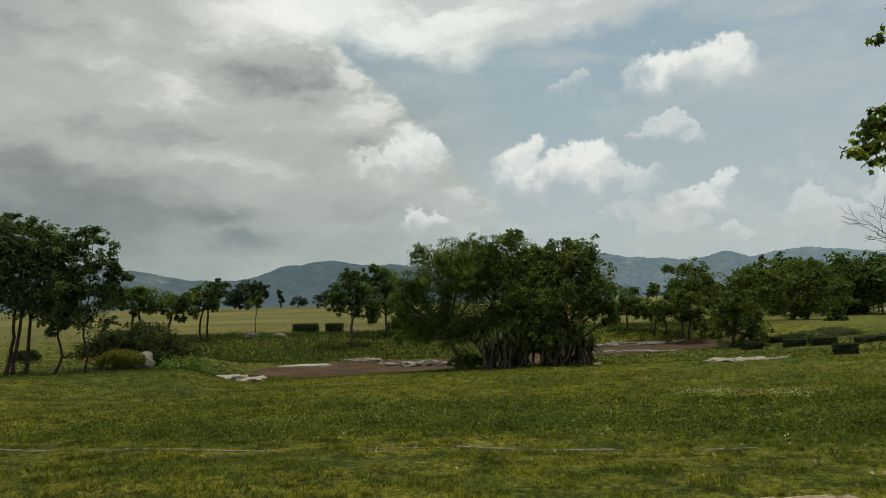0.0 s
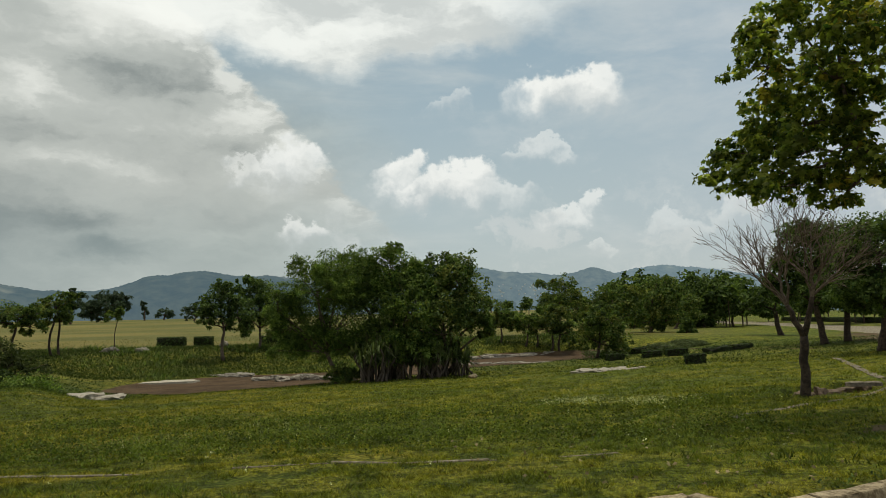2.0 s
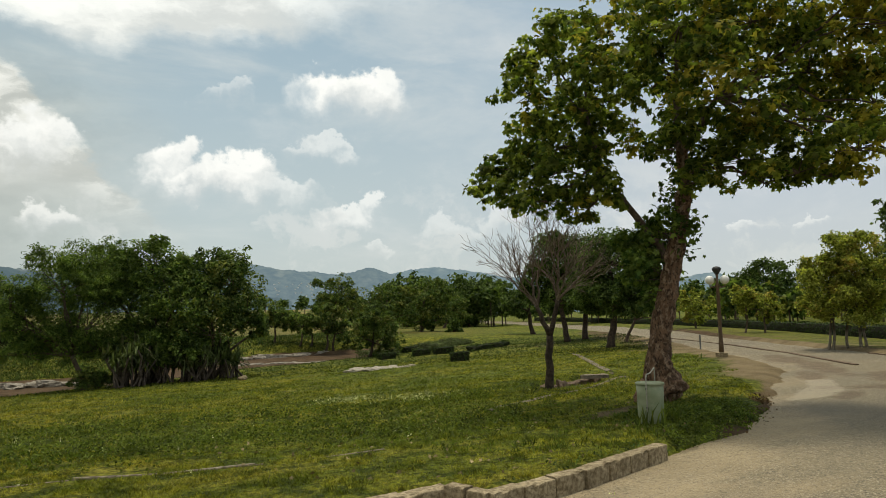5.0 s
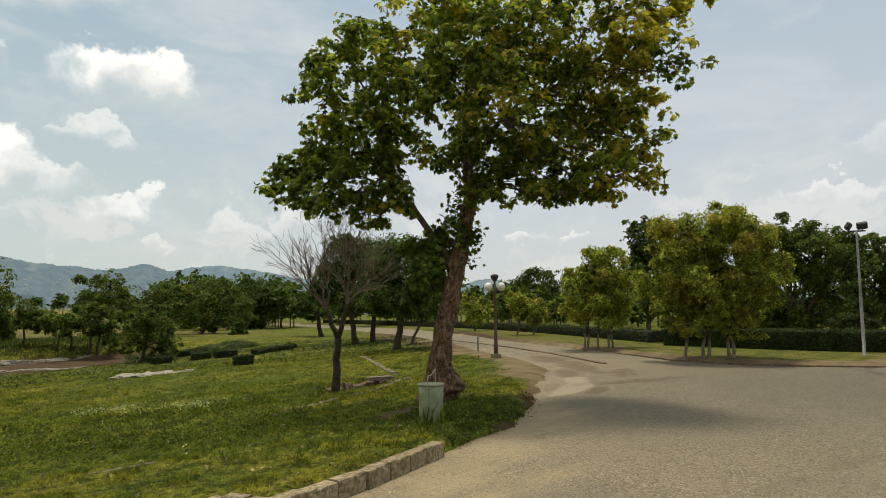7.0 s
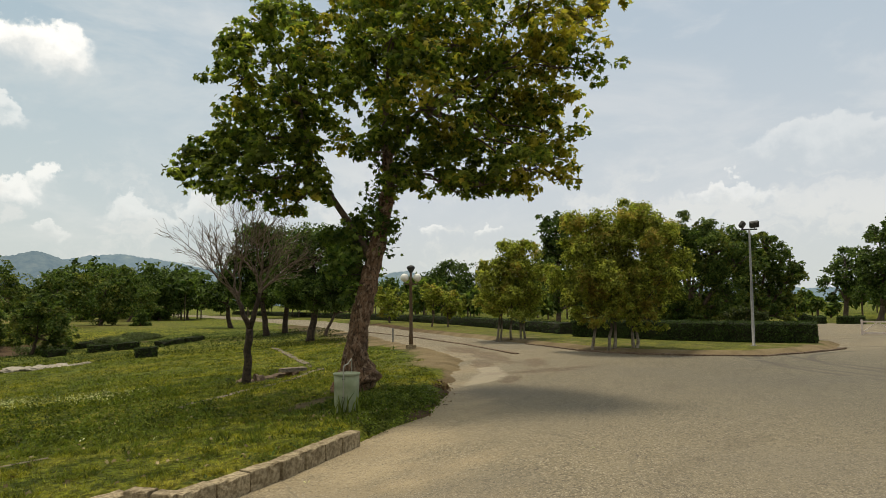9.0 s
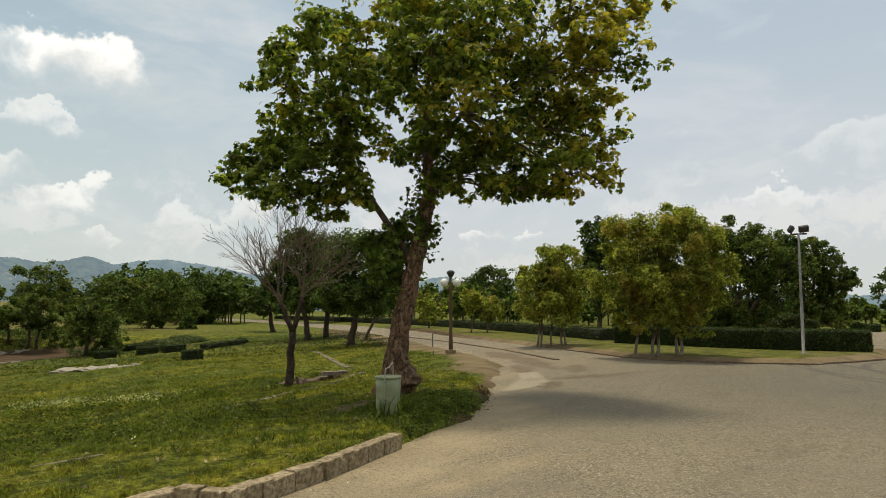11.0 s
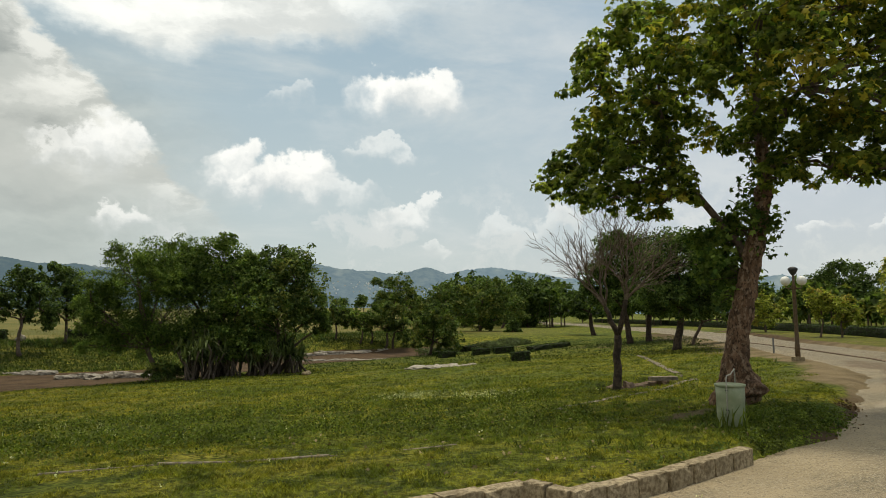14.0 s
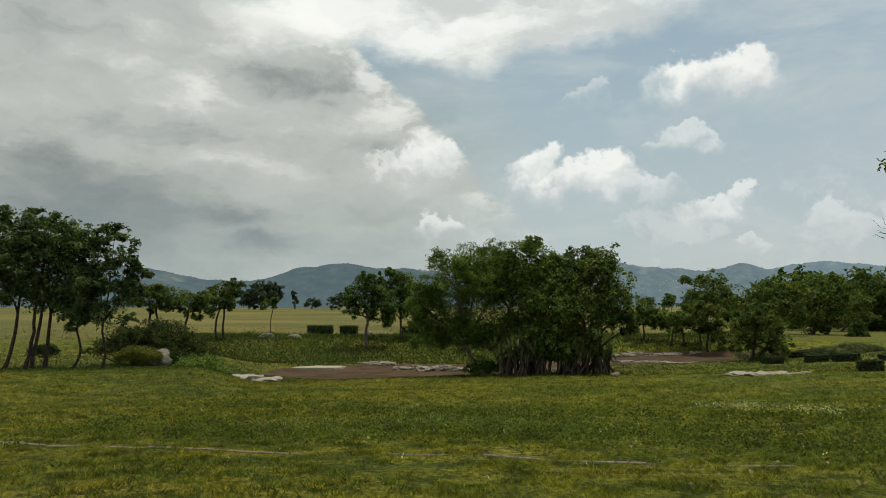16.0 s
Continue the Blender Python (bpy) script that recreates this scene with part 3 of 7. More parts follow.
# ---- building blocks ----
def mesh_ob(name, verts, faces, material, parent=None, label="", smooth=False):
    me = bpy.data.meshes.new(name)
    me.from_pydata(np.asarray(verts, float).tolist(), [], faces if isinstance(faces, list) else faces.tolist())
    if smooth:
        me.polygons.foreach_set("use_smooth", [True] * len(me.polygons))
    me.materials.append(material)
    me.update()
    ob = new(name, me)
    if parent:
        ob.parent = parent
    return tagged(ob, label) if label else ob


def part(name, bm, material, parent=None, label="", smooth=False):
    me = bpy.data.meshes.new(name)
    bmesh.ops.recalc_face_normals(bm, faces=bm.faces[:])
    bm.to_mesh(me)
    bm.free()
    if smooth:
        me.polygons.foreach_set("use_smooth", [True] * len(me.polygons))
    me.materials.append(material)
    ob = new(name, me)
    if parent:
        ob.parent = parent
    return tagged(ob, label) if label else ob


def thing(name, place, label, category, group=""):
    ob = new(name)
    ob.empty_display_size = 0.2
    ob.matrix_world = place if isinstance(place, Matrix) else Matrix.Translation(place)
    return tagged(ob, label, category, group)


def box_bm(sx, sy, sz, at=(0, 0, 0), bevel=0.0, turn=None):
    bm = bmesh.new()
    bmesh.ops.create_cube(bm, size=1.0, matrix=Matrix.Translation(at) @ (turn or Matrix()) @ Matrix.Diagonal((sx, sy, sz, 1)))
    if bevel:
        bmesh.ops.bevel(bm, geom=bm.edges[:], offset=bevel, segments=2, affect="EDGES", profile=0.6)
    return bm


def lathe_bm(profile, sides=20, at=(0, 0, 0)):
    """A turned form from rows of radius and height."""
    bm = bmesh.new()
    rings = [[bm.verts.new((at[0] + r * math.cos(2 * math.pi * i / sides), at[1] + r * math.sin(2 * math.pi * i / sides), at[2] + z)) for i in range(sides)] for r, z in profile]
    for a, b in zip(rings, rings[1:]):
        for i in range(sides):
            bm.faces.new((a[i], a[(i + 1) % sides], b[(i + 1) % sides], b[i]))
    bm.faces.new(rings[0][::-1])
    bm.faces.new(rings[-1])
    return bm


def tube(points, radii, sides=7):
    """Vertices and faces of a tapering tube along points."""
    pts = np.asarray(points, float)
    rad = np.broadcast_to(np.asarray(radii, float), (len(pts),))
    way = np.gradient(pts, axis=0)
    way /= np.linalg.norm(way, axis=1)[:, None] + 1e-9
    ref = np.array([0.31, 0.95, 0.05]) if abs(way[0] @ [0, 0, 1]) > 0.7 else np.array([0.05, 0.1, 1.0])
    u = np.cross(way, ref)
    u /= np.linalg.norm(u, axis=1)[:, None] + 1e-9
    v = np.cross(way, u)
    a = np.arange(sides) * 2 * np.pi / sides
    verts = (pts[:, None] + rad[:, None, None] * (np.cos(a)[None, :, None] * u[:, None] + np.sin(a)[None, :, None] * v[:, None])).reshape(-1, 3)
    faces = []
    for i in range(len(pts) - 1):
        for j in range(sides):
            k = (j + 1) % sides
            faces.append([i * sides + j, i * sides + k, (i + 1) * sides + k, (i + 1) * sides + j])
    faces.append(list(range(sides))[::-1])
    faces.append([(len(pts) - 1) * sides + j for j in range(sides)])
    return verts, faces


def joined(pieces):
    verts, faces, n = [], [], 0
    for v, f in pieces:
        verts.append(v)
        faces += [[i + n for i in q] for q in f]
        n += len(v)
    return np.concatenate(verts), faces


def bend(a, b, steps, sag, rng, crook=0.022):
    """A slightly crooked line from a to b, bowed upwards by sag."""
    a, b = np.asarray(a, float), np.asarray(b, float)
    t = np.linspace(0, 1, steps)[:, None]
    wob = rng.normal(0, 1, (steps, 3)) * np.linalg.norm(b - a) * crook * np.sin(np.pi * t)
    return a + (b - a) * t + np.array([0, 0, sag]) * np.sin(np.pi * t) + wob


# ---- ground, road ----
def spaced(lo, fine_lo, fine_hi, hi, step, grow=1.13):
    mid = np.arange(fine_lo, fine_hi + step, step)
    up, s, x = [], step, fine_hi
    while x < hi:
        s *= grow
        x += s
        up.append(x)
    down, s, x = [], step, fine_lo
    while x > lo:
        s *= grow
        x -= s
        down.append(x)
    return np.concatenate([down[::-1], mid, up])


def sheet(name, xs, ys, zf, material, where=None):
    gx, gy = np.meshgrid(xs, ys)
    x, y = gx.ravel(), gy.ravel()
    n, m = len(xs), len(ys)
    i = (np.arange(m - 1)[:, None] * n + np.arange(n - 1)[None]).ravel()
    f = np.stack([i, i + 1, i + n + 1, i + n], 1)
    if where is not None:
        f = f[where(x, y)[f].any(1)]
    ob = mesh_ob(name, np.stack([x, y, zf(x, y)], 1), f, material, smooth=True)
    return ob, x, y


def mask(ob, name, values):
    ob.data.attributes.new(name, "FLOAT", "POINT").data.foreach_set("value", np.asarray(values, np.float32))


def graded(steps, lo, hi):
    """Grid lines with a step of its own for each stretch, widening beyond the ends."""
    mid = np.concatenate([np.arange(a, b, s) for a, b, s in steps])
    ends = spaced(lo, steps[0][0], steps[-1][1], hi, 0.5, 1.16)
    return np.concatenate([ends[ends < mid[0] - 0.1], mid, ends[ends > mid[-1] + 0.1]])


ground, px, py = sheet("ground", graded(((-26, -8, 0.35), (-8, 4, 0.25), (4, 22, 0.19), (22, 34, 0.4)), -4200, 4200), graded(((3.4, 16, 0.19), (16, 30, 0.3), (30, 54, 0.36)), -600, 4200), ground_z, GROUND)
tagged(ground, "rough mown park grass with dry meadow and bare pond bed", "ground", kind="structure")
p_d, p_az, p_ln = np.hypot(px, py), np.degrees(np.arctan2(px, py)), lawn_in(px, py)
p_vg = verge_in(px, py)
field = ss(p_d, 49.5, 54) * ss(p_az, 24, 20) + 0.55 * ss(p_d, 46, 60) * ss(p_az, 18, 24) * ss(p_ln, 4, 12)
# dry grass beyond the big tree, with its sunlit brightness painted in
field = np.maximum(field, 0.42 * ss(np.hypot((px - 13.2) / 3.2, (py - 10.9) / 1.4), 1.2, 0.3))
field = np.maximum(field, 0.28 * ss(p_vg, 0.1, 0.6) * ss(p_vg, 9, 4))
mask(ground, "dry", np.clip(field, 0, 1))
pit = ss(pond_in(px, py), -0.9, 0.0)
edge_dirt = np.maximum(ss(p_ln, 0.6, 0.0), ss(p_ln, 2.6, 0.3) * ss(px, 11.0, 14.0) * ss(px, 30, 22)) * ss(px, 6.0, 8.0) * 0.8 * (p_ln > -0.6)
bare = 0.62 * ss(bare_by(px, py), 1.2, 0.5)
drain = 0.9 * ss(drain_by(px, py), 1.2, 0.75)
row_dirt = 0.62 * ss(p_ln, 5.5, 1.0) * (p_ln > 0) * ss(p_d, 21, 27) * ss(p_d, 60, 48) * ss(px, 14, 18)
verge_dirt = 0.4 * ss(p_vg, 7, 2) * (p_vg > 0) * ss(p_d, 17, 26) + 0.8 * ss(p_vg, 0.9, 0.1) * (p_vg > -0.6) * (p_d < 60)
path = 0.5 * ss(np.abs((px - 22) - (py - 24) * -0.15), 0.9, 0.2) * ss(py, 24, 28) * ss(py, 60, 50)
mask(ground, "sandy", np.clip(ss(p_ln, 4.0, 0.8) * ss(px, 10.0, 13.0) * ss(px, 34, 26) + ss(bare_by(px, py), 1.3, 0.6) * 0.5, 0, 1))
mask(ground, "soil", np.clip(np.maximum.reduce([row_dirt, pit, edge_dirt, bare, drain, verge_dirt, path]), 0, 1))

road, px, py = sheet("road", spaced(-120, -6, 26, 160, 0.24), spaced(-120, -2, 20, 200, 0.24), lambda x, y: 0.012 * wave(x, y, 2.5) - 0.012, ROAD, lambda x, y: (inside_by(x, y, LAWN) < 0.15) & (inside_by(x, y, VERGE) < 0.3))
tagged(road, "worn pale asphalt road with sand and gravel along its edge", "road", kind="structure")
near = np.maximum(ss(lawn_in(px, py), -2.4, -0.1) * ss(px, 5.0, 9.0), ss(lawn_in(px, py), -2.6, -0.2) * 0.85)
near = np.maximum(near, 0.75 * ss(np.hypot((px - 16.5) / 4.2, (py - 9.2) / 2.0), 1.1, 0.3))
near = np.maximum(near, 0.5 * ss(np.hypot((px - 19) / 5, (py - 12.5) / 3), 1.1, 0.3))
near = np.maximum(near, 0.62 * ss(lawn_in(px, py), -5.0, -0.5) * ss(px, 0.5, 3.5) * ss(px, 12, 8))
mask(road, "dust", np.clip(near, 0, 1) * (0.8 - 0.28 * ss(px, 8.5, 11.0)))
muck = np.zeros(len(px))
for mx, my, ma, mb, mt in ((14.6, 7.3, 2.6, 0.55, -25), (17.0, 10.2, 3.0, 0.6, 42), (19.5, 13.0, 3.0, 0.9, 48), (16.4, 8.6, 2.2, 0.45, 30), (15.2, 9.6, 1.6, 0.5, 35), (18.0, 11.2, 2.4, 0.7, 40), (12.6, 7.2, 1.2, 0.3, 20)):
    mc, ms = math.cos(radians(mt)), math.sin(radians(mt))
    muck = np.maximum(muck, ss(np.hypot(((px - mx) * mc + (py - my) * ms) / ma, (-(px - mx) * ms + (py - my) * mc) / mb), 1.3, 0.2))
mask(road, "muck", muck * 0.95)
APRON = np.array([(11.0, 7.35), (12.2, 7.25), (13.0, 7.5), (13.9, 8.1), (14.9, 9.0), (14.2, 8.95), (12.6, 8.1)], float)
mask(road, "apron", ss(inside_by(px, py, APRON) + 0.08 * wave(px, py, 0.5), -0.3, 0.25))


# ---- plants ----
OVAL = (np.array([(0, 0, 0), (0.30, 0.45, 0.10), (0, 1, -0.06), (-0.30, 0.45, 0.10)]), [[0, 1, 2], [0, 2, 3]])
LONG = (np.array([(0, 0, 0), (0.16, 0.4, 0.04), (0, 1, -0.10), (-0.16, 0.4, 0.04)]), [[0, 1, 2], [0, 2, 3]])
LOBED = (np.array([(0, 0, 0), (0.46, 0.10, -0.06), (0.27, 0.36, 0.06), (0.62, 0.66, -0.12), (0.24, 0.66, 0.05), (0.0, 1.04, -0.14), (-0.24, 0.66, 0.05), (-0.62, 0.66, -0.12), (-0.27, 0.36, 0.06), (-0.46, 0.10, -0.06)]),
         [[0, 1, 2], [2, 3, 4], [4, 5, 6], [6, 7, 8], [8, 9, 0], [0, 2, 8], [2, 4, 6], [2, 6, 8]])


def leaf_cloud(places, size, shape, rng, out=None, droop=0.25, spread=0.35):
    """Vertices and triangles of one leaf at each place, lying at random, mostly face up."""
    n = len(places)
    verts, tris = shape
    normal = rng.normal(0, 1, (n, 3)) * 0.5 + np.array([0, 0, 0.45])
    if out is not None:
        normal += 0.8 * out
    normal /= np.linalg.norm(normal, axis=1)[:, None]
    axis = rng.normal(0, 1, (n, 3)) - np.array([0, 0, droop * 2])
    axis -= (axis * normal).sum(1)[:, None] * normal
    axis /= np.linalg.norm(axis, axis=1)[:, None] + 1e-9
    side = np.cross(axis, normal)
    s = size * (1 + spread * rng.uniform(-1, 1, n))
    v = places[:, None] + s[:, None, None] * (verts[None, :, 0:1] * side[:, None] + verts[None, :, 1:2] * axis[:, None] + verts[None, :, 2:3] * normal[:, None])
    f = np.array(tris)[None] + (np.arange(n) * len(verts))[:, None, None]
    return v.reshape(-1, 3), f.reshape(-1, 3)


def lobe_points(lobe, n, per, rng, tight=0.3, jut=0.0, least=0.12):
    """Places of leaves through one lobe of a crown: domed tufts, thickest near its uneven skin. Also each leaf's way out of its tuft, and the tufts."""
    c, r = np.array(lobe[:3]), np.array(lobe[3:])
    tufts = max(5, n // per)
    tr = np.minimum(np.clip(tight * r.mean(), least, 0.55), r * 0.6) * rng.uniform(0.6, 1.3, tufts)[:, None]
    d = rng.normal(0, 1, (tufts, 3))
    d /= np.linalg.norm(d, axis=1)[:, None]
    d[:, 2] = np.where(d[:, 2] < -0.62, -d[:, 2], d[:, 2])
    rad = rng.uniform(0.06, 1.0, tufts) ** 0.42
    ph = rng.uniform(0, 6.28, 3)
    rad *= 1 + 0.09 * np.sin(d[:, 0] * 5 + ph[0]) + 0.08 * np.sin(d[:, 1] * 6 + d[:, 2] * 3 + ph[1])
    out = rng.uniform(0, 1, tufts) < jut
    rad = np.where(out, rng.uniform(1.05, 1.38, tufts), rad)
    tr = np.where(out[:, None], tr * 0.75, tr)
    mid = c + d * rad[:, None] * (r - tr * 0.6)
    k = np.repeat(np.arange(tufts), per)
    e = rng.normal(0, 1, (len(k), 3))
    e /= np.linalg.norm(e, axis=1)[:, None]
    e[:, 2] = np.where((e[:, 2] < 0) & (rng.uniform(0, 1, len(k)) < 0.62), -e[:, 2], e[:, 2])
    p = mid[k] + e * tr[k] * rng.uniform(0.45, 1.12, len(k))[:, None] * np.array([1, 1, 0.75])
    return p, e, mid


def clumped(lobe, n, rng, reach=(0.72, 0.95)):
    """Smaller upright lobes that fill one lobe of a crown."""
    c, r = np.array(lobe[:3]), np.array(lobe[3:])
    d = rng.normal(0, 1, (n, 3))
    d /= np.linalg.norm(d, axis=1)[:, None]
    return [(*(c + q * r * rng.uniform(*reach)), *(r * np.array([0.34, 0.34, 0.44]) * rng.uniform(0.75, 1.2))) for q in d]


def grow(name, label, x, y, lobes, leafy, size, bark=BARK, trunks=((0, 0),), girth=0.13, shape=OVAL, cover=4.2, per=36, seed=1, group="", fork=0.55, tight=0.3, droop=0.25, sub=5, jut=0.06, core=0.97, crook=0.035, reach=(0.72, 0.95)):
    """A tree: trunks from the ground, limbs to every lobe of its crown, twigs, and the leaves. Lobes are centre and half sizes, from the foot."""
    rng = np.random.default_rng(seed)
    foot = gz(x, y) - 0.05
    size *= 0.8
    ob = thing(name, (x, y, foot), label, "tree", group)
    tops, stems, limbs = [], [], []
    low = min(l[2] - 0.75 * l[5] for l in lobes)
    mid = np.mean([l[:3] for l in lobes], 0)
    for i, (dx, dy) in enumerate(trunks):
        lean = np.array([mid[0] * 0.55 + dx * 0.8, mid[1] * 0.4 + dy * 0.8, max(low, 0.5) + fork * 0.6])
        line = bend((dx, dy, gz(x + dx, y + dy) - foot - 0.15), lean, 7, 0.0, rng, 0.01)
        turn, rise = rng.uniform(0, 6.28), np.linspace(0, 1, 7)
        line[:, :2] += np.outer(np.sin(rise * rng.uniform(3.1, 4.6)), (math.cos(turn), math.sin(turn) * 0.5)) * crook * 1.6 * lean[2]
        line[-1, :2] = lean[:2] * 0.5 + line[-1, :2] * 0.5
        flare = np.array([1.55, 1.15, 1.0, 0.95, 0.9, 0.84, 0.78]) * girth / (1 if len(trunks) == 1 else 1.25)
        stems.append(tube(line, flare, 9))
        tops.append((line[-1], flare[-1]))
    area = sum(l[3] * l[5] * math.pi for l in lobes)
    total = int(cover * area / (size * size * 0.34))
    places, ways = [], []
    for l in lobes:
        n = int(total * l[3] * l[5] * math.pi / area)
        small = [(*l[:3], *(core * q for q in l[3:]))] + clumped(l, sub, rng, reach) if sub else [l]
        share = np.array([s[3] * s[5] for s in small]) ** 0.9
        p, w, c = [np.concatenate(q) for q in zip(*[lobe_points(s, int(n * k), per, rng, tight, jut) for s, k in zip(small, share / share.sum())])]
        places.append(p)
        ways.append(w)
        start, r0 = min(tops, key=lambda q: np.linalg.norm(q[0][:2] - np.array(l[:2])))
        hub = np.array(l[:3]) - np.array([0, 0, 0.25 * l[5]])
        limb = [tube(bend(start, hub, 6, 0.05 * l[5], rng), np.linspace(r0 * 0.8, r0 * 0.32, 6), 6)]
        for q in c[rng.permutation(len(c))[:9]]:
            limb.append(tube(bend(hub, hub + (q - hub) * 0.92, 4, 0.0, rng), np.linspace(r0 * 0.28, 0.012, 4), 5))
        limbs.append(limb)
    for top, r0 in tops:
        l = min(lobes, key=lambda q: np.linalg.norm(np.array(q[:2]) - top[:2]))
        limbs.append([tube(bend(top, np.array(l[:3]) + np.array([0, 0, 0.1 * l[5]]), 6, 0.05, rng), np.linspace(r0 * 0.9, r0 * 0.35, 6), 6)])
    for s in stems:
        mesh_ob("trunk", *s, bark, ob, smooth=True)
    for limb in limbs:
        mesh_ob("limb", *joined(limb), bark, ob, smooth=True)
    v, f = leaf_cloud(np.concatenate(places), size, shape, rng, np.concatenate(ways), droop)
    mesh_ob("crown", v, f, leafy, ob)
    return ob


def shrub(name, label, x, y, lobes, leafy, size, category="shrub", cover=4.0, seed=1, shape=OVAL, per=26, group="", stems=6, jut=0.0):
    rng = np.random.default_rng(seed)
    ob = thing(name, (x, y, gz(x, y)), label, category, group)
    area = sum(l[3] * l[5] * math.pi for l in lobes)
    total = int(cover * area / (size * size * 0.34))
    places, ways, sticks = [], [], []
    for l in lobes:
        p, w, c = lobe_points(l, int(total * l[3] * l[5] * math.pi / area), per, rng, 0.3, jut)
        keep = p[:, 2] > 0.01
        places.append(p[keep])
        ways.append(w[keep])
        for q in c[:stems]:
            sticks.append(tube(bend((l[0] * 0.6, l[1] * 0.6, -0.05), q, 4, 0.05, rng), np.linspace(0.022, 0.006, 4), 5))
    mesh_ob("stem", *joined(sticks), BARK, ob)
    v, f = leaf_cloud(np.concatenate(places), size, shape, rng, np.concatenate(ways))
    mesh_ob("foliage", v, f, leafy, ob)
    return ob


def clipped_hedge(label, line, wide, high, n, seed=1, size=0.07, group=""):
    """A clipped hedge along a line: a solid near-black core in place of its twigs, and small leaves all over it."""
    rng = np.random.default_rng(seed)
    line = np.array(line, float)
    x0, y0 = line[0]
    foot = gz(x0, y0)
    ob = thing("hedge", (x0, y0, foot), label, "hedge", group)
    seg = np.linalg.norm(np.diff(line, axis=0), axis=1)
    cum = np.r_[0, np.cumsum(seg)]
    m = max(3, int(cum[-1] / 0.6))
    t = np.linspace(0, cum[-1], m)
    pts = np.stack([np.interp(t, cum, line[:, 0]), np.interp(t, cum, line[:, 1])], 1)
    way = np.gradient(pts, axis=0)
    way /= np.linalg.norm(way, axis=1)[:, None]
    side = np.stack([-way[:, 1], way[:, 0]], 1)
    section = [(-0.44, -0.1), (-0.47, 0.5), (-0.42, 0.93), (-0.2, 0.975), (0.2, 0.975), (0.42, 0.93), (0.47, 0.5), (0.44, -0.1)]
    verts, k = [], len(section)
    for i in range(m):
        g = gz(*pts[i]) - foot
        for s, h in section:
            jig = rng.normal(0, 0.02, 3)
            q = pts[i] + side[i] * s * wide - line[0]
            verts.append((q[0] + jig[0], q[1] + jig[1], g + h * high + jig[2]))
    faces = [[i * k + j, i * k + j + 1, (i + 1) * k + j + 1, (i + 1) * k + j] for i in range(m - 1) for j in range(k - 1)]
    faces += [list(range(k)), [(m - 1) * k + j for j in range(k)][::-1]]
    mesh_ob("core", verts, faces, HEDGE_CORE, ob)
    u = rng.uniform(0, 1, n)
    s_at = rng.uniform(0, cum[-1], n)
    endcap = rng.uniform(0, 1, n) < wide / (cum[-1] + wide) * 0.7
    s_at = np.where(endcap, np.where(rng.uniform(0, 1, n) < 0.5, -0.05, cum[-1] + 0.05), s_at)
    bx, by = np.interp(s_at, cum, line[:, 0]), np.interp(s_at, cum, line[:, 1])
    sx, sy = np.interp(s_at, t, side[:, 0]), np.interp(s_at, t, side[:, 1])
    per = 2 * high + wide
    w = u * per
    off = np.where(w < high, -wide / 2, np.where(w < high + wide, w - high - wide / 2, wide / 2))
    h = np.where(w < high, w, np.where(w < high + wide, high, per - w))
    off, h = np.where(endcap, rng.uniform(-wide / 2, wide / 2, n), off), np.where(endcap, rng.uniform(0.03, high, n), h)
    uneven = 0.05 * wave(s_at, off * 3 + h * 2, 0.5) + rng.normal(0, 0.025, n)
    p = np.stack([bx + sx * (off + np.sign(off) * uneven) - x0, by + sy * (off + np.sign(off) * uneven) - y0, h + uneven * 0.8 + ground_z(bx, by) - foot], 1)
    out = np.stack([sx * off, sy * off, np.where(h > high * 0.95, 0.4, 0)], 1)
    v, f = leaf_cloud(p, size, OVAL, rng, out * 2)
    mesh_ob("foliage", v, f, HEDGE_LEAF, ob)
    return ob


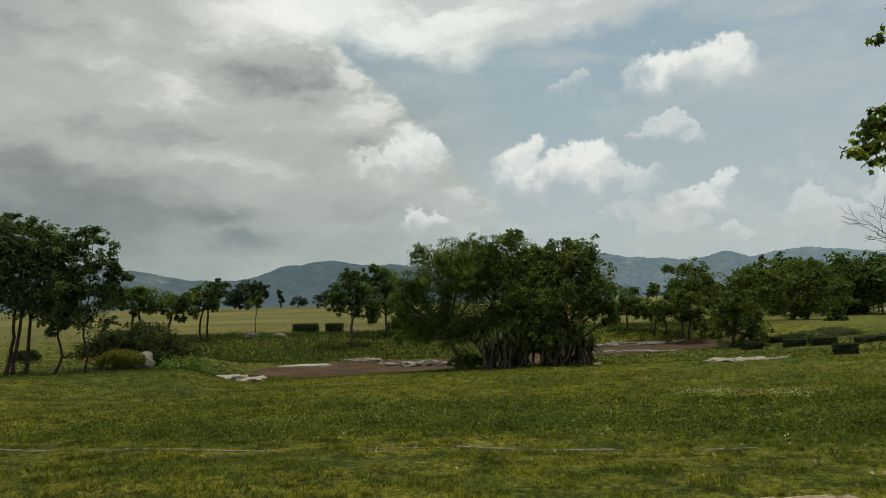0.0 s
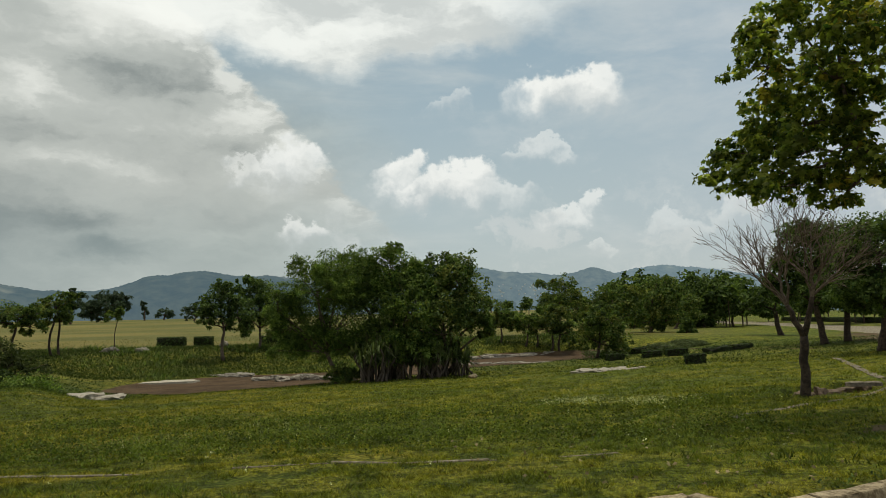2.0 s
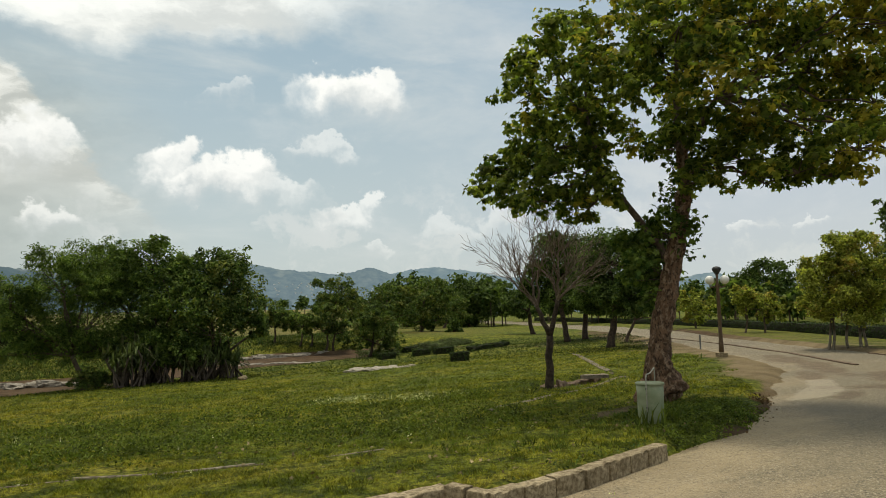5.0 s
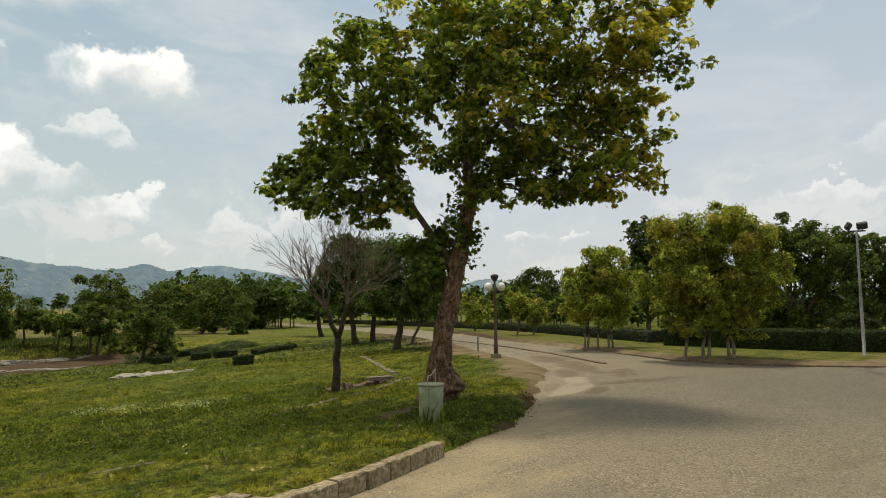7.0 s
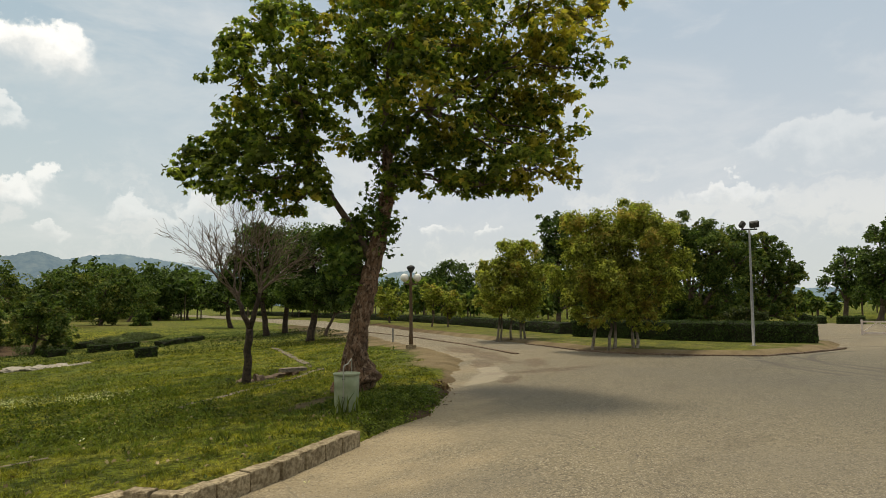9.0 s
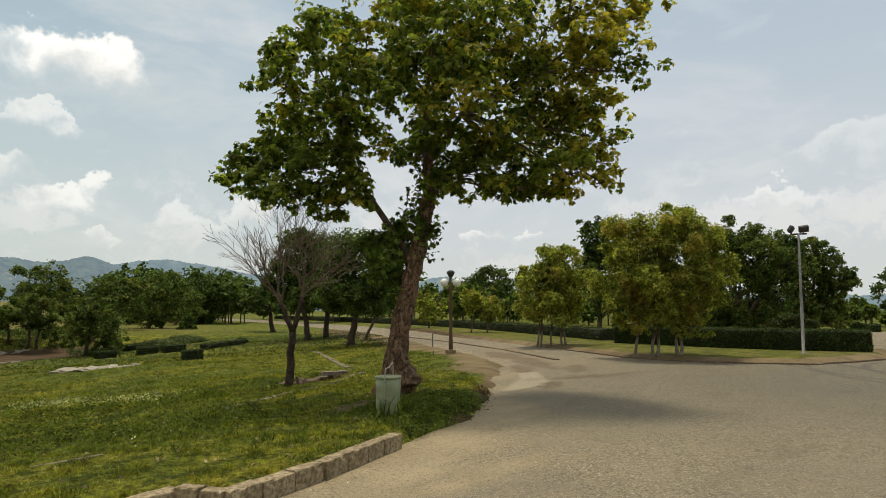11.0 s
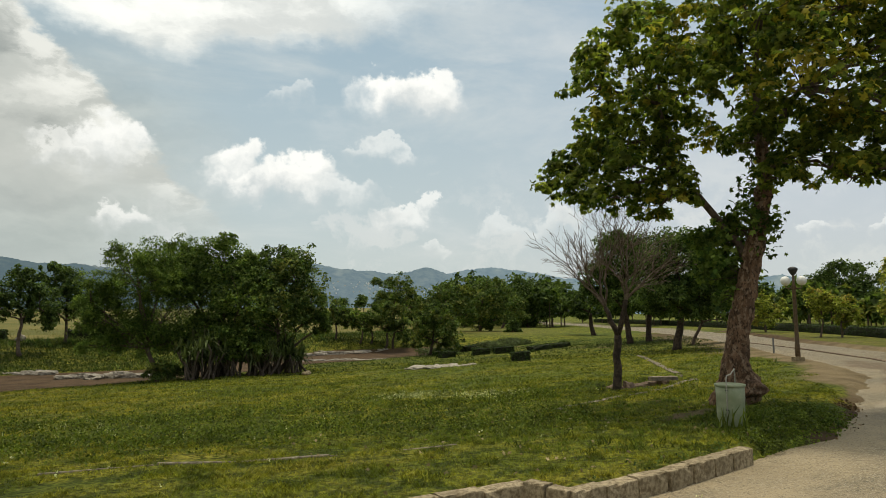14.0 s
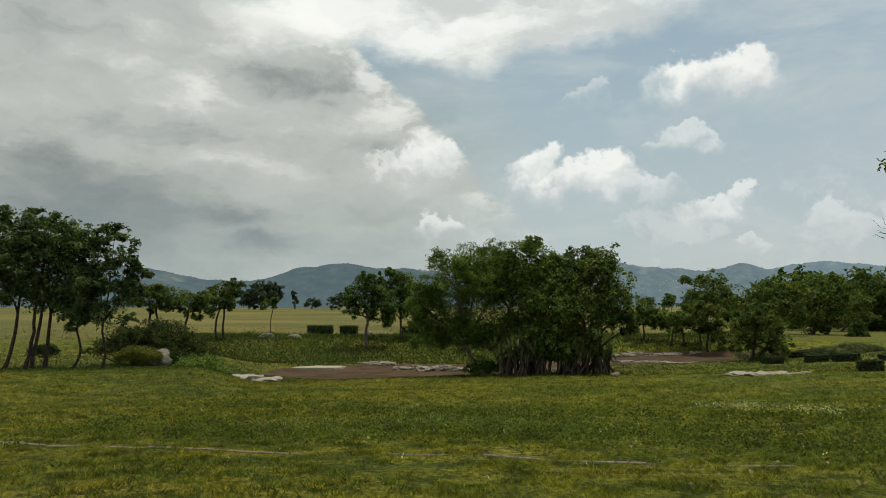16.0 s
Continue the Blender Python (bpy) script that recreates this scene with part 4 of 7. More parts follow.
def plane_tree(name, label, x, y, lobes, leafy, size, seed=1):
    """The big leaning tree by the kerb: burred foot, a bole that forks, a crown of lobed leaves, shoots up the bole."""
    rng = np.random.default_rng(seed)
    foot = gz(x, y) - 0.05
    ob = thing(name, (x, y, foot), label, "tree")
    # the bole, in its lean, thick and burred at the foot
    right = np.array([0.66, -0.75, 0.0])
    line = [np.array([0, 0, z]) + right * s for s, z in ((-0.17, -0.15), (-0.17, 0.12), (-0.14, 0.45), (-0.07, 1.0), (0.04, 1.6), (0.18, 2.2), (0.32, 2.8), (0.45, 3.35), (0.53, 4.0), (0.42, 4.8))]
    rad = [0.31, 0.265, 0.225, 0.195, 0.176, 0.166, 0.152, 0.132, 0.11, 0.08]
    t = np.linspace(0, len(line) - 1, 46)
    fine = np.linspace(0, len(line) - 1, 121)
    skin = np.stack([np.interp(fine, range(len(line)), np.array(line)[:, k]) for k in range(3)], 1)
    v, f = tube(skin, np.interp(fine, range(len(rad)), rad), 44)
    line = np.stack([np.interp(t, range(len(line)), np.array(line)[:, k]) for k in range(3)], 1)
    rad = np.interp(t, range(len(rad)), rad)
    lump = np.array([noise.noise(Vector(p) * 3.2) * 0.05 + noise.noise(Vector(p) * 9.0) * (0.03 + 0.09 * math.exp(-((p[2] - 0.3) / 0.35) ** 2)) for p in v])
    axis = np.repeat(skin, 44, 0)
    way = (v - axis) / (np.linalg.norm(v - axis, axis=1)[:, None] + 1e-9)
    burr = np.exp(-((v[:, 2] - 0.36) / 0.2) ** 2) * np.clip(way @ right, 0, 1) ** 2 * 0.26
    burr += np.exp(-((v[:, 2] - 0.1) / 0.25) ** 2) * 0.05 * (1 + np.sin(np.arctan2(way[:, 1], way[:, 0]) * 5))
    v = v + way * (lump + burr)[:, None]
    mesh_ob("trunk", v, f, PLANE_BARK, ob, "reddish brown flaking bark with a burred foot", smooth=True)
    # main limbs
    limbs = []
    left = np.array([right * s + np.array([0, 0, z]) for s, z in ((0.20, 2.35), (0.04, 2.75), (-0.25, 3.16), (-0.55, 3.60), (-0.85, 4.07), (-1.02, 4.65), (-1.16, 5.35))])
    limbs.append([tube(left, [0.10, 0.074, 0.062, 0.056, 0.05, 0.042, 0.026], 9)])
    hubs = [line[-1], *left[4:], *line[36:44:2], line[-1] + np.array([0, 0, 0.9]), line[-1] + right * 0.7 + np.array([0, 0, 0.5])]
    limbs.append([tube(bend(line[-1], hubs[-2], 5, 0, rng), np.linspace(0.075, 0.05, 5), 7), tube(bend(line[-4], hubs[-1], 5, 0, rng), np.linspace(0.07, 0.045, 5), 7)])
    for l in lobes:
        hub = np.array(l[:3]) - np.array([0, 0, 0.2 * l[5]])
        start = min(hubs, key=lambda q: np.linalg.norm(q - hub))
        limb = [tube(bend(start, hub, 7, 0.1, rng, 0.05), np.linspace(0.034, 0.012, 7), 7)]
        for k in range(7):
            d = rng.normal(0, 1, 3)
            d /= np.linalg.norm(d)
            tip = hub + d * np.array(l[3:]) * np.array([0.6, 0.6, 0.6 if d[2] > 0 else 0.25])
            limb.append(tube(bend(hub, tip, 5, 0.0, rng), np.linspace(0.011, 0.004, 5), 5))
        limbs.append(limb)
    for limb in limbs:
        mesh_ob("limb", *joined(limb), BARK, ob, smooth=True)
    area = sum(l[3] * l[5] * math.pi for l in lobes)
    total = int(2.4 * area / (size * size * 0.5))
    places, ways = [], []
    for l in lobes:
        p, w, c = lobe_points(l, int(total * l[3] * l[5] * math.pi / area), 22, rng, 0.22, 0.12, 0.17)
        places.append(p)
        ways.append(w)
    v, f = leaf_cloud(np.concatenate(places), size, LOBED, rng, np.concatenate(ways), 0.4)
    mesh_ob("crown", v, f, leafy, ob, "green lobed leaves, some turned yellow")
    # leafy shoots along the bole
    spots, twigs = [], []
    for k in range(66):
        i = int(rng.choice([rng.integers(21, 34), rng.integers(30, 40), rng.integers(9, 16)], p=[0.62, 0.36, 0.02]))
        a = rng.normal(0, 1, 3)
        a = a - right * (1.5 if i < 30 else 0.2)
        a /= np.linalg.norm(a)
        if i < 30 and a @ np.array([-0.73, -0.68, 0.0]) > 0.25:
            continue
        root = line[i] + a * rad[i] * 0.9
        tip = root + a * (rng.uniform(0.1, 0.36) if i > 18 else 0.16) + np.array([0, 0, rng.uniform(-0.1, 0.3)])
        twigs.append(tube(bend(root, tip, 4, 0.02, rng), np.linspace(0.012, 0.004, 4), 5))
        spots.append(tip + rng.normal(0, 0.09, (16, 3)))
    for s_, z_, r_ in ((-0.30, 2.62, 0.44), (-0.44, 2.28, 0.36), (-0.12, 2.98, 0.36), (-0.55, 2.78, 0.28), (-0.08, 2.12, 0.28)):
        hub = right * s_ + np.array([0.1, 0.1, z_])
        p, w, c = lobe_points((*hub, r_, r_, r_ * 1.05), 300, 12, rng, 0.3, 0.15, 0.12)
        spots.append(p)
        for q in c[:5]:
            twigs.append(tube(bend(right * (0.1 + 0.25 * (z_ - 2)) + np.array([0, 0, z_ - 0.15]), q, 4, 0.03, rng), np.linspace(0.012, 0.004, 4), 5))
    tagged(mesh_ob("shoot_stem", *joined(twigs), GREY_BARK, ob), kind="stuff")
    v, f = leaf_cloud(np.concatenate(spots), 0.095, LOBED, rng)
    tagged(mesh_ob("shoot_foliage", v, f, FRESH_LEAF, ob, "fresh green shoots up the trunk"), kind="stuff")
    return ob


def bare_tree(x, y):
    rng = np.random.default_rng(12)
    ob = thing("bare_tree", (x, y, gz(x, y) - 0.05), "leafless grey tree with a fan of thin twigs", "tree")
    stems, twigs = [], []

    def sprout(a, way, length, r, level):
        way = way / np.linalg.norm(way)
        b = a + way * length
        line = bend(a, b, 5, 0.05 * length, rng, 0.035)
        (stems if level < 2 else twigs).append(tube(line, np.linspace(r, r * 0.62, 5), 7 if level < 2 else 4))
        if level >= 6:
            return
        for k in range(3 if level in (1, 2, 3) else 2):
            side = rng.normal(0, 1, 3)
            side[2] = side[2] * 0.55
            at = line[rng.integers(1, 5)] if k else b
            sprout(at, way + side * (0.3 if k == 0 else 0.55) + np.array([0, 0, 0.1]), length * rng.uniform(0.6, 0.92), max(0.0036, r * rng.uniform(0.5, 0.68)), level + 1)

    right = np.array([0.75, -0.66, 0.0])
    base = bend((0, 0, -0.15), (0.05, -0.04, 1.25), 7, 0.0, rng, 0.014)
    stems.append(tube(base, [0.135, 0.105, 0.094, 0.088, 0.084, 0.084, 0.08], 10))
    forks = [bend(base[-1], base[-1] + right * s + np.array([0, 0, z]), 5, 0.03, rng, 0.03) for s, z in ((-0.26, 0.62), (0.20, 0.78))]
    stems += [tube(q, np.linspace(0.066, 0.048, 5), 8) for q in forks]
    mesh_ob("trunk", *joined(stems), DARK_BARK, ob, smooth=True)
    for f, s, out, z, r in ((0, -0.62, 0.1, 1.0, 0.034), (0, -0.2, 0.3, 1.1, 0.036), (0, 0.1, -0.3, 1.1, 0.03), (1, 0.1, 0.0, 1.2, 0.042), (1, 0.75, 0.2, 0.75, 0.03), (1, 0.4, -0.4, 1.0, 0.028), (0, -0.7, -0.4, 0.8, 0.024), (1, -0.25, 0.25, 1.2, 0.03)):
        stems.clear()
        twigs.clear()
        sprout(forks[f][-1], right * s + np.array([0.66, 0.75, 0.0]) * out + np.array([0, 0, z]), rng.uniform(0.58, 0.74), r, 1)
        mesh_ob("bough", *joined(stems + twigs), TWIG_BARK, ob)
    return ob


bare_tree(9.4, 12.05)
# ---- trees and shrubs in place ----
grow("tree", "fresh green willowy tree at the pond edge", 0.33, 29.51, [(-0.88, -0.31, 4.22, 1.63, 1.46, 1.43), (-1.93, -0.05, 2.88, 1.18, 1.06, 1.44), (0.09, 0.40, 2.95, 1.71, 1.54, 1.96), (0.03, 0.50, 4.96, 1.59, 1.43, 1.02), (-2.49, -0.08, 3.52, 0.73, 0.66, 1.11), (-1.08, 0.29, 1.85, 1.42, 1.28, 1.00), (1.04, 0.57, 4.47, 1.30, 1.17, 1.42), (-2.05, 0.3, 1.75, 0.95, 0.85, 0.85), (0.35, 0.5, 1.75, 1.0, 0.9, 0.7)], FRESH_LEAF, 0.15, seed=3, girth=0.10, shape=LONG, bark=BARK, cover=7)
grow("tree", "broad dark green tree in the pond-side clump", 2.62, 30.10, [(0.27, -0.02, 5.02, 1.33, 1.20, 1.19), (-0.73, 0.55, 3.65, 1.61, 1.45, 1.73), (0.95, -0.60, 3.31, 1.69, 1.52, 1.80), (-0.28, 0.52, 1.68, 2.04, 1.83, 1.20), (1.03, -0.41, 1.55, 1.69, 1.52, 1.11), (-1.35, 0.3, 4.25, 1.15, 1.1, 1.2), (1.35, 0.2, 4.3, 1.2, 1.1, 1.15)], FRESH_LEAF, 0.16, seed=4, girth=0.14, cover=6)
grow("tree", "dark green tree with a ragged top in the clump", 4.95, 29.60, [(0.93, -0.17, 4.39, 1.27, 1.14, 1.39), (-0.09, 0.62, 4.21, 1.10, 0.99, 1.42), (0.04, -0.41, 2.28, 1.67, 1.50, 1.64), (1.52, 0.02, 2.86, 0.99, 0.89, 1.53), (1.94, -0.18, 2.10, 0.50, 0.45, 0.69), (-0.80, 0.12, 1.17, 1.41, 1.27, 0.83)], MID_LEAF, 0.17, seed=5, girth=0.13, cover=5.6)
grow("tree", "small dark tree on the pond bank", -6.81, 45.44, [(-0.32, -0.05, 4.00, 1.39, 1.26, 1.32), (-0.91, -0.15, 2.62, 0.95, 0.86, 1.05), (0.75, 0.61, 3.24, 1.24, 1.11, 1.53)], DARK_LEAF, 0.2, seed=6, girth=0.1, cover=5.5)
grow("tree", "slender dark tree on the meadow edge", -4.96, 49.07, [(0.08, 0.01, 4.08, 1.51, 1.36, 1.22), (-0.66, -0.07, 2.47, 1.31, 1.18, 1.54), (1.00, 0.09, 2.19, 1.41, 1.27, 1.42)], DARK_LEAF, 0.22, seed=7, girth=0.1, cover=5.5)
grow("tree", "small open tree beyond the pond", 12.20, 46.88, [(0.12, -0.03, 2.35, 1.16, 1.04, 0.85), (-0.42, 0.11, 1.36, 0.80, 0.72, 0.77), (0.81, -0.22, 1.54, 0.89, 0.80, 0.92)], MID_LEAF, 0.22, seed=8, girth=0.07, cover=3.5, bark=DARK_BARK, crook=0.08)
grow("tree", "low spreading tree beyond the pond", 13.94, 45.28, [(-0.09, 0.03, 1.59, 1.38, 1.24, 0.89), (0.97, -0.31, 1.93, 1.03, 0.92, 0.81)], FRESH_LEAF, 0.22, trunks=((-0.35, 0.11), (0.35, -0.11)), seed=9, girth=0.08, cover=4, bark=DARK_BARK, crook=0.07)
grow("tree", "spreading multi-stemmed tree beyond the pond", 15.50, 44.34, [(0.12, -0.04, 2.25, 1.68, 1.52, 1.09), (0.90, -0.33, 1.46, 1.09, 0.98, 0.94), (-0.58, 0.20, 1.68, 1.02, 0.91, 0.88)], MID_LEAF, 0.22, trunks=((-0.33, 0.11), (0.23, -0.08)), seed=10, girth=0.1, cover=4, bark=DARK_BARK, crook=0.07)
grow("tree", "rounded olive green tree behind the pond", 24.13, 67.86, [(0.21, -0.07, 3.51, 2.59, 2.33, 1.79), (-0.90, 0.31, 2.09, 1.95, 1.75, 1.68), (1.39, -0.51, 2.19, 1.92, 1.73, 1.77)], MID_LEAF, 0.3, seed=11, girth=0.14, cover=4.5)
grow("tree", "small tree beside the pale stone slab", 14.15, 34.22, [(0.32, -0.13, 2.04, 1.04, 0.93, 0.89), (-0.22, 0.09, 1.33, 0.85, 0.76, 1.15), (0.80, -0.34, 1.25, 1.22, 1.10, 1.26), (1.30, -0.56, 0.45, 0.70, 0.63, 0.56)], MID_LEAF, 0.18, seed=12, girth=0.085, cover=4.2, bark=DARK_BARK)
grow("tree", "rounded green tree on the far lawn", 22.64, 51.25, [(0.23, -0.10, 2.57, 2.19, 1.97, 1.60), (-0.73, 0.32, 1.72, 1.72, 1.54, 1.48), (1.43, -0.66, 1.90, 1.83, 1.64, 1.75)], MID_LEAF, 0.26, seed=13, girth=0.13, cover=4.5)
grow("tree", "broad green tree on the far lawn", 28.13, 55.28, [(0.28, -0.14, 3.20, 2.52, 2.27, 1.90), (-0.58, 0.29, 1.34, 2.37, 2.14, 1.82), (1.26, -0.66, 1.55, 2.18, 1.96, 2.02)], MID_LEAF, 0.28, seed=14, girth=0.15, cover=4.5)
grow("tree", "dark olive tree on the far lawn", 36.69, 66.59, [(0.30, -0.17, 3.24, 2.65, 2.39, 2.07), (1.28, -0.72, 2.00, 2.19, 1.97, 2.27)], MID_LEAF, 0.3, seed=15, girth=0.14, cover=4.5)
grow("pine_tree", "dark ragged pine on the far lawn", 41.44, 68.47, [(-0.08, 0.05, 3.63, 2.28, 2.05, 2.30), (0.86, -0.53, 1.85, 2.58, 2.32, 2.53), (-0.67, 0.40, 1.04, 1.96, 1.76, 1.92)], DARK_LEAF, 0.3, seed=16, girth=0.15, cover=4)
grow("conifer", "small dark conical conifer on the lawn", 28.84, 50.36, [(0.04, -0.02, 0.11, 0.81, 0.73, 0.53), (0.07, -0.04, 0.62, 0.57, 0.51, 0.54), (0.09, -0.05, 1.02, 0.33, 0.30, 0.41)], DARK_LEAF, 0.2, seed=17, girth=0.08, cover=5)
grow("tree", "dark green tree in the far lawn belt", 30.18, 76.27, [(0.12, -0.05, 1.22, 2.32, 2.09, 1.85), (-0.84, 0.33, 0.09, 2.04, 1.83, 1.71), (1.25, -0.51, -0.10, 2.01, 1.81, 1.55)], MID_LEAF, 0.3, seed=18, girth=0.13, cover=4.5)
grow("tree", "dark pine in the far lawn belt", 38.18, 79.32, [(0.30, -0.15, 2.86, 2.26, 2.03, 2.51), (-0.47, 0.22, 0.88, 2.41, 2.17, 1.93)], DARK_LEAF, 0.3, seed=19, girth=0.14, cover=4.2)
grow("tree", "brownish green tree in the far lawn belt", 45.28, 77.82, [(0.12, -0.07, 2.82, 2.22, 1.99, 2.32), (-0.91, 0.52, 0.68, 2.52, 2.27, 1.90), (1.14, -0.67, 0.62, 2.05, 1.84, 1.87)], MID_LEAF, 0.3, seed=20, girth=0.14, cover=4.3)
grow("tree", "low green tree past the pond", 19.40, 67.28, [(0.02, -0.00, 0.70, 1.79, 1.61, 1.00), (1.04, -0.31, 0.30, 1.40, 1.26, 0.77)], MID_LEAF, 0.26, seed=21, girth=0.1, cover=4)
grow("tree", "many-stemmed spreading tree on the lawn", -17.58, 26.71, [(0.13, 0.09, 5.38, 1.72, 1.55, 1.13), (-0.48, -0.32, 4.02, 1.79, 1.61, 1.51), (1.03, 0.19, 4.36, 1.51, 1.36, 1.43), (-0.00, 0.59, 2.88, 1.74, 1.56, 1.24), (1.34, 0.84, 4.87, 0.86, 0.77, 1.05), (1.29, 0.81, 2.96, 1.33, 1.19, 1.17), (-1.18, -0.82, 4.47, 1.76, 1.58, 1.73)], FEATHER_LEAF, 0.17, trunks=((-0.35, -0.23), (-0.13, -0.09), (0.24, 0.16), (-0.93, -0.64)), seed=22, girth=0.088, cover=4.6, bark=DARK_BARK, sub=7)
grow("tree", "slender leaning tree with open feathery crown", -14.86, 27.18, [(0.00, 0.00, 5.50, 0.79, 0.71, 0.62), (0.48, 0.26, 4.44, 0.58, 0.53, 0.89), (-0.42, -0.24, 3.97, 0.94, 0.84, 0.92), (0.23, 0.12, 3.07, 0.84, 0.76, 0.72), (-0.39, -0.22, 2.23, 1.30, 1.17, 0.92), (0.59, 0.32, 3.49, 0.48, 0.43, 0.68), (-0.93, -0.53, 3.28, 0.87, 0.79, 0.86), (0.85, 0.40, 3.95, 0.55, 0.5, 0.4), (-1.1, -0.5, 2.35, 0.85, 0.8, 0.6)], FEATHER_LEAF, 0.17, trunks=((-0.2, -0.1), (-1.25, -0.55)), seed=23, girth=0.06, cover=3.4, bark=DARK_BARK, crook=0.085)
shrub("juniper", "spreading juniper beside the boulder", -14.77, 30.60, [(-0.22, -0.11, 0.94, 1.69, 1.52, 0.75), (0.64, 0.30, 1.13, 1.18, 1.06, 0.76), (-0.94, -0.47, 0.75, 1.15, 1.04, 0.51), (1.42, 0.65, 0.72, 0.66, 0.59, 0.53), (0.20, 0.10, 1.52, 1.00, 0.90, 0.46), (-1.74, -0.90, 0.65, 0.74, 0.66, 0.33), (2.0, 0.9, 0.5, 0.7, 0.6, 0.4), (-0.9, -0.4, 1.3, 0.7, 0.6, 0.4)], OLIVE_LEAF, 0.17, seed=24, cover=6.5, shape=LONG, jut=0.4, per=16)
shrub("low_bush", "rounded golden green clipped bush beside the boulder", -14.33, 28.59, [(-0.00, -0.00, 0.46, 0.92, 0.7, 0.42), (-0.45, 0.0, 0.36, 0.6, 0.6, 0.36), (0.45, 0.0, 0.36, 0.6, 0.6, 0.36)], BOX_GOLD, 0.06, seed=25, cover=9)
shrub("weedy_bush", "dark weedy bush at the foot of the pond-side trees", 0.45, 29.1, [(0, 0, 0.35, 0.6, 0.5, 0.45), (0.5, 0.1, 0.28, 0.5, 0.4, 0.36)], MID_LEAF, 0.09, seed=125, cover=6, jut=0.15)
shrub("low_bush", "dark clipped bush beside the boulder", -13.18, 29.69, [(-0.04, -0.02, 0.36, 0.62, 0.56, 0.33)], HEDGE_LEAF, 0.09, seed=26, cover=9)
shrub("low_bush", "dark clipped bush under the spreading tree", -18.98, 29.38, [(-0.00, -0.00, 0.64, 0.73, 0.66, 0.36)], HEDGE_LEAF, 0.1, seed=27, cover=9)
grow("tree", "low flat-topped tree at the meadow edge", -20.32, 42.36, [(-0.47, -0.23, 3.35, 1.38, 1.24, 0.56), (0.64, 0.30, 3.18, 1.48, 1.33, 0.78), (-0.02, -0.01, 2.62, 1.22, 1.10, 0.63)], MID_LEAF, 0.22, trunks=((-0.15, -0.07), (0.24, 0.11)), seed=28, girth=0.1, cover=3.6, bark=DARK_BARK, crook=0.07)
grow("tree", "small round-headed tree at the meadow edge", -18.15, 42.25, [(0.35, 0.15, 2.84, 1.47, 1.32, 0.70), (-0.26, -0.11, 2.57, 1.05, 0.95, 0.70), (0.83, 0.35, 2.27, 0.82, 0.74, 0.57)], MID_LEAF, 0.2, seed=29, girth=0.08, cover=3.6, bark=DARK_BARK, crook=0.09)
grow("tree", "small upright tree with two stems", -17.19, 45.87, [(-0.01, -0.01, 3.25, 1.15, 1.03, 0.92), (0.55, 0.20, 2.63, 0.80, 0.72, 0.77), (-0.35, -0.13, 2.31, 0.79, 0.71, 0.61)], MID_LEAF, 0.22, trunks=((-0.14, -0.05), (0.21, 0.08)), seed=30, girth=0.09, cover=3.6, bark=DARK_BARK, crook=0.07)
grow("tree", "thin sapling at the meadow edge", -14.15, 47.95, [(-0.11, -0.03, 2.45, 0.64, 0.58, 0.36), (0.12, 0.03, 2.73, 0.46, 0.41, 0.32)], MID_LEAF, 0.18, seed=31, girth=0.03, cover=3)
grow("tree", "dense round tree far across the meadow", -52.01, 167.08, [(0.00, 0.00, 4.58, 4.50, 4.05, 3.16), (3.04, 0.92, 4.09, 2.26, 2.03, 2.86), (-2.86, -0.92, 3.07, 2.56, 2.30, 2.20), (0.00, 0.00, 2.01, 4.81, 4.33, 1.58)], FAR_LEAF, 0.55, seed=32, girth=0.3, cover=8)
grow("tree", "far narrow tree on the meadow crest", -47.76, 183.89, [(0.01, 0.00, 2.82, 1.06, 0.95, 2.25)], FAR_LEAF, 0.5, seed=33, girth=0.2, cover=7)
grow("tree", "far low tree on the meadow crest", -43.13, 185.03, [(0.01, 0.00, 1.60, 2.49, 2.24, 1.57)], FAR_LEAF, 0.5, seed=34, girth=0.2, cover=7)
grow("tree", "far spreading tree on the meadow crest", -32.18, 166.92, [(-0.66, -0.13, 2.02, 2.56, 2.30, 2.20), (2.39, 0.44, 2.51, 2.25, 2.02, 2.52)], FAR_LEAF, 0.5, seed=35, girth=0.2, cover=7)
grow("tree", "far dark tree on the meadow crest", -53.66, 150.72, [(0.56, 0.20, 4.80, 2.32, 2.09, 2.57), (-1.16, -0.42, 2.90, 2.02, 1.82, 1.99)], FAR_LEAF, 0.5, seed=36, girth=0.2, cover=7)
grow("tree", "dark dome-shaped tree by the road", 20.92, 22.42, [(0.06, -0.06, 4.12, 1.82, 1.63, 1.38), (1.09, -1.07, 2.94, 1.41, 1.27, 1.50), (-0.21, 0.19, 2.47, 1.74, 1.57, 1.12), (1.08, -0.35, 1.90, 1.33, 1.20, 0.54)], DARK_LEAF, 0.17, seed=37, girth=0.16, cover=8, sub=4, bark=DARK_BARK)
grow("tree", "dark round tree in the roadside row", 24.55, 29.82, [(-0.06, 0.05, 4.63, 2.00, 1.80, 1.79), (-1.16, 0.92, 3.64, 1.30, 1.17, 1.49), (-0.03, 0.02, 2.50, 1.99, 1.79, 1.15)], DARK_LEAF, 0.18, seed=38, girth=0.16, cover=7, sub=4, bark=DARK_BARK)
grow("tree", "dark tree with a straight trunk in the roadside row", 26.47, 30.49, [(0.95, 0.50, 3.75, 2.35, 2.12, 2.12), (-0.02, 0.02, 2.14, 2.09, 1.88, 0.79)], DARK_LEAF, 0.2, seed=39, girth=0.16, cover=6.5, sub=4, bark=DARK_BARK)
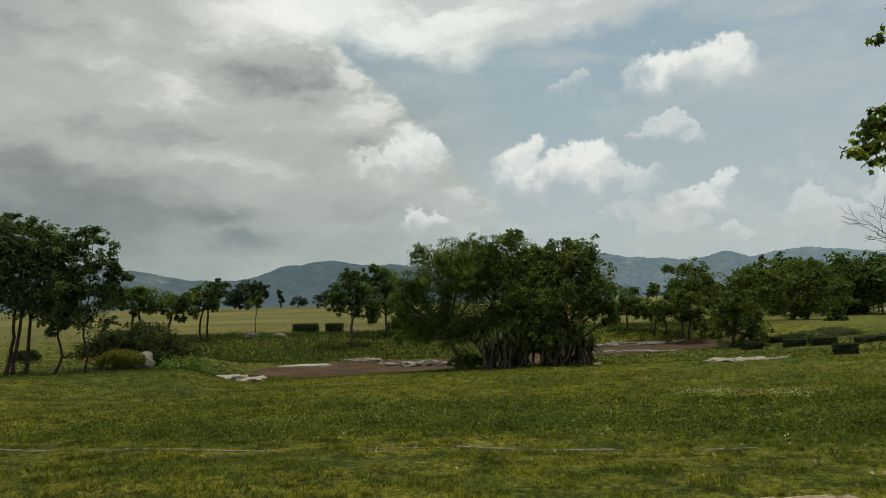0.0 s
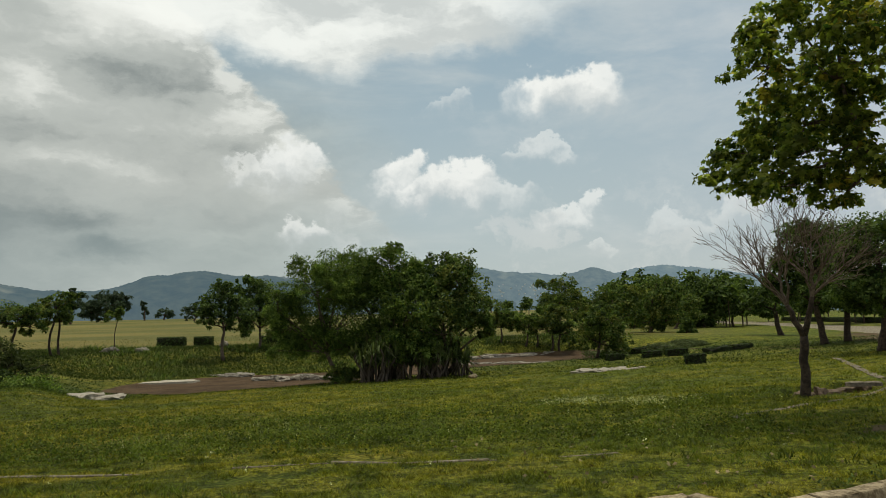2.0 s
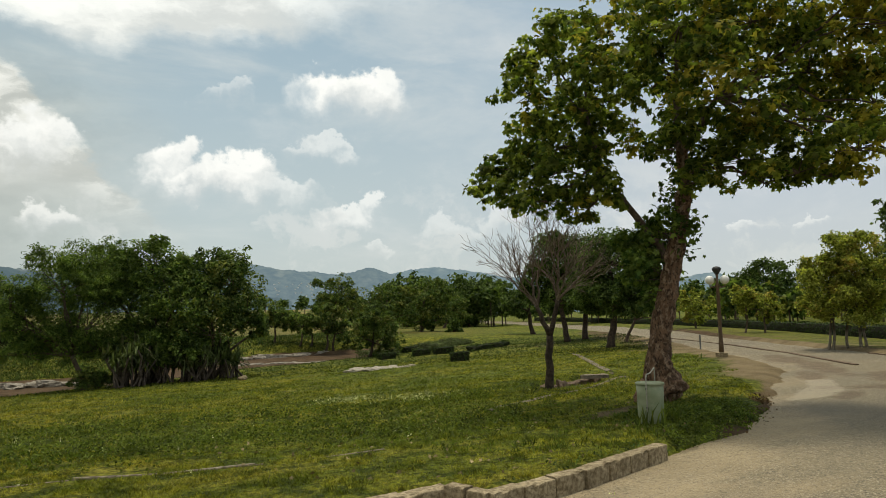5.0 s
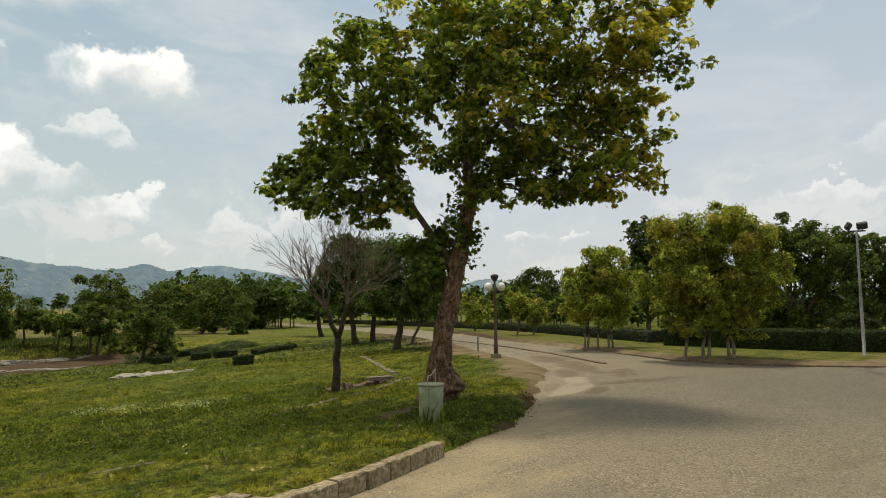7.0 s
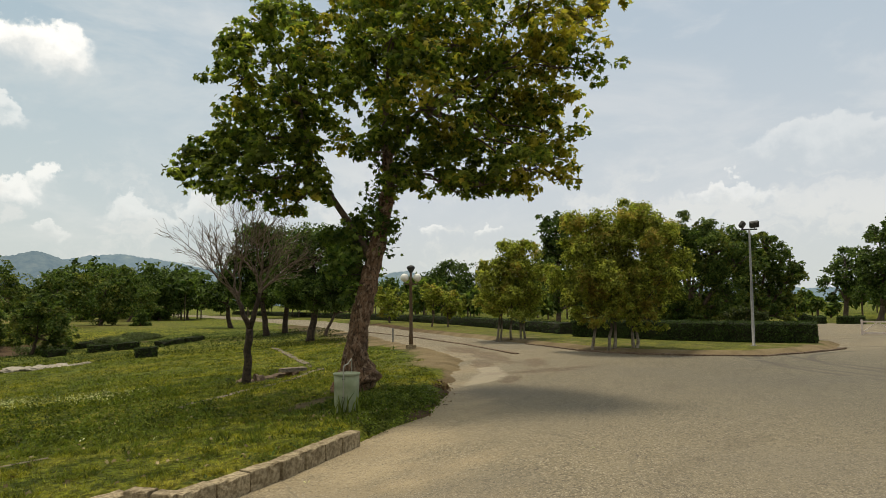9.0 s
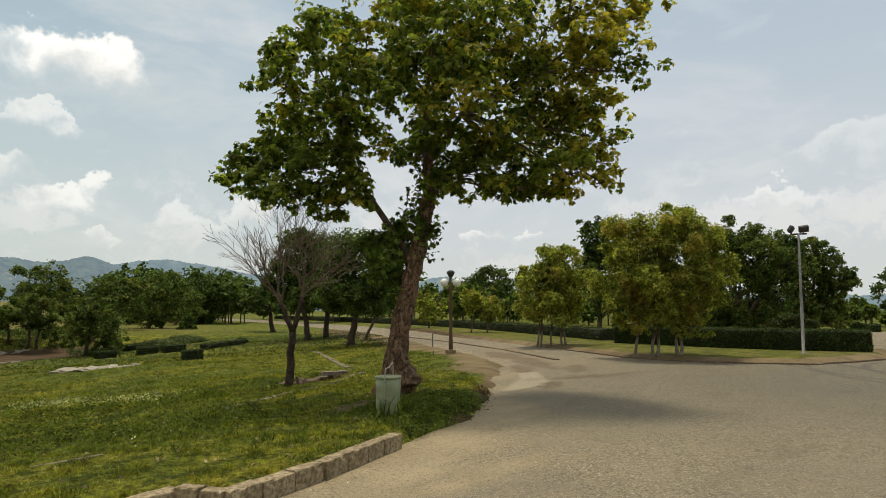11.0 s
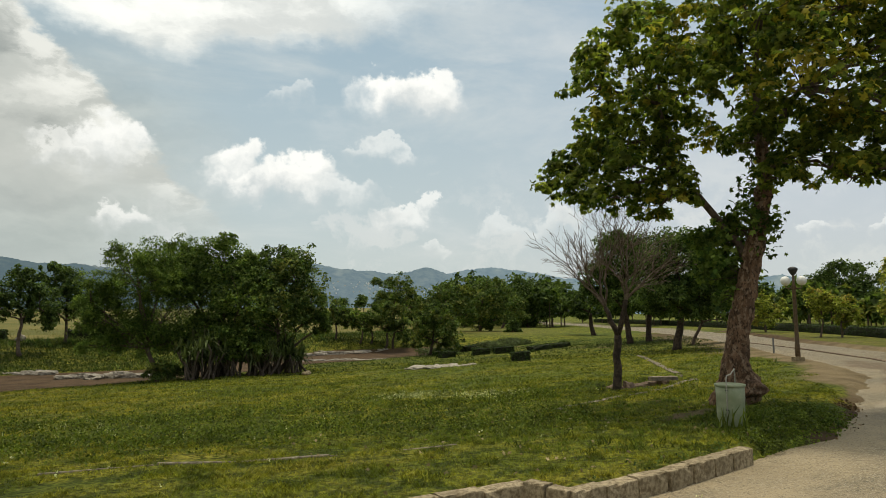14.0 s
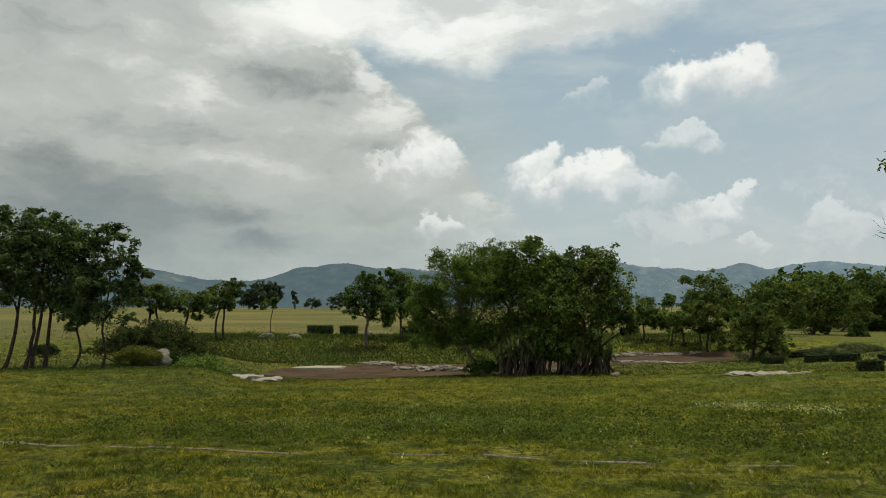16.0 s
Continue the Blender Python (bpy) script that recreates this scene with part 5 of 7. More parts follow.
grow("tree", "thin dark leaning tree in the roadside row", 24.49, 25.18, [(0.30, -0.30, 1.88, 1.00, 0.90, 1.18), (1.86, -0.47, 1.58, 1.03, 0.93, 1.02)], DARK_LEAF, 0.2, seed=40, girth=0.08, cover=4)
grow("tree", "small dark tree further along the road", 30.03, 40.40, [(-0.17, 0.13, 2.68, 1.49, 1.34, 1.33), (-0.98, 0.71, 2.33, 1.21, 1.08, 0.97), (-0.47, 0.35, 1.65, 1.86, 1.67, 0.29)], DARK_LEAF, 0.26, seed=41, girth=0.16, cover=4.2, bark=DARK_BARK)
grow("tree", "brownish tree further along the road", 46.61, 71.03, [(-0.07, 0.05, 2.66, 2.32, 2.09, 2.28), (-1.73, 1.11, 3.00, 2.31, 2.08, 2.57), (1.31, -0.88, 2.32, 1.71, 1.54, 1.84)], DARK_LEAF, 0.32, seed=42, girth=0.14, cover=4.2)
grow("tree", "big yellow-green round tree on the verge", 21.24, 8.34, [(0.12, -0.32, 4.34, 1.22, 1.09, 0.70), (-0.17, 0.41, 2.03, 1.05, 0.94, 0.87), (0.28, -0.75, 2.06, 0.93, 0.83, 0.85), (-0.17, 0.43, 1.23, 0.84, 0.75, 0.53), (0.44, -1.20, 1.15, 0.73, 0.66, 0.52), (-0.26, 0.62, 3.39, 1.10, 0.99, 1.08), (0.38, -1.04, 3.53, 1.28, 1.15, 1.14), (0.07, -0.19, 2.62, 1.46, 1.31, 1.23), (-0.41, 0.98, 2.27, 0.89, 0.80, 1.00), (0.58, -1.58, 2.56, 0.98, 0.88, 1.12), (0.21, -0.57, 1.51, 1.13, 1.02, 0.69)], GOLD_LEAF, 0.112, trunks=((-0.27, 0.65), (-0.03, 0.07), (0.03, -0.07), (0.26, -0.68), (0.29, -0.78)), seed=43, girth=0.065, cover=7.5, tight=0.46, sub=16, jut=0.0, per=30, core=0.78, reach=(0.78, 1.0), bark=PALE_BARK)
grow("tree", "rounded yellow-green tree on the verge", 24.76, 14.17, [(0.13, -0.23, 3.44, 1.14, 1.02, 0.90), (-0.23, 0.40, 2.48, 1.14, 1.02, 1.20), (0.41, -0.74, 2.59, 1.08, 0.97, 1.27), (0.00, -0.00, 1.63, 1.48, 1.33, 0.90)], GOLD_LEAF, 0.122, trunks=((-0.34, 0.57), (-0.26, 0.45), (-0.0, 0.0), (0.21, -0.37), (0.3, -0.53)), seed=44, girth=0.058, cover=7.5, tight=0.46, sub=16, jut=0.0, per=30, core=0.78, reach=(0.78, 1.0), bark=PALE_BARK)
grow("tree", "small yellowing tree along the hedge", 35.48, 25.96, [(0.27, -0.37, 1.67, 1.34, 1.21, 0.99), (-0.17, 0.23, 2.04, 1.09, 0.98, 0.91), (0.55, -0.77, 1.11, 0.84, 0.75, 0.74)], GOLD_LEAF, 0.2, trunks=((-0.24, 0.33), (0.41, -0.57)), seed=45, girth=0.07, cover=4)
grow("tree", "small yellow-green tree behind the lamp", 41.96, 35.50, [(0.15, -0.18, 1.48, 1.26, 1.13, 1.34), (-0.46, 0.53, 1.72, 1.05, 0.95, 1.24)], GOLD_LEAF, 0.24, seed=46, girth=0.08, cover=4)
grow("tree", "dark domed tree behind the hedge", 50.68, 35.65, [(0.02, -0.03, 3.84, 2.61, 2.35, 1.86), (-0.75, 1.05, 3.05, 1.78, 1.60, 1.86), (0.91, -1.33, 3.05, 1.65, 1.49, 1.97)], DARK_LEAF, 0.26, seed=47, girth=0.16, cover=4.5)
grow("tree", "tall dark tree behind the verge trees", 33.24, 16.18, [(0.02, -0.03, 5.34, 1.25, 1.13, 1.09), (0.33, -0.69, 4.39, 1.38, 1.24, 1.53), (-0.07, 0.15, 3.02, 1.38, 1.25, 1.87), (0.43, -0.90, 1.78, 1.37, 1.23, 1.34)], DARK_LEAF, 0.22, seed=48, girth=0.16, cover=4.5)
grow("tree", "big dark green tree behind the hedge", 34.68, 9.54, [(-0.17, 0.59, 0.49, 1.58, 1.42, 0.81), (0.27, -1.02, 0.78, 1.55, 1.40, 0.79), (-0.02, 0.07, 4.58, 1.59, 1.43, 1.31), (0.33, -1.29, 4.38, 1.94, 1.74, 1.29), (0.54, -2.22, 3.66, 1.54, 1.38, 1.33), (0.10, -0.35, 2.59, 2.04, 1.84, 1.70), (0.50, -2.03, 2.01, 1.84, 1.66, 1.45), (-0.35, 1.18, 1.76, 1.28, 1.15, 1.41)], MID_LEAF, 0.17, seed=49, girth=0.2, cover=6, sub=9, core=0.85)
grow("tree", "green tree with arching boughs behind the hedge", 37.34, 6.90, [(0.10, -0.57, 4.44, 1.08, 0.98, 0.75), (0.19, -1.13, 3.43, 1.01, 0.91, 1.05), (0.00, -0.00, 2.89, 1.28, 1.15, 1.32), (0.22, -1.31, 2.30, 0.75, 0.68, 0.80), (0.08, -0.44, 1.61, 1.43, 1.28, 0.93), (-0.15, 0.95, 3.75, 1.25, 1.1, 1.15), (0.15, -0.95, 1.0, 1.35, 1.2, 0.75), (0.27, -1.75, 2.9, 0.75, 0.7, 0.65)], MID_LEAF, 0.18, seed=50, girth=0.17, cover=4.8, sub=8, jut=0.12)
grow("tree", "dark tree set back in the park", 41.75, 13.80, [(0.02, -0.06, 1.64, 2.36, 2.12, 1.39), (-0.53, 1.52, 1.29, 1.99, 1.79, 1.17)], DARK_LEAF, 0.26, seed=51, girth=0.15, cover=4)
shrub("shrub", "grey-green shrub behind the hedge", 32.35, 6.41, [(-0.02, 0.08, 0.85, 1.06, 0.95, 0.55), (0.14, -0.77, 0.74, 0.71, 0.64, 0.38)], OLIVE_LEAF, 0.14, seed=52, cover=4)
grow("tree", "tall dark tree beyond the gate", 65.84, 5.07, [(0.02, -0.22, 4.55, 2.17, 1.95, 1.38), (-0.04, 0.47, 3.11, 1.74, 1.57, 1.50), (0.08, -1.15, 2.61, 2.14, 1.93, 1.79)], DARK_LEAF, 0.32, seed=53, girth=0.2, cover=4)
grow("tree", "tall dark tree beside the gate road", 61.98, 2.50, [(0.01, -0.33, 6.53, 1.80, 1.62, 1.08), (0.00, -0.04, 4.31, 2.24, 2.02, 1.96), (0.05, -1.71, 4.70, 2.45, 2.20, 2.89), (0.02, -0.49, 2.09, 2.47, 2.22, 1.65)], DARK_LEAF, 0.3, seed=54, girth=0.22, cover=4.2)
plane_tree("plane_tree", "leaning plane tree with flaking bark and ivy-like shoots", 9.05, 8.31, [(-1.92, 2.29, 4.14, 0.61, 0.61, 0.43), (-0.42, -0.88, 4.37, 0.55, 0.55, 0.49), (-0.00, -0.91, 3.80, 0.45, 0.45, 0.33), (-0.62, 1.03, 7.00, 0.55, 0.55, 0.54), (-1.60, 1.82, 4.45, 0.70, 0.70, 0.46), (-1.42, 0.92, 4.24, 0.90, 0.90, 0.47), (-0.46, 1.02, 4.38, 0.44, 0.44, 0.55), (2.15, -2.74, 4.47, 0.72, 0.72, 0.47), (-1.76, 1.81, 3.83, 0.75, 0.75, 0.47), (-1.70, 1.02, 3.70, 0.89, 0.89, 0.50), (-0.79, 1.18, 3.69, 0.71, 0.71, 0.44), (-0.78, 1.03, 3.33, 0.42, 0.42, 0.21), (-1.18, 0.18, 3.64, 0.46, 0.46, 0.52), (-1.07, 1.54, 4.88, 1.25, 1.25, 0.85), (-1.61, 1.46, 5.90, 0.69, 0.69, 0.82), (-1.57, 0.66, 6.10, 1.01, 1.01, 0.92), (-0.12, 1.25, 5.04, 0.94, 0.94, 0.92), (-1.39, -0.30, 5.25, 0.86, 0.86, 0.74), (0.49, 0.65, 7.36, 0.85, 0.85, 0.76), (-0.23, -0.94, 6.59, 1.25, 1.25, 1.00), (-0.31, -1.65, 5.09, 1.13, 1.13, 0.95), (1.30, 0.34, 5.27, 0.79, 0.79, 0.78), (0.16, -0.18, 7.99, 1.71, 1.71, 0.60), (1.20, -1.17, 4.34, 1.28, 1.28, 0.84), (1.14, -1.98, 3.86, 1.05, 1.05, 0.43), (1.38, -2.79, 4.06, 0.91, 0.91, 0.40), (2.54, -1.38, 5.15, 1.18, 1.18, 0.90), (1.94, -1.75, 5.88, 1.44, 1.44, 1.11), (2.66, -2.43, 5.19, 0.91, 0.91, 0.93), (1.82, -3.22, 6.09, 0.96, 0.96, 0.86), (2.10, -2.44, 7.49, 1.37, 1.37, 0.98), (2.61, -3.51, 7.19, 0.71, 0.71, 0.46), (1.52, -1.64, 8.24, 1.50, 1.50, 0.61), (1.01, -0.57, 4.21, 0.74, 0.74, 0.51), (1.13, -0.39, 6.50, 0.89, 0.89, 0.75), (0.61, -1.72, 6.48, 0.93, 0.93, 0.80), (1.51, -1.09, 3.87, 0.82, 0.82, 0.37), (1.90, -2.07, 3.82, 0.73, 0.73, 0.31), (2.17, -3.02, 3.98, 0.45, 0.45, 0.28), (0.25, 0.17, 5.90, 0.86, 0.86, 0.85)], PLANE_LEAF, 0.106, seed=55)

# ---- kerbs and stonework ----
def kerb_run(name, label, line, length, high, wide, seed, material=KERB, gap=0.018, sunk=0.14):
    """Kerb stones one after another along a line, each a worn block of its own."""
    rng = np.random.default_rng(seed)
    line = np.array(line, float)
    seg = np.linalg.norm(np.diff(line, axis=0), axis=1)
    cum = np.r_[0, np.cumsum(seg)]
    ob = tagged(new(name), label, "kerb", kind="structure")
    ob.matrix_world = Matrix.Translation((*line[0], 0))
    s = 0.0
    shared = []
    for k in range(4):
        bm = box_bm(1.0, wide, high + sunk, (0, 0, (high - sunk) / 2), 0.014)
        bmesh.ops.subdivide_edges(bm, edges=[e for e in bm.edges if e.calc_length() > 0.1], cuts=4, use_grid_fill=True)
        for v in bm.verts:
            q = Vector((v.co.x * 0.45, v.co.y, v.co.z)) + Vector((k * 7.3, 0, 0))
            n, chip = noise.noise_vector(q * 14), noise.noise(q * 7)
            v.co += Vector((n.x * 0.012, n.y * 0.006, n.z * 0.006 if v.co.z > 0 else 0))
            if v.co.z > high * 0.9 and v.co.y < -wide * 0.4 and chip > 0.12:
                v.co.z -= 0.03 * chip
                v.co.y += 0.03 * chip
        me = bpy.data.meshes.new("kerb_stone")
        bm.to_mesh(me)
        bm.free()
        me.materials.append(material)
        shared.append(me)
    while s + length * 0.6 < cum[-1]:
        n = length * rng.uniform(0.92, 1.08)
        mid = min(s + n / 2, cum[-1])
        p = np.array([np.interp(mid, cum, line[:, 0]), np.interp(mid, cum, line[:, 1])])
        i = min(np.searchsorted(cum, mid) - 1, len(seg) - 1)
        a = math.degrees(math.atan2(*(line[i + 1] - line[i])[::-1]))
        st = new("kerb_stone", shared[rng.integers(0, 4)])
        st.parent = ob
        st.matrix_local = pose(p[0] - line[0][0], p[1] - line[0][1], rng.uniform(-0.008, 0.008), rng.uniform(-1.5, 1.5), rng.uniform(-0.7, 0.7), a + rng.uniform(-1.2, 1.2)) @ Matrix.Diagonal((n - gap, 1, 1, 1))
        s += n
    return ob


kerb_run("kerb_front", "worn stone kerb along the lawn corner", [(3.02, 4.66), (4.3, 4.90), (5.9, 5.36)], 0.40, 0.155, 0.15, 3)
kerb_run("kerb_side", "mossy stone kerb between lawn and road", [(-12.0, 2.72), (-4, 4.02), (1.9, 4.95), (2.86, 5.10)], 0.44, 0.155, 0.15, 4)
kerb_run("kerb_corner", "two tilted kerb stones at the lawn corner", [(2.88, 5.06), (3.06, 4.62)], 0.22, 0.17, 0.14, 5)
kerb_run("kerb_far", "low worn kerb of the far road verge", [(23.4, 12.7), (21.05, 9.3), (20.55, 7.2), (20.85, 5.6), (21.6, 3.75), (23.6, 2.92), (26.5, 2.02)], 0.5, 0.035, 0.10, 6, DIRT, 0.02)
kerb_run("kerb_old", "nearly buried old kerb line across the road", [(18.7, 10.5), (22.0, 14.6), (25.2, 19.4), (28.4, 25.0), (30.0, 28.0)], 0.9, 0.022, 0.16, 7, DIRT, 0.0)


def stone_strip(name, label, line, length, wide, rise, seed, material=CONCRETE, skip=0.0):
    """Flat edging stones let into the turf along a line."""
    rng = np.random.default_rng(seed)
    line = np.array(line, float)
    seg = np.linalg.norm(np.diff(line, axis=0), axis=1)
    cum = np.r_[0, np.cumsum(seg)]
    ob = tagged(new(name), label, "edging", kind="structure")
    ob.matrix_world = Matrix.Translation((*line[0], 0))
    s = 0.0
    while s < cum[-1]:
        n = length * rng.uniform(0.7, 1.3)
        p = np.array([np.interp(s + n / 2, cum, line[:, 0]), np.interp(s + n / 2, cum, line[:, 1])])
        i = min(max(np.searchsorted(cum, s + n / 2) - 1, 0), len(seg) - 1)
        a = math.degrees(math.atan2(*(line[i + 1] - line[i])[::-1]))
        s += n
        if rng.uniform() < skip:
            continue
        bm = box_bm(n - 0.02, wide * rng.uniform(0.8, 1.15), 0.16, (0, 0, -0.08), 0.018)
        for v in bm.verts:
            v.co += noise.noise_vector(v.co * 5 + Vector((s, 0, 0))) * 0.025
        st = part("edging_stone", bm, material, ob)
        h = np.array([math.cos(radians(a)), math.sin(radians(a))]) * n / 2
        z0, z1 = gz(*(p - h)), gz(*(p + h))
        st.matrix_local = pose(p[0] - line[0][0], p[1] - line[0][1], max((z0 + z1) / 2, gz(*p)) + rise + rng.uniform(-0.005, 0.005), rng.uniform(-3, 3), -math.degrees(math.atan2(z1 - z0, n)), a + rng.uniform(-2, 2))
    return ob


stone_strip("edging_lawn", "flat concrete edging half lost in the lawn", [(-9.5, 10.5), (-6.7, 9.55), (-4.6, 8.85), (-2.8, 8.42)], 1.0, 0.065, 0.021, 8, OLD_STONE, skip=0.02)
stone_strip("edging_lawn_middle", "sunken concrete edging with weeds growing over it", [(-2.8, 8.42), (-1.1, 8.08), (0.7, 7.86), (1.4, 7.72)], 0.9, 0.05, 0.017, 12, OLD_STONE, skip=0.12)
stone_strip("edging_lawn_end", "sunken edging stones nearly lost in the lawn", [(1.4, 7.72), (2.5, 7.52), (3.1, 7.4)], 0.7, 0.05, 0.01, 11, OLD_STONE, skip=0.3)
stone_strip("edging_drain", "broken stone edging of the open drain", [(6.3, 9.8), (7.2, 10.32), (8.19, 10.67), (9.1, 10.95), (10.69, 11.79), (11.8, 12.45)], 0.55, 0.10, 0.018, 9, OLD_STONE, skip=0.03)
stone_strip("edging_drain_far", "pale concrete edging beyond the open drain", [(18.0, 21.4), (16.7, 19.5), (13.9, 15.3), (12.9, 13.5), (12.2, 12.6)], 0.6, 0.20, 0.02, 10, OLD_STONE, skip=0.04)


def slab(name, label, x, y, z, sx, sy, sz, turn, seed, material=CONCRETE, category="slab", ragged=0.12, deep=0.25):
    """A flat stone or concrete slab with a ragged outline."""
    rng = np.random.default_rng(seed)
    bm = bmesh.new()
    n = 22
    a = np.linspace(0, 2 * np.pi, n, endpoint=False)
    r = 1 + rng.normal(0, ragged, n)
    q = np.abs(np.cos(a)) ** 6 + np.abs(np.sin(a)) ** 6
    px_, py_ = np.cos(a) / q ** (1 / 6) * sx / 2 * r, np.sin(a) / q ** (1 / 6) * sy / 2 * r
    top = [bm.verts.new((u * 0.97, v * 0.95, sz + rng.normal(0, sz * 0.14))) for u, v in zip(px_, py_)]
    low = [bm.verts.new((u, v, -deep)) for u, v in zip(px_, py_)]
    mid = bm.verts.new((0, 0, sz * 1.15))
    for i in range(n):
        j = (i + 1) % n
        bm.faces.new((low[i], low[j], top[j], top[i]))
        bm.faces.new((top[i], top[j], mid))
    ob = part(name, bm, material)
    ob.matrix_world = pose(x, y, z, 0, 0, turn)
    return tagged(ob, label, category)


slab("concrete_slab", "pale flat concrete slab on the pond bed", -9.3, 38.9, -1.42, 4.2, 1.5, 0.10, -4, 21, ragged=0.05)
def ledge(label, x, y, z, length, wide, high, turn, seed, n=9, material=ROCK):
    """A broken ledge of flat weathered stones, one leaning on the next."""
    rng = np.random.default_rng(seed)
    ob = thing("stone_ledge", pose(x, y, z, 0, 0, turn), label, "rock")
    for k in range(n):
        u = (k + 0.5) / n - 0.5
        sx, sy, sz = length / n * rng.uniform(1.0, 1.9), wide * rng.uniform(0.5, 1.1), high * rng.uniform(0.5, 1.2)
        bm = bmesh.new()
        bmesh.ops.create_icosphere(bm, subdivisions=3, radius=0.5)
        for v in bm.verts:
            c = v.co.normalized()
            m = max(abs(c.x), abs(c.y), abs(c.z)) ** 0.65
            w = c / m * 0.5
            w *= 1 + 0.30 * noise.fractal(c * 1.7 + Vector((seed + k * 3.1, 0, 0)), 1.0, 2.0, 4)
            v.co = Vector((w.x * sx, w.y * sy, w.z * sz * 1.6))
        st = part("stone", bm, material, ob)
        st.matrix_local = pose(u * length, rng.normal(0, wide * 0.18), high * 0.12, rng.uniform(-9, 9), rng.uniform(-7, 7), rng.uniform(-14, 14))
    return ob


ledge("ragged pale stone ledge along the pond edge", -2.0, 37.8, -1.46, 4.2, 1.3, 0.34, -12, 22, 6)
ledge("small pale stone ledge at the far pond edge", -6.3, 41.2, -1.42, 3.4, 0.7, 0.24, 3, 23, 5)
ledge("cracked white stone outcrop in the lawn", -9.0, 28.0, gz(-9.0, 28.0) - 0.02, 1.75, 1.6, 0.32, 8, 24, 3, PALE_ROCK)
ledge("flat pale stone outcrop beside the small tree", 11.1, 25.0, gz(11.1, 25.0) - 0.05, 3.3, 1.3, 0.15, -20, 25, 9, PALE_ROCK)
ledge("long pale stone ledge across the second pond", 13.40, 44.07, -0.98, 10.2, 0.7, 0.24, 13, 26, 14)
ledge("thin pale stone ledge by the dry channel", 10.94, 37.49, -1.02, 7.0, 0.6, 0.13, -13, 27, 12)
slab("stone_cover", "tilted stone cover over the open drain", 12.3, 13.8, -0.14, 0.8, 0.24, 0.05, -12, 28, OLD_STONE, "slab", 0.04, 0.04)
ledge("rough reddish stones lining the open drain", 11.6, 13.85, -0.40, 2.9, 0.3, 0.24, 17, 29, 8, DIRT)


def boulder(label, x, y, sx, sy, sz, seed, material=ROCK):
    bm = bmesh.new()
    bmesh.ops.create_icosphere(bm, subdivisions=4, radius=0.5)
    for v in bm.verts:
        d = noise.fractal(v.co * 2.2 + Vector((seed, 0, 0)), 1.0, 2.0, 5)
        cell = noise.cell(v.co * 2.0 + Vector((seed, 0, 0)))
        v.co *= 1 + 0.35 * d + 0.12 * cell
        v.co = Vector((v.co.x * sx, v.co.y * sy, v.co.z * sz))
    ob = part("boulder", bm, material, smooth=True)
    ob.matrix_world = Matrix.Translation((x, y, gz(x, y) + sz * 0.3))
    return tagged(ob, label, "rock")


boulder("pale limestone boulder among the bushes", -13.6, 29.2, 0.9, 0.8, 0.85, 3)
boulder("low white boulders at the meadow edge", -14.6, 48.0, 1.0, 0.6, 0.4, 5)
boulder("low white boulders at the meadow edge", -12.6, 48.2, 1.0, 0.6, 0.32, 7)
boulder("white boulder behind the small bank tree", -7.6, 50.6, 0.6, 0.6, 0.6, 9)
boulder("small stone by the pond channel", 5.9, 27.4, 0.36, 0.3, 0.22, 11, KERB)

# ---- litter bin ----
def litter_bin(x, y):
    ob = thing("litter_bin", pose(x, y, gz(x, y) - 0.02, 0, 0, -42), "dented pale green steel drum bin on a pipe stand", "litter bin")
    prof = [(0.166, 0.0), (0.170, 0.02), (0.172, 0.17), (0.174, 0.18), (0.174, 0.195), (0.173, 0.21), (0.175, 0.36), (0.178, 0.37), (0.178, 0.385), (0.177, 0.40), (0.179, 0.52)]
    bm = lathe_bm(prof, 36, (0, 0, 0.02))
    for v in bm.verts:
        n = noise.noise(Vector((v.co.x * 5, v.co.y * 5, v.co.z * 4)))
        v.co.x *= 1 + 0.04 * n
        v.co.y *= 1 + 0.04 * n
    part("drum", bm, DRUM, ob, smooth=True)
    part("rim", lathe_bm([(0.179, 0.535), (0.192, 0.54), (0.194, 0.562), (0.186, 0.568), (0.178, 0.562)], 36), DRUM, ob, "chalky rolled rim", smooth=True)
    part("drum_inside", lathe_bm([(0.178, 0.56), (0.172, 0.54), (0.165, 0.34), (0.02, 0.30)], 36), DARK_METAL, ob, "dark inside of the drum", smooth=True)
    pipe = [(-0.06, -0.212, -0.1), (-0.06, -0.212, 0.64), (-0.05, -0.205, 0.69), (0.0, -0.17, 0.705), (0.07, 0.08, 0.755), (0.08, 0.17, 0.74), (0.085, 0.2, 0.69), (0.085, 0.2, 0.35)]
    mesh_ob("pipe_stand", *tube(pipe, 0.009, 10), PIPE, ob, smooth=True)
    for z in (0.25, 0.5):
        part("clip", box_bm(0.03, 0.045, 0.02, (-0.06, -0.195, z), 0.006), DARK_METAL, ob)
    return ob


litter_bin(6.93, 6.62)


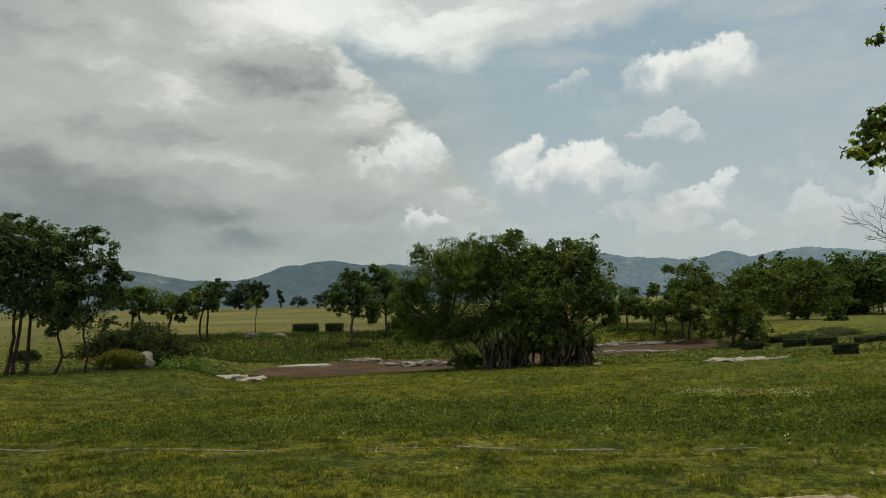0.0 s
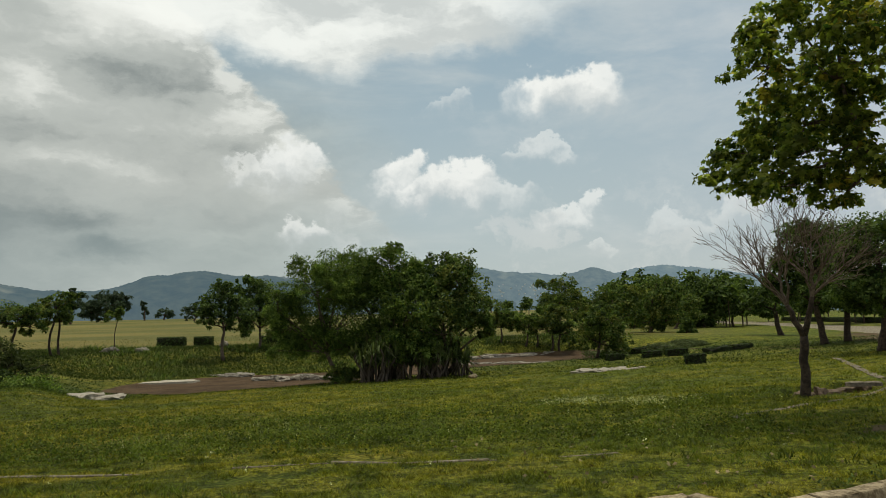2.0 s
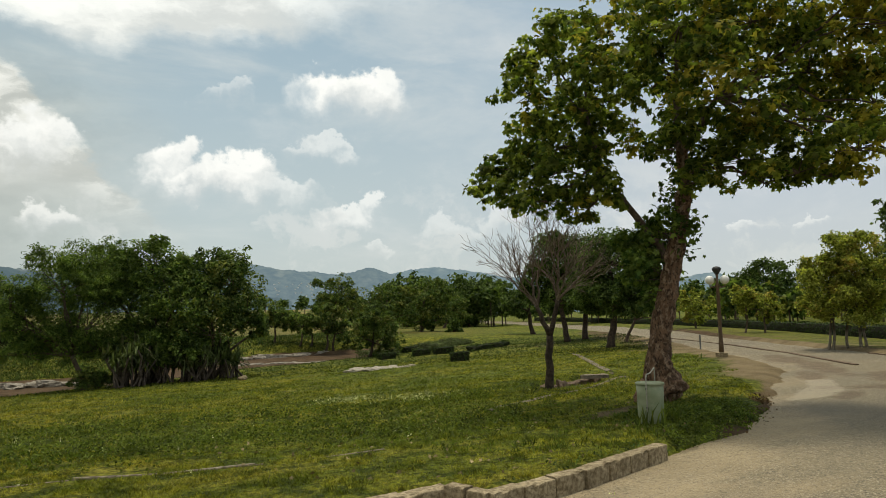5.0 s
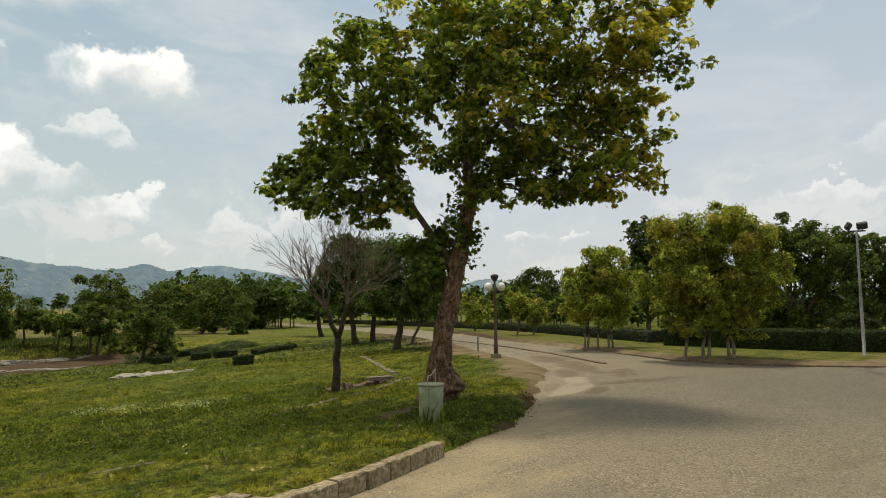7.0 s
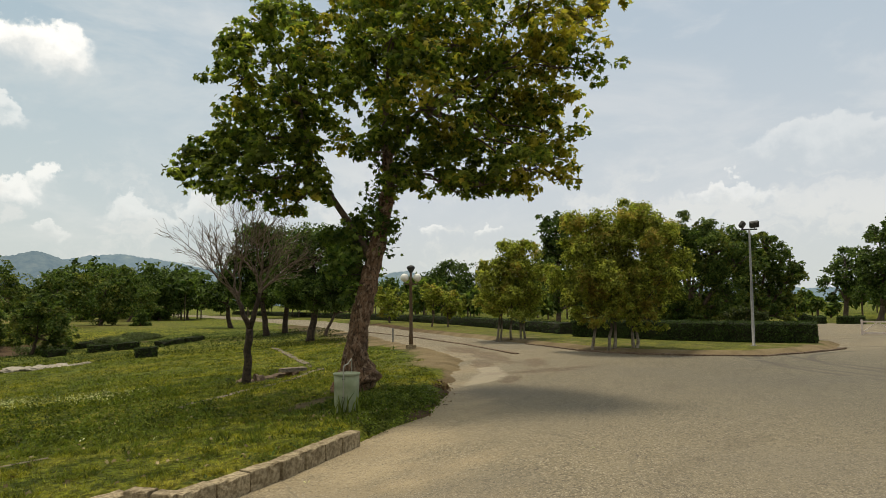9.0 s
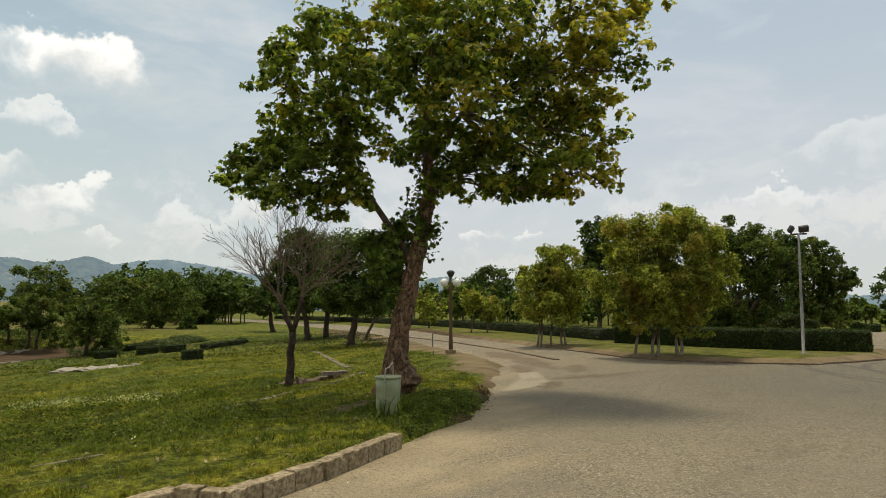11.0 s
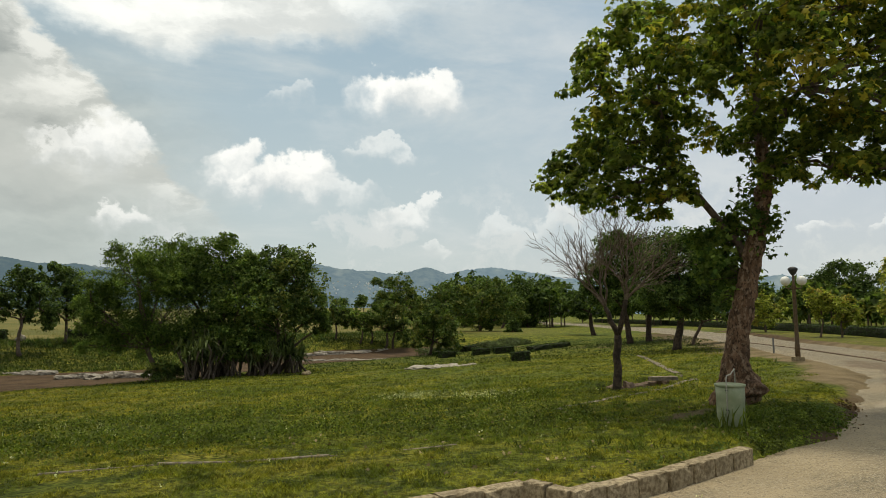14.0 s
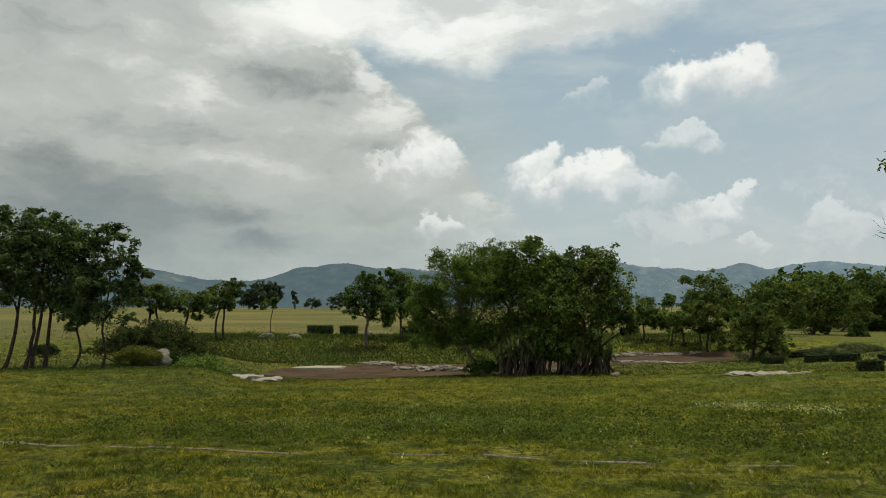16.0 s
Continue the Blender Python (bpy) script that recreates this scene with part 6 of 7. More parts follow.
# ---- lamps ----
def globe_lamp(x, y, label, high=2.9):
    ob = thing("street_lamp", pose(x, y, gz(x, y) - 0.03, 0, 0, -52), label, "lamp post", "globe lamps")
    k = high / 2.9
    part("plinth", box_bm(0.36, 0.36, 0.2, (0, 0, 0.06), 0.02), KERB, ob, "cracked concrete plinth")
    prof = [(0.075, 0.1), (0.072, 0.5), (0.06, 0.55), (0.052, 2.2 * k), (0.07, 2.24 * k), (0.07, 2.3 * k), (0.042, 2.36 * k), (0.038, 2.72 * k)]
    part("post", lathe_bm(prof, 14), BROWN_METAL, ob, smooth=True)
    part("cap", lathe_bm([(0.05, 2.64 * k), (0.08, 2.68 * k), (0.135, 2.78 * k), (0.145, 2.83 * k), (0.09, 2.88 * k), (0.02, 2.90 * k)], 16), DARK_METAL, ob, "dark metal bowl cap", smooth=True)
    for sx in (-1, 1):
        arm = [(0, 0, 2.28 * k), (sx * 0.12, 0, 2.22 * k), (sx * 0.21, 0, 2.24 * k), (sx * 0.22, 0, 2.32 * k)]
        mesh_ob("arm", *tube(arm, 0.02, 8), BROWN_METAL, ob, smooth=True)
        bm = bmesh.new()
        bmesh.ops.create_uvsphere(bm, u_segments=20, v_segments=12, radius=0.145, matrix=Matrix.Translation((sx * 0.22, 0, 2.46 * k)))
        part("globe", bm, GLOBE, ob, "cloudy white globe", smooth=True)
    return ob


globe_lamp(18.0, 14.25, "brown lamp post with two white globes on the lawn")
globe_lamp(64.7, 55.0, "distant lamp post with white globes beyond the hedge")


def flood_pole(x, y):
    ob = thing("floodlight_pole", pose(x, y, gz(x, y) - 0.03, 0, 0.4, -75), "tall galvanised pole with two dark floodlights", "lamp post")
    part("pole", lathe_bm([(0.09, 0.0), (0.09, 0.05), (0.05, 0.055), (0.047, 2.0), (0.038, 2.02), (0.033, 4.02)], 14), STEEL, ob, smooth=True)
    part("crossbar", box_bm(0.5, 0.05, 0.05, (0, 0, 4.02), 0.01), DARK_METAL, ob)
    for sx, tilt in ((-0.22, 24), (0.16, -8)):
        turn = pose(0, 0, 0, 25, tilt, 72 if sx < 0 else 10)
        head = part("floodlight", box_bm(0.30 if sx > 0 else 0.19, 0.14, 0.22, (sx, 0, 4.19), 0.025, turn), DARK_METAL, ob, "dark floodlight head")
        part("lens", box_bm(0.2, 0.02, 0.14, (sx, -0.085, 4.17), 0.004, turn), DARK_METAL, head, "dark glass front")
        part("bracket", box_bm(0.03, 0.03, 0.12, (sx, 0, 4.08)), DARK_METAL, ob)
    return ob


flood_pole(24.6, 4.6)


def gate(x, y):
    ob = thing("metal_gate", pose(x, y, -0.02, 0, 0, -88), "faded pinkish white steel bar gate", "gate")
    for px_ in (0.0, 2.6):
        part("post", box_bm(0.09, 0.09, 0.74, (px_, 0, 0.37), 0.008), GATE_PAINT, ob)
    for z in (0.10, 0.64):
        part("rail", box_bm(2.6, 0.05, 0.075, (1.3, 0, z), 0.006), GATE_PAINT, ob)
    for k in range(4):
        a, b = k * 0.65, (k + 1) * 0.65
        lo, hi = (0.12, 0.62) if k % 2 == 0 else (0.62, 0.12)
        mesh_ob("brace", *tube([(a, 0, lo), (b, 0, hi)], 0.026, 6), GATE_PAINT, ob)
    return ob


gate(37.9, 2.25)

# a low wire-stake at the lawn edge
stake = thing("stake", (20.9, 17.5, gz(20.9, 17.5)), "short grey marker stake at the lawn edge", "stake")
part("pole", lathe_bm([(0.03, -0.1), (0.03, 0.55), (0.02, 0.57)], 8), STEEL, stake)

# ---- hedges ----
clipped_hedge("long clipped dark green hedge along the verge", [(27.7, 3.1), (27.2, 5.0), (27.2, 7.5), (28.3, 12.6)], 1.1, 0.72, 32000, 31, 0.062, "hedges")
clipped_hedge("clipped dark hedge following the road", [(30.0, 14.0), (38.7, 25.4), (44.5, 34.0), (49.5, 43.2), (62, 72), (72, 96)], 0.9, 0.55, 26000, 32, 0.095, "hedges")
for hx, hy, hl, ha, hh in ((14.5, 24.8, 0.75, -25, 0.36), (15.9, 31.2, 0.9, -20, 0.32), (16.9, 30.6, 1.0, -15, 0.34), (19.0, 30.4, 1.5, 18, 0.26), (20.9, 31.4, 1.6, 24, 0.26), (17.0, 34.5, 1.3, 10, 0.3), (14.2, 31.8, 0.8, 0, 0.3)):
    dx_, dy_ = math.cos(radians(ha)) * hl / 2, math.sin(radians(ha)) * hl / 2
    clipped_hedge("low clipped dark hedge block on the lawn", [(hx - dx_, hy - dy_), (hx + dx_, hy + dy_)], 0.55, hh, 900, int(hx * 10), 0.07, "hedge blocks")
for k, (bx_, by_, br) in enumerate(((19.5, 36.5, 1.6), (21.5, 37.5, 1.5), (17.5, 37.5, 1.4), (22.5, 40.0, 1.3), (15.0, 35.5, 1.2), (17.6, 33.4, 1.0))):
    shrub("low_shrub", "low grey-green spreading shrub on the lawn", bx_, by_, [(0, 0, 0.2, br, br * 0.7, 0.34), (br * 0.6, 0.2, 0.18, br * 0.6, br * 0.5, 0.28)], SAGE_LEAF, 0.10, seed=300 + k, group="low shrubs")
for hx, hy, hl in ((-12.0, 54.2, 1.9), (-9.5, 53.4, 1.25), (-4.2, 52.5, 1.8), (-2.4, 52.5, 1.6)):
    clipped_hedge("clipped box hedge on the meadow edge", [(hx - hl / 2, hy), (hx + hl / 2, hy)], 0.9, 0.64, 1700, int(hx * 10) + 400, 0.10, "box hedges")
clipped_hedge("far clipped hedge beyond the gate road", [(55.5, 7.3), (55.8, 5.6)], 0.9, 0.6, 1800, 36, 0.12, "hedges")
clipped_hedge("far clipped hedge beside the gate road", [(56.0, 4.8), (56.3, 3.2)], 0.9, 0.6, 1800, 38, 0.12, "hedges")
clipped_hedge("far dark hedge across the end of the park", [(44, 74), (60, 118)], 1.4, 1.1, 5000, 37, 0.2, "hedges")


# ---- strap-leaved plants under the clump ----
def strap_plant(label, x, y, high, n, seed):
    rng = np.random.default_rng(seed)
    ob = thing("strap_plant", (x, y, gz(x, y)), label, "plant", "strap-leaved plants")
    verts, faces, stalks = [], [], []
    heads = []
    for k in range(5):
        foot, top = rng.normal(0, 0.2, 2), rng.normal(0, 0.3, 2)
        z = high * rng.uniform(0.3, 0.72)
        heads.append((*top, z))
        stalks.append(tube(bend((*foot, -0.1), (*top, z), 5, 0, rng, 0.03), np.linspace(0.05, 0.035, 5), 6))
    for k in range(n):
        a, tall, lean = rng.uniform(0, 6.28), 0.72 * rng.uniform(0.6, 1.2), rng.uniform(0.15, 1.3)
        root = np.array(heads[k % 5]) + rng.normal(0, 0.03, 3)
        way, side = np.array([math.cos(a), math.sin(a), 0]), np.array([-math.sin(a), math.cos(a), 0])
        for i, t in enumerate((0, 0.35, 0.7, 1.0)):
            c = root + way * lean * t * tall * 0.62 + np.array([0, 0, tall * (t * (1.05 - 0.35 * lean) - 0.75 * lean * t * t)])
            wd = (0.02, 0.032, 0.024, 0.003)[i]
            verts += [c - side * wd, c + side * wd]
        b = k * 8
        faces += [[b + 2 * i, b + 2 * i + 1, b + 2 * i + 3, b + 2 * i + 2] for i in range(3)]
    mesh_ob("leaves", verts, faces, REED_LEAF, ob)
    for stalk in stalks:
        mesh_ob("stalk", *stalk, GREY_BARK, ob, smooth=True)
    return ob


rs = np.random.default_rng(44)
for k in range(26):
    u = k / 25
    strap_plant("dark arching strap-leaved plant under the trees", 1.2 + 4.9 * u + rs.normal(0, 0.25), 28.9 + rs.normal(0, 0.5) + 0.3 * u, 1.95 + rs.uniform(-0.55, 0.35), 130, 100 + k)

# ---- far hills and woods ----
def hills(name, label, rows, far, depth, material, seed):
    """A wooded ridge from rows of azimuth and height in degrees, with spurs and a rough tree line."""
    rng = np.random.default_rng(seed)
    a = np.arange(rows[0][0], rows[-1][0], 0.12)
    e = np.interp(a, [r[0] for r in rows], [r[1] for r in rows])
    e = np.convolve(np.pad(e, 2, "edge"), np.ones(5) / 5, "valid")
    e = e + np.array([noise.fractal(Vector((q * 0.7, seed * 3.1, 0)), 1.0, 2.0, 5) for q in a]) * 0.10 * np.clip(e / 2, 0, 1)
    rings, m = [], len(a)
    prof = [(0.0, 0.0), (0.12, 0.22), (0.3, 0.45), (0.55, 0.72), (0.8, 0.92), (1.0, 1.0), (1.25, 0.8)]
    for j, (s, h) in enumerate(prof):
        r = far + depth * s
        z = (np.tan(np.radians(e + 0.12)) * (far + depth) + 11.6) * h
        fold = np.array([noise.fractal(Vector((q * 0.35, s * 4, seed)), 1.0, 2.0, 4) for q in a])
        z = z + fold * far * 0.008 * (1 if j < 5 else 0.25) * (h > 0)
        if j == 5:
            z = z + np.abs(rng.normal(0, far * 0.0007, m))
        rings.append(np.stack([r * np.sin(np.radians(a)), r * np.cos(np.radians(a)), z - 10], 1))
    i = (np.arange(len(prof) - 1)[:, None] * m + np.arange(m - 1)[None]).ravel()
    ob = mesh_ob(name, np.concatenate(rings), np.stack([i, i + 1, i + m + 1, i + m], 1), material, smooth=True)
    return tagged(ob, label, "hill", kind="structure")


# Wooded slopes; the blue emission stands in for the haze of distance.
def hill_look(a, b, haze_glow):
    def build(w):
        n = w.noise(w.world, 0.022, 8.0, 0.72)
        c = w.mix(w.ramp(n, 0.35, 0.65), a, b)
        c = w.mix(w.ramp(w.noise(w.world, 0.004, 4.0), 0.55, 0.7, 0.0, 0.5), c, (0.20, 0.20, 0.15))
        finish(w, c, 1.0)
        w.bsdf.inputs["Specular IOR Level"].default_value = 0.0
        w.bsdf.inputs["Emission Color"].default_value = (*haze_glow, 1)
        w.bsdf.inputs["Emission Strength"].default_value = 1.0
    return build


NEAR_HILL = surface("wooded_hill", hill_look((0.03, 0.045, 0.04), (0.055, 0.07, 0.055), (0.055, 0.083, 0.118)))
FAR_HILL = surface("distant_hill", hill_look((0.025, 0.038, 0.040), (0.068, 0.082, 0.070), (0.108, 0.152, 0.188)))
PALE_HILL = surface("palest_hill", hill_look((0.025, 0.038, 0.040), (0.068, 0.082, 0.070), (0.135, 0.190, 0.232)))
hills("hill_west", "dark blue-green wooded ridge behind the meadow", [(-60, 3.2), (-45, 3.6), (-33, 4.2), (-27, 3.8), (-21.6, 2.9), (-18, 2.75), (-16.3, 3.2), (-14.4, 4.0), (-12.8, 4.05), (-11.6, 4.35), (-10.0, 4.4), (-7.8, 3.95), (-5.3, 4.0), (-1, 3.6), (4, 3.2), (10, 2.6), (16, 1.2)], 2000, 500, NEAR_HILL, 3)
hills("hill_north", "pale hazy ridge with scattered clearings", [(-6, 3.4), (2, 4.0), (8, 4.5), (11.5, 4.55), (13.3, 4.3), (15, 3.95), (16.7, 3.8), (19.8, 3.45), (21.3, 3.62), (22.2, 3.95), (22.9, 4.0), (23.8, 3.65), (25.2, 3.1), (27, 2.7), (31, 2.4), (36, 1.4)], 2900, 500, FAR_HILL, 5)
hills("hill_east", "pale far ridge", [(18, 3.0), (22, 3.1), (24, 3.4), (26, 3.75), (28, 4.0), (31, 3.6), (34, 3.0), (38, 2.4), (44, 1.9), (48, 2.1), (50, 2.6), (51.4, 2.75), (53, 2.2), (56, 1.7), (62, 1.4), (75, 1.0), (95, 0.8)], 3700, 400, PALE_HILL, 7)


# far walls: haze put into the colour as a bluish white
HAZY_WALL = speckled("hazy_pale_walls", (0.74, 0.76, 0.78), (0.82, 0.83, 0.84), 0.3, 0.9, 0.0)


def hill_house(a, e, far, wide, high, seed):
    """A small pale house on a far slope."""
    x, y, z = far * math.sin(radians(a)), far * math.cos(radians(a)), 1.6 + far * math.tan(radians(e))
    ob = thing("house", pose(x, y, z, 0, 0, -a + (seed * 37) % 50 - 25), "tiny pale house on the far hillside", "house", "hillside houses")
    part("wall", box_bm(wide, wide * 0.8, high, (0, 0, 0)), HAZY_WALL, ob)
    part("roof", box_bm(wide * 1.1, wide * 0.9, high * 0.16, (0, 0, high * 0.58)), HAZY_WALL, ob)
    return ob


rs = np.random.default_rng(91)
for k in range(46):
    hill_house(rs.normal(16.6, 1.5) if k < 34 else rs.uniform(19, 24), rs.uniform(1.7, 3.0) - 0.3 * (k >= 34), rs.uniform(2760, 2850), rs.uniform(3, 7), rs.uniform(3, 4.5), k)


def far_wood(label, a0, a1, near, far, n, high, seed, leafy=FAR_LEAF, size=0.55):
    """A belt of trees in the distance: stems and tufts of leaves, uneven along the top."""
    rng = np.random.default_rng(seed)
    ob = tagged(new("far_trees"), label, "trees", kind="stuff")
    spots, ways, stems = [], [], []
    for k in range(n):
        a, d = radians(rng.uniform(a0, a1)), rng.uniform(near, far)
        x, y = d * math.sin(a), d * math.cos(a)
        if lawn_in(np.array([x]), np.array([y]))[0] < 1 and verge_in(np.array([x]), np.array([y]))[0] < 1:
            continue
        h, g = high * rng.uniform(0.6, 1.15), gz(x, y)
        w = h * rng.uniform(0.32, 0.5)
        for q in range(3):
            p, dr, c = lobe_points((x + rng.normal(0, w * 0.4), y + rng.normal(0, w * 0.4), g + h * rng.uniform(0.36, 0.72), w * 0.7, w * 0.7, h * 0.3), 170, 8, rng)
            spots.append(p)
            ways.append(dr)
        stems.append(tube([(x, y, g - 0.2), (x, y, g + h * 0.6)], [0.085, 0.05], 6))
    v, f = leaf_cloud(np.concatenate(spots), size, OVAL, rng, np.concatenate(ways))
    mesh_ob("foliage", v, f, leafy, ob)
    mesh_ob("stem", *joined(stems), BARK, ob)
    return ob


far_wood("belt of dark trees along the far road", 24, 50, 78, 125, 80, 6.3, 51, DARK_LEAF, 0.6)
far_wood("trees in the park behind the hedge", 49, 74, 58, 120, 75, 4.4, 52, MID_LEAF, 0.6)
far_wood("low far trees in the park", 74, 84, 95, 140, 40, 3.4, 56, MID_LEAF, 0.6)
far_wood("shrubs and small trees past the hedge", 76.5, 85, 62, 88, 34, 2.3, 57, MID_LEAF, 0.4)
far_wood("dark trees beyond the gate", 86.5, 98, 72, 110, 44, 5.8, 53, DARK_LEAF, 0.6)
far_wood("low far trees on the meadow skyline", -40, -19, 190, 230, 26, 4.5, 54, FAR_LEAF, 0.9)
far_wood("scattered far trees on the skyline", 12, 26, 120, 165, 16, 4.4, 55, DARK_LEAF, 0.6)


# ---- grass, weeds, flowers ----
def blades(name, label, n, area, tall, wide, seed, clump=1, bend_by=0.5, material=BLADE, ok=None, plain=False):
    """Grass blades, each a bent tapering strip, standing on the ground."""
    rng = np.random.default_rng(seed)
    x, y = area(rng, n)
    if clump > 1:
        x = np.repeat(x, clump) + rng.normal(0, tall * 0.5, len(x) * clump)
        y = np.repeat(y, clump) + rng.normal(0, tall * 0.5, len(y) * clump)
    good = (lawn_in(x, y) > np.where(x > 6.2, 0.02, 0.18)) | (verge_in(x, y) > 0.2)
    good &= (pond_in(x, y) < -0.5) & (drain_by(x, y) > 0.95) & (bare_by(x, y) + 0.35 * wave(x, y, 0.2) > 0.55)
    good &= (lawn_in(x, y) + 0.7 * wave(x, y, 0.8, 2.0) > 1.5 * ss(x, 11.0, 14.0) * ss(x, 30, 24)) | (verge_in(x, y) > 0.2)
    if ok is not None:
        good &= ok(x, y)
    x, y = x[good], y[good]
    m = len(x)
    a = rng.uniform(0, 6.28, m)
    h = tall * rng.uniform(0.45, 1.2, m)
    lean = np.stack([np.cos(a), np.sin(a), np.zeros(m)], 1) * (h * bend_by * rng.uniform(0.2, 1.3, m))[:, None]
    b = rng.uniform(0, 6.28, m)
    side = np.stack([np.cos(b), np.sin(b), np.zeros(m)], 1) * (wide * rng.uniform(0.7, 1.3, m))[:, None]
    base = np.stack([x, y, ground_z(x, y) - 0.01], 1)
    up = np.array([0, 0, 1.0])
    v = np.stack([base - side, base + side, base + lean * 0.35 + up * (h * 0.6)[:, None] + side * 0.7, base + lean + up * h[:, None]], 1)
    v2 = base + lean * 0.35 + up * (h * 0.6)[:, None] - side * 0.7
    v = np.concatenate([v, v2[:, None]], 1)
    f = np.array([[0, 1, 2], [0, 2, 4], [4, 2, 3]])[None] + (np.arange(m) * 5)[:, None, None]
    if plain:
        v = v[:, [0, 1, 3]]
        f = np.array([[0, 1, 2]])[None] + (np.arange(m) * 3)[:, None, None]
    ob = mesh_ob(name, v.reshape(-1, 3), f.reshape(-1, 3), material)
    return tagged(ob, label, "grass", kind="stuff")


def fan(a0, a1, d0, d1, power=1.0):
    def area(rng, n):
        a, d = np.radians(rng.uniform(a0, a1, n)), d0 + (d1 - d0) * rng.uniform(0, 1, n) ** power
        return d * np.sin(a), d * np.cos(a)
    return area


def patchy(x, y):
    return wave(x, y, 1.6) + 0.7 * wave(x, y, 0.5, 1.0) > -0.75


blades("lawn_grass", "short rough green lawn grass", 260000, fan(-42, 62, 4.6, 15, 0.75), 0.036, 0.0055, 61, bend_by=1.3, ok=patchy, plain=True)
blades("lawn_grass", "rough lawn grass further off", 130000, fan(-42, 55, 13, 32), 0.06, 0.013, 62, bend_by=1.3, ok=patchy, plain=True)
blades("lawn_grass", "rough grass round the ponds", 40000, fan(-42, 48, 28, 46), 0.09, 0.022, 68, bend_by=1.1, material=BANK_BLADE, plain=True)
blades("weeds", "taller weeds in the rough grass", 6500, fan(-42, 50, 6, 26), 0.085, 0.010, 63, clump=7, bend_by=1.1, plain=True, material=WEED_LEAF, ok=lambda x, y: wave(x, y, 4.0, 2.0) > 0.1)
blades("grass_tufts", "coarse tufts in the mown lawn", 24000, fan(-42, 62, 4.6, 12, 0.8), 0.055, 0.007, 70, clump=8, bend_by=1.2, plain=True, ok=lambda x, y: wave(x, y, 0.3, 3.0) + 0.5 * wave(x, y, 1.2, 1.0) > 0.15)
blades("grass_tufts", "coarse tufts further down the lawn", 9000, fan(-42, 50, 13, 30), 0.085, 0.013, 78, clump=6, bend_by=1.2, plain=True, ok=lambda x, y: wave(x, y, 0.8, 5.0) > 0.1)
blades("straw_stalks", "pale dry grass stalks standing in the lawn", 260, fan(-36, 4, 10, 15), 0.14, 0.006, 79, clump=3, bend_by=0.35, plain=True, material=PETAL, ok=lambda x, y: wave(x, y, 2.4, 4.0) > 0.35)
blades("bank_grass", "long green grass on the pond bank", 80000, lambda r, n: (r.uniform(-22, 20, n), r.uniform(39, 53, n)), 0.14, 0.024, 64, bend_by=1.0, material=BANK_BLADE, plain=True)
blades("bank_weeds", "leafy weeds in clumps on the pond bank", 900, lambda r, n: (r.uniform(-22, 20, n), r.uniform(38.5, 52, n)), 0.4, 0.03, 69, clump=14, bend_by=1.1, material=MID_LEAF, plain=True, ok=lambda x, y: wave(x, y, 3.0, 1.0) > 0.1)
blades("meadow_grass", "dry yellow meadow grass", 12000, fan(-42, 24, 50, 72, 1.3), 0.10, 0.02, 65, bend_by=1.0, material=leaf("dry_grass_blades", (0.120, 0.112, 0.036), (0.175, 0.152, 0.050), None, 0, 0.3))
blades("kerb_weeds", "weeds round the foot of the big tree", 900, lambda r, n: (r.normal(8.2, 0.8, n), r.normal(6.9, 0.55, n)), 0.06, 0.012, 66, clump=5, bend_by=1.2, material=MID_LEAF)
blades("bin_weeds", "thin dark weed stalks in front of the litter bin", 16, lambda r, n: (r.normal(6.85, 0.16, n), r.normal(6.45, 0.08, n)), 0.28, 0.012, 76, clump=4, bend_by=0.5, material=WEED_LEAF)
blades("lamp_weeds", "tufts at the lamp foot", 30, lambda r, n: (r.normal(18.0, 0.3, n), r.normal(14.2, 0.3, n)), 0.18, 0.02, 67, clump=6, material=MID_LEAF)


def flowers(label, n, x0, y0, sx, sy, turn, seed):
    rng = np.random.default_rng(seed)
    u, v = rng.normal(0, sx, n), rng.normal(0, sy, n)
    c, s = math.cos(radians(turn)), math.sin(radians(turn))
    x, y = x0 + u * c - v * s, y0 + u * s + v * c
    p = np.stack([x, y, ground_z(x, y) + rng.uniform(0.10, 0.19, n)], 1)
    w, f = leaf_cloud(np.repeat(p, 3, 0) + rng.normal(0, 0.008, (n * 3, 3)), 0.026, OVAL, rng)
    ob = mesh_ob("wildflowers", w, f, PETAL)
    return tagged(ob, label, "flowers", kind="stuff")


def low_weeds(label, x0, y0, x1, y1, width, n, size, seed, material=MID_LEAF, name="weeds", tall=1.0):
    """Leafy weeds hugging the ground along a line."""
    rng = np.random.default_rng(seed)
    t, o = rng.uniform(0, 1, n // 8), rng.normal(0, width / 2, n // 8)
    far = math.hypot(x1 - x0, y1 - y0)
    x, y = x0 + (x1 - x0) * t - (y1 - y0) / far * o, y0 + (y1 - y0) * t + (x1 - x0) / far * o
    x, y = np.repeat(x, 8) + rng.normal(0, size * 1.2, len(x) * 8), np.repeat(y, 8) + rng.normal(0, size * 1.2, len(y) * 8)
    keep = lawn_in(x, y) > -0.06
    x, y = x[keep], y[keep]
    z = np.where(lawn_in(x, y) > 0.6, ground_z(x, y), np.maximum(ground_z(x, y), 0.0)) + np.abs(rng.normal(0, size * 1.1 * tall, len(x))) + 0.01
    v, f = leaf_cloud(np.stack([x, y, z], 1), size, OVAL, rng)
    return tagged(mesh_ob(name, v, f, material), label, "weeds", kind="stuff")


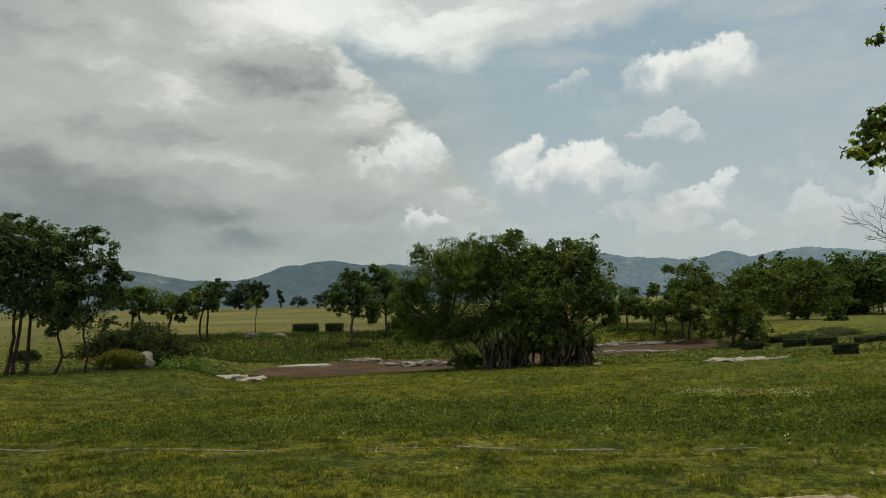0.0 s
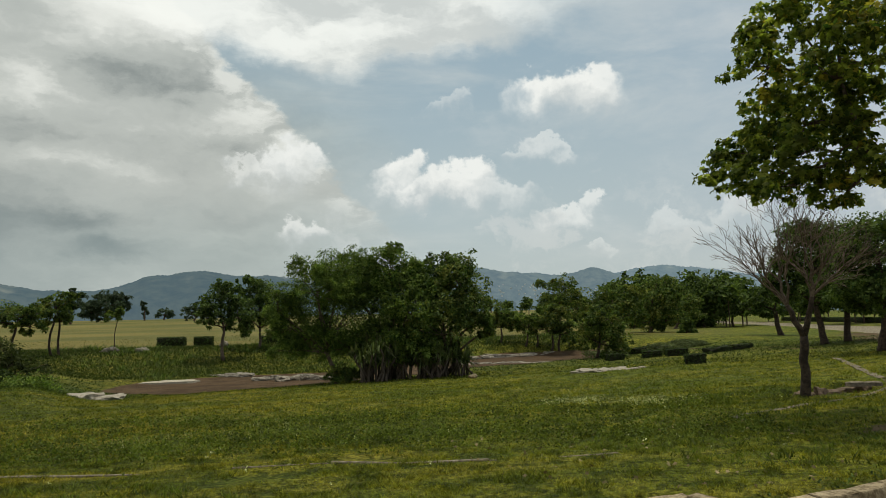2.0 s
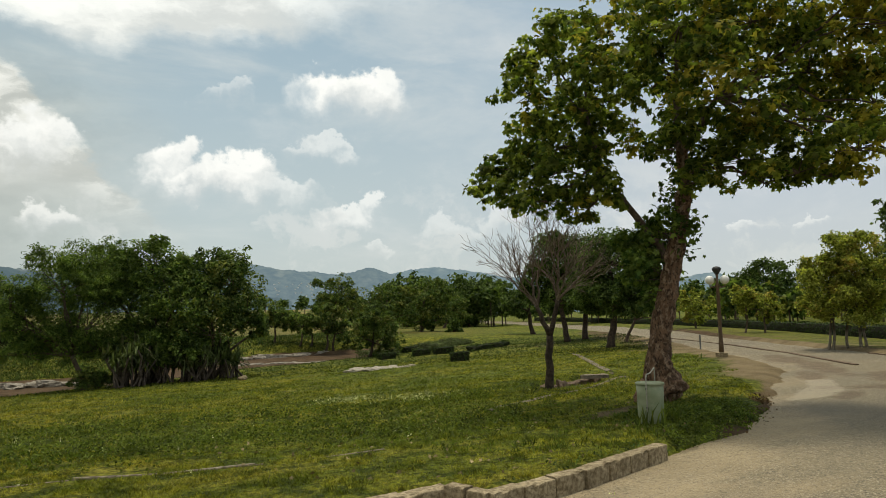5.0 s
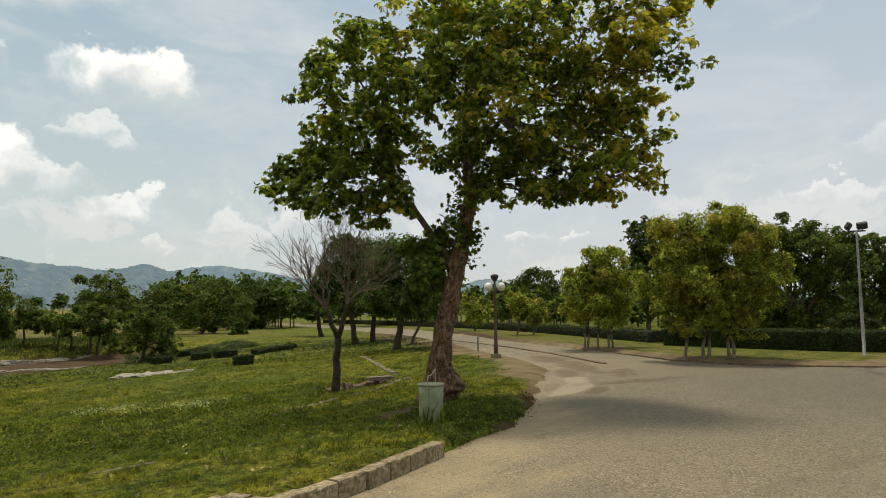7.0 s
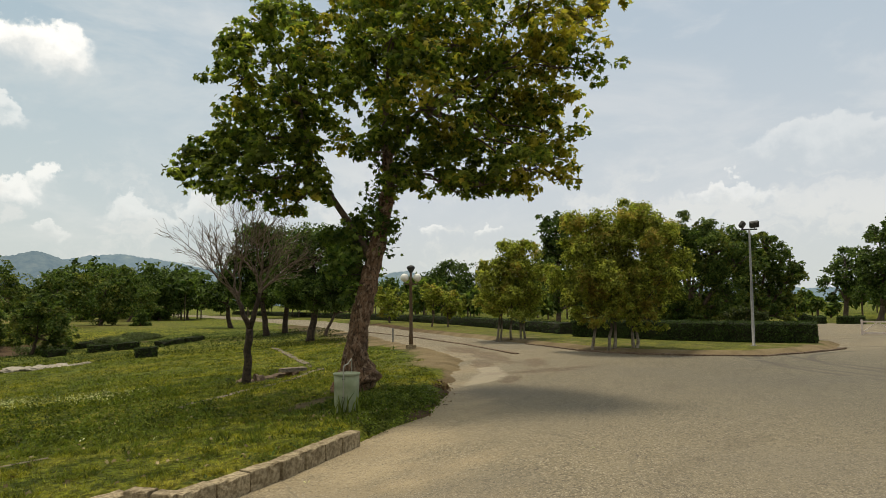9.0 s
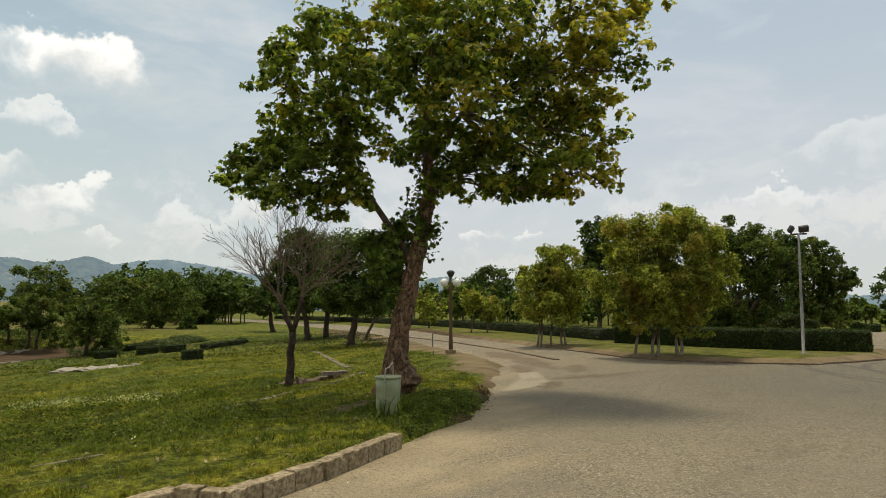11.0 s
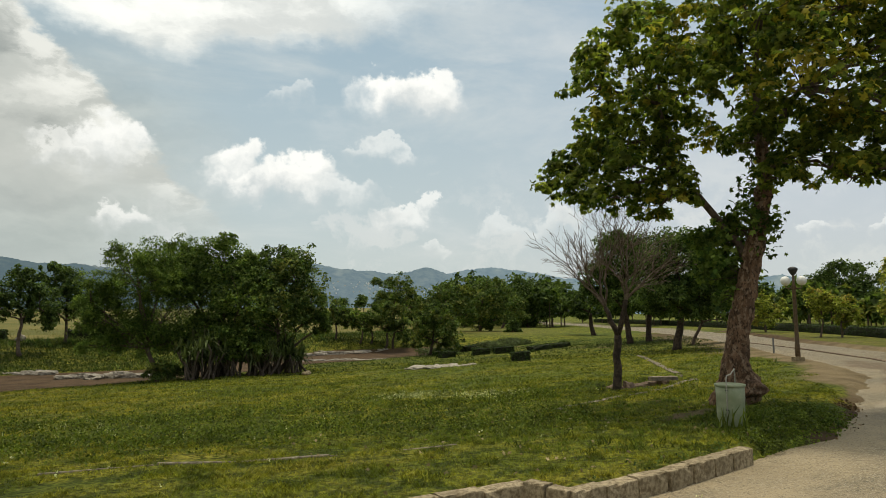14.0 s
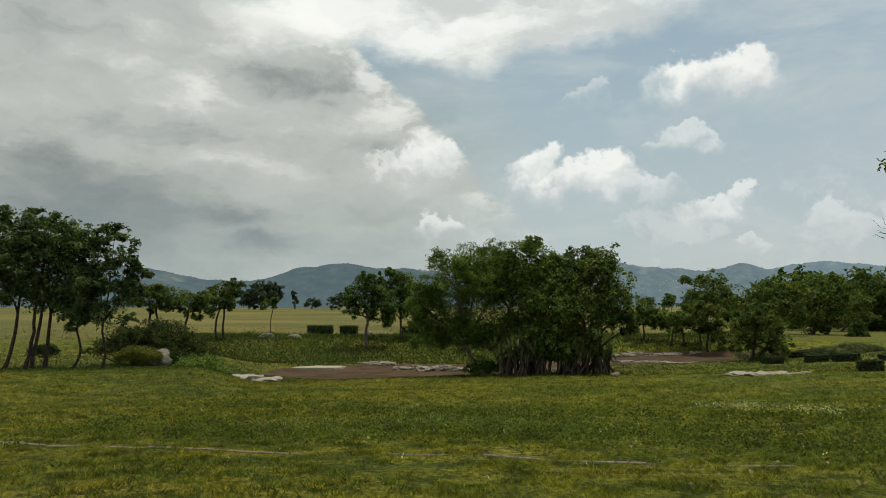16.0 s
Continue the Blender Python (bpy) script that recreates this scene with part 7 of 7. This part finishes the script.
low_weeds("dark leafy weeds along the lawn edge", 6.1, 5.55, 8.9, 6.75, 0.3, 2200, 0.042, 81, WEED_LEAF)
low_weeds("dark leafy weeds under the big tree", 7.2, 6.4, 9.3, 7.2, 0.8, 1900, 0.042, 82, WEED_LEAF)
low_weeds("leafy weeds round the litter bin", 6.9, 6.6, 7.45, 6.7, 0.22, 600, 0.05, 83, WEED_LEAF)
low_weeds("coarse dark weeds in a band across the lawn", -7.0, 11.2, 6.4, 9.0, 1.6, 19000, 0.045, 86, WEED_LEAF, tall=1.9)
low_weeds("coarse dark weeds further down the lawn", -6.0, 15.0, 7.5, 11.5, 1.2, 8000, 0.05, 87, WEED_LEAF, tall=1.7)
low_weeds("weeds along the foot of the kerb", 3.2, 4.72, 5.9, 5.42, 0.16, 500, 0.035, 84)
low_weeds("small heap of dead leaves at the lawn edge", 10.05, 7.15, 10.3, 7.3, 0.14, 200, 0.05, 85, DEAD_LEAF, "leaf_heap")
low_weeds("pale broad-leaved weeds beside the pond", -12.9, 29.2, -11.3, 30.3, 1.3, 1500, 0.13, 88, FRESH_LEAF, tall=1.3)
flowers("pale wildflower heads in the lawn", 260, 5.2, 13.4, 0.5, 0.45, -30, 71)
flowers("pale wildflower heads in the lawn", 220, 6.1, 12.2, 0.4, 0.4, -30, 72)
flowers("scattered tiny pale flowers in the grass", 40, 3.0, 8.0, 3.5, 2.0, 0, 73)
rs = np.random.default_rng(75)
litter = np.stack([rs.normal(8.0, 1.0, 110), rs.normal(6.35, 0.3, 110), np.zeros(110)], 1)
litter = litter[lawn_in(litter[:, 0], litter[:, 1]) > -0.25]
litter[:, 2] = np.maximum(ground_z(litter[:, 0], litter[:, 1]), 0) + 0.012
lv, lf = leaf_cloud(litter, 0.045, LOBED, rs)
tagged(mesh_ob("fallen_leaves", lv, lf, DEAD_LEAF), "brown fallen leaves under the big tree", "leaves", kind="stuff")
spread = np.stack([rs.uniform(1.5, 8.5, 150), rs.uniform(5.3, 9.6, 150), np.zeros(150)], 1)
spread = spread[lawn_in(spread[:, 0], spread[:, 1]) > 0.2]
spread[:, 2] = ground_z(spread[:, 0], spread[:, 1]) + 0.03
lv, lf = leaf_cloud(spread, 0.042, LOBED, rs)
tagged(mesh_ob("fallen_leaves", lv, lf, STRAW_LEAF), "pale dry leaves scattered over the lawn", "leaves", kind="stuff")
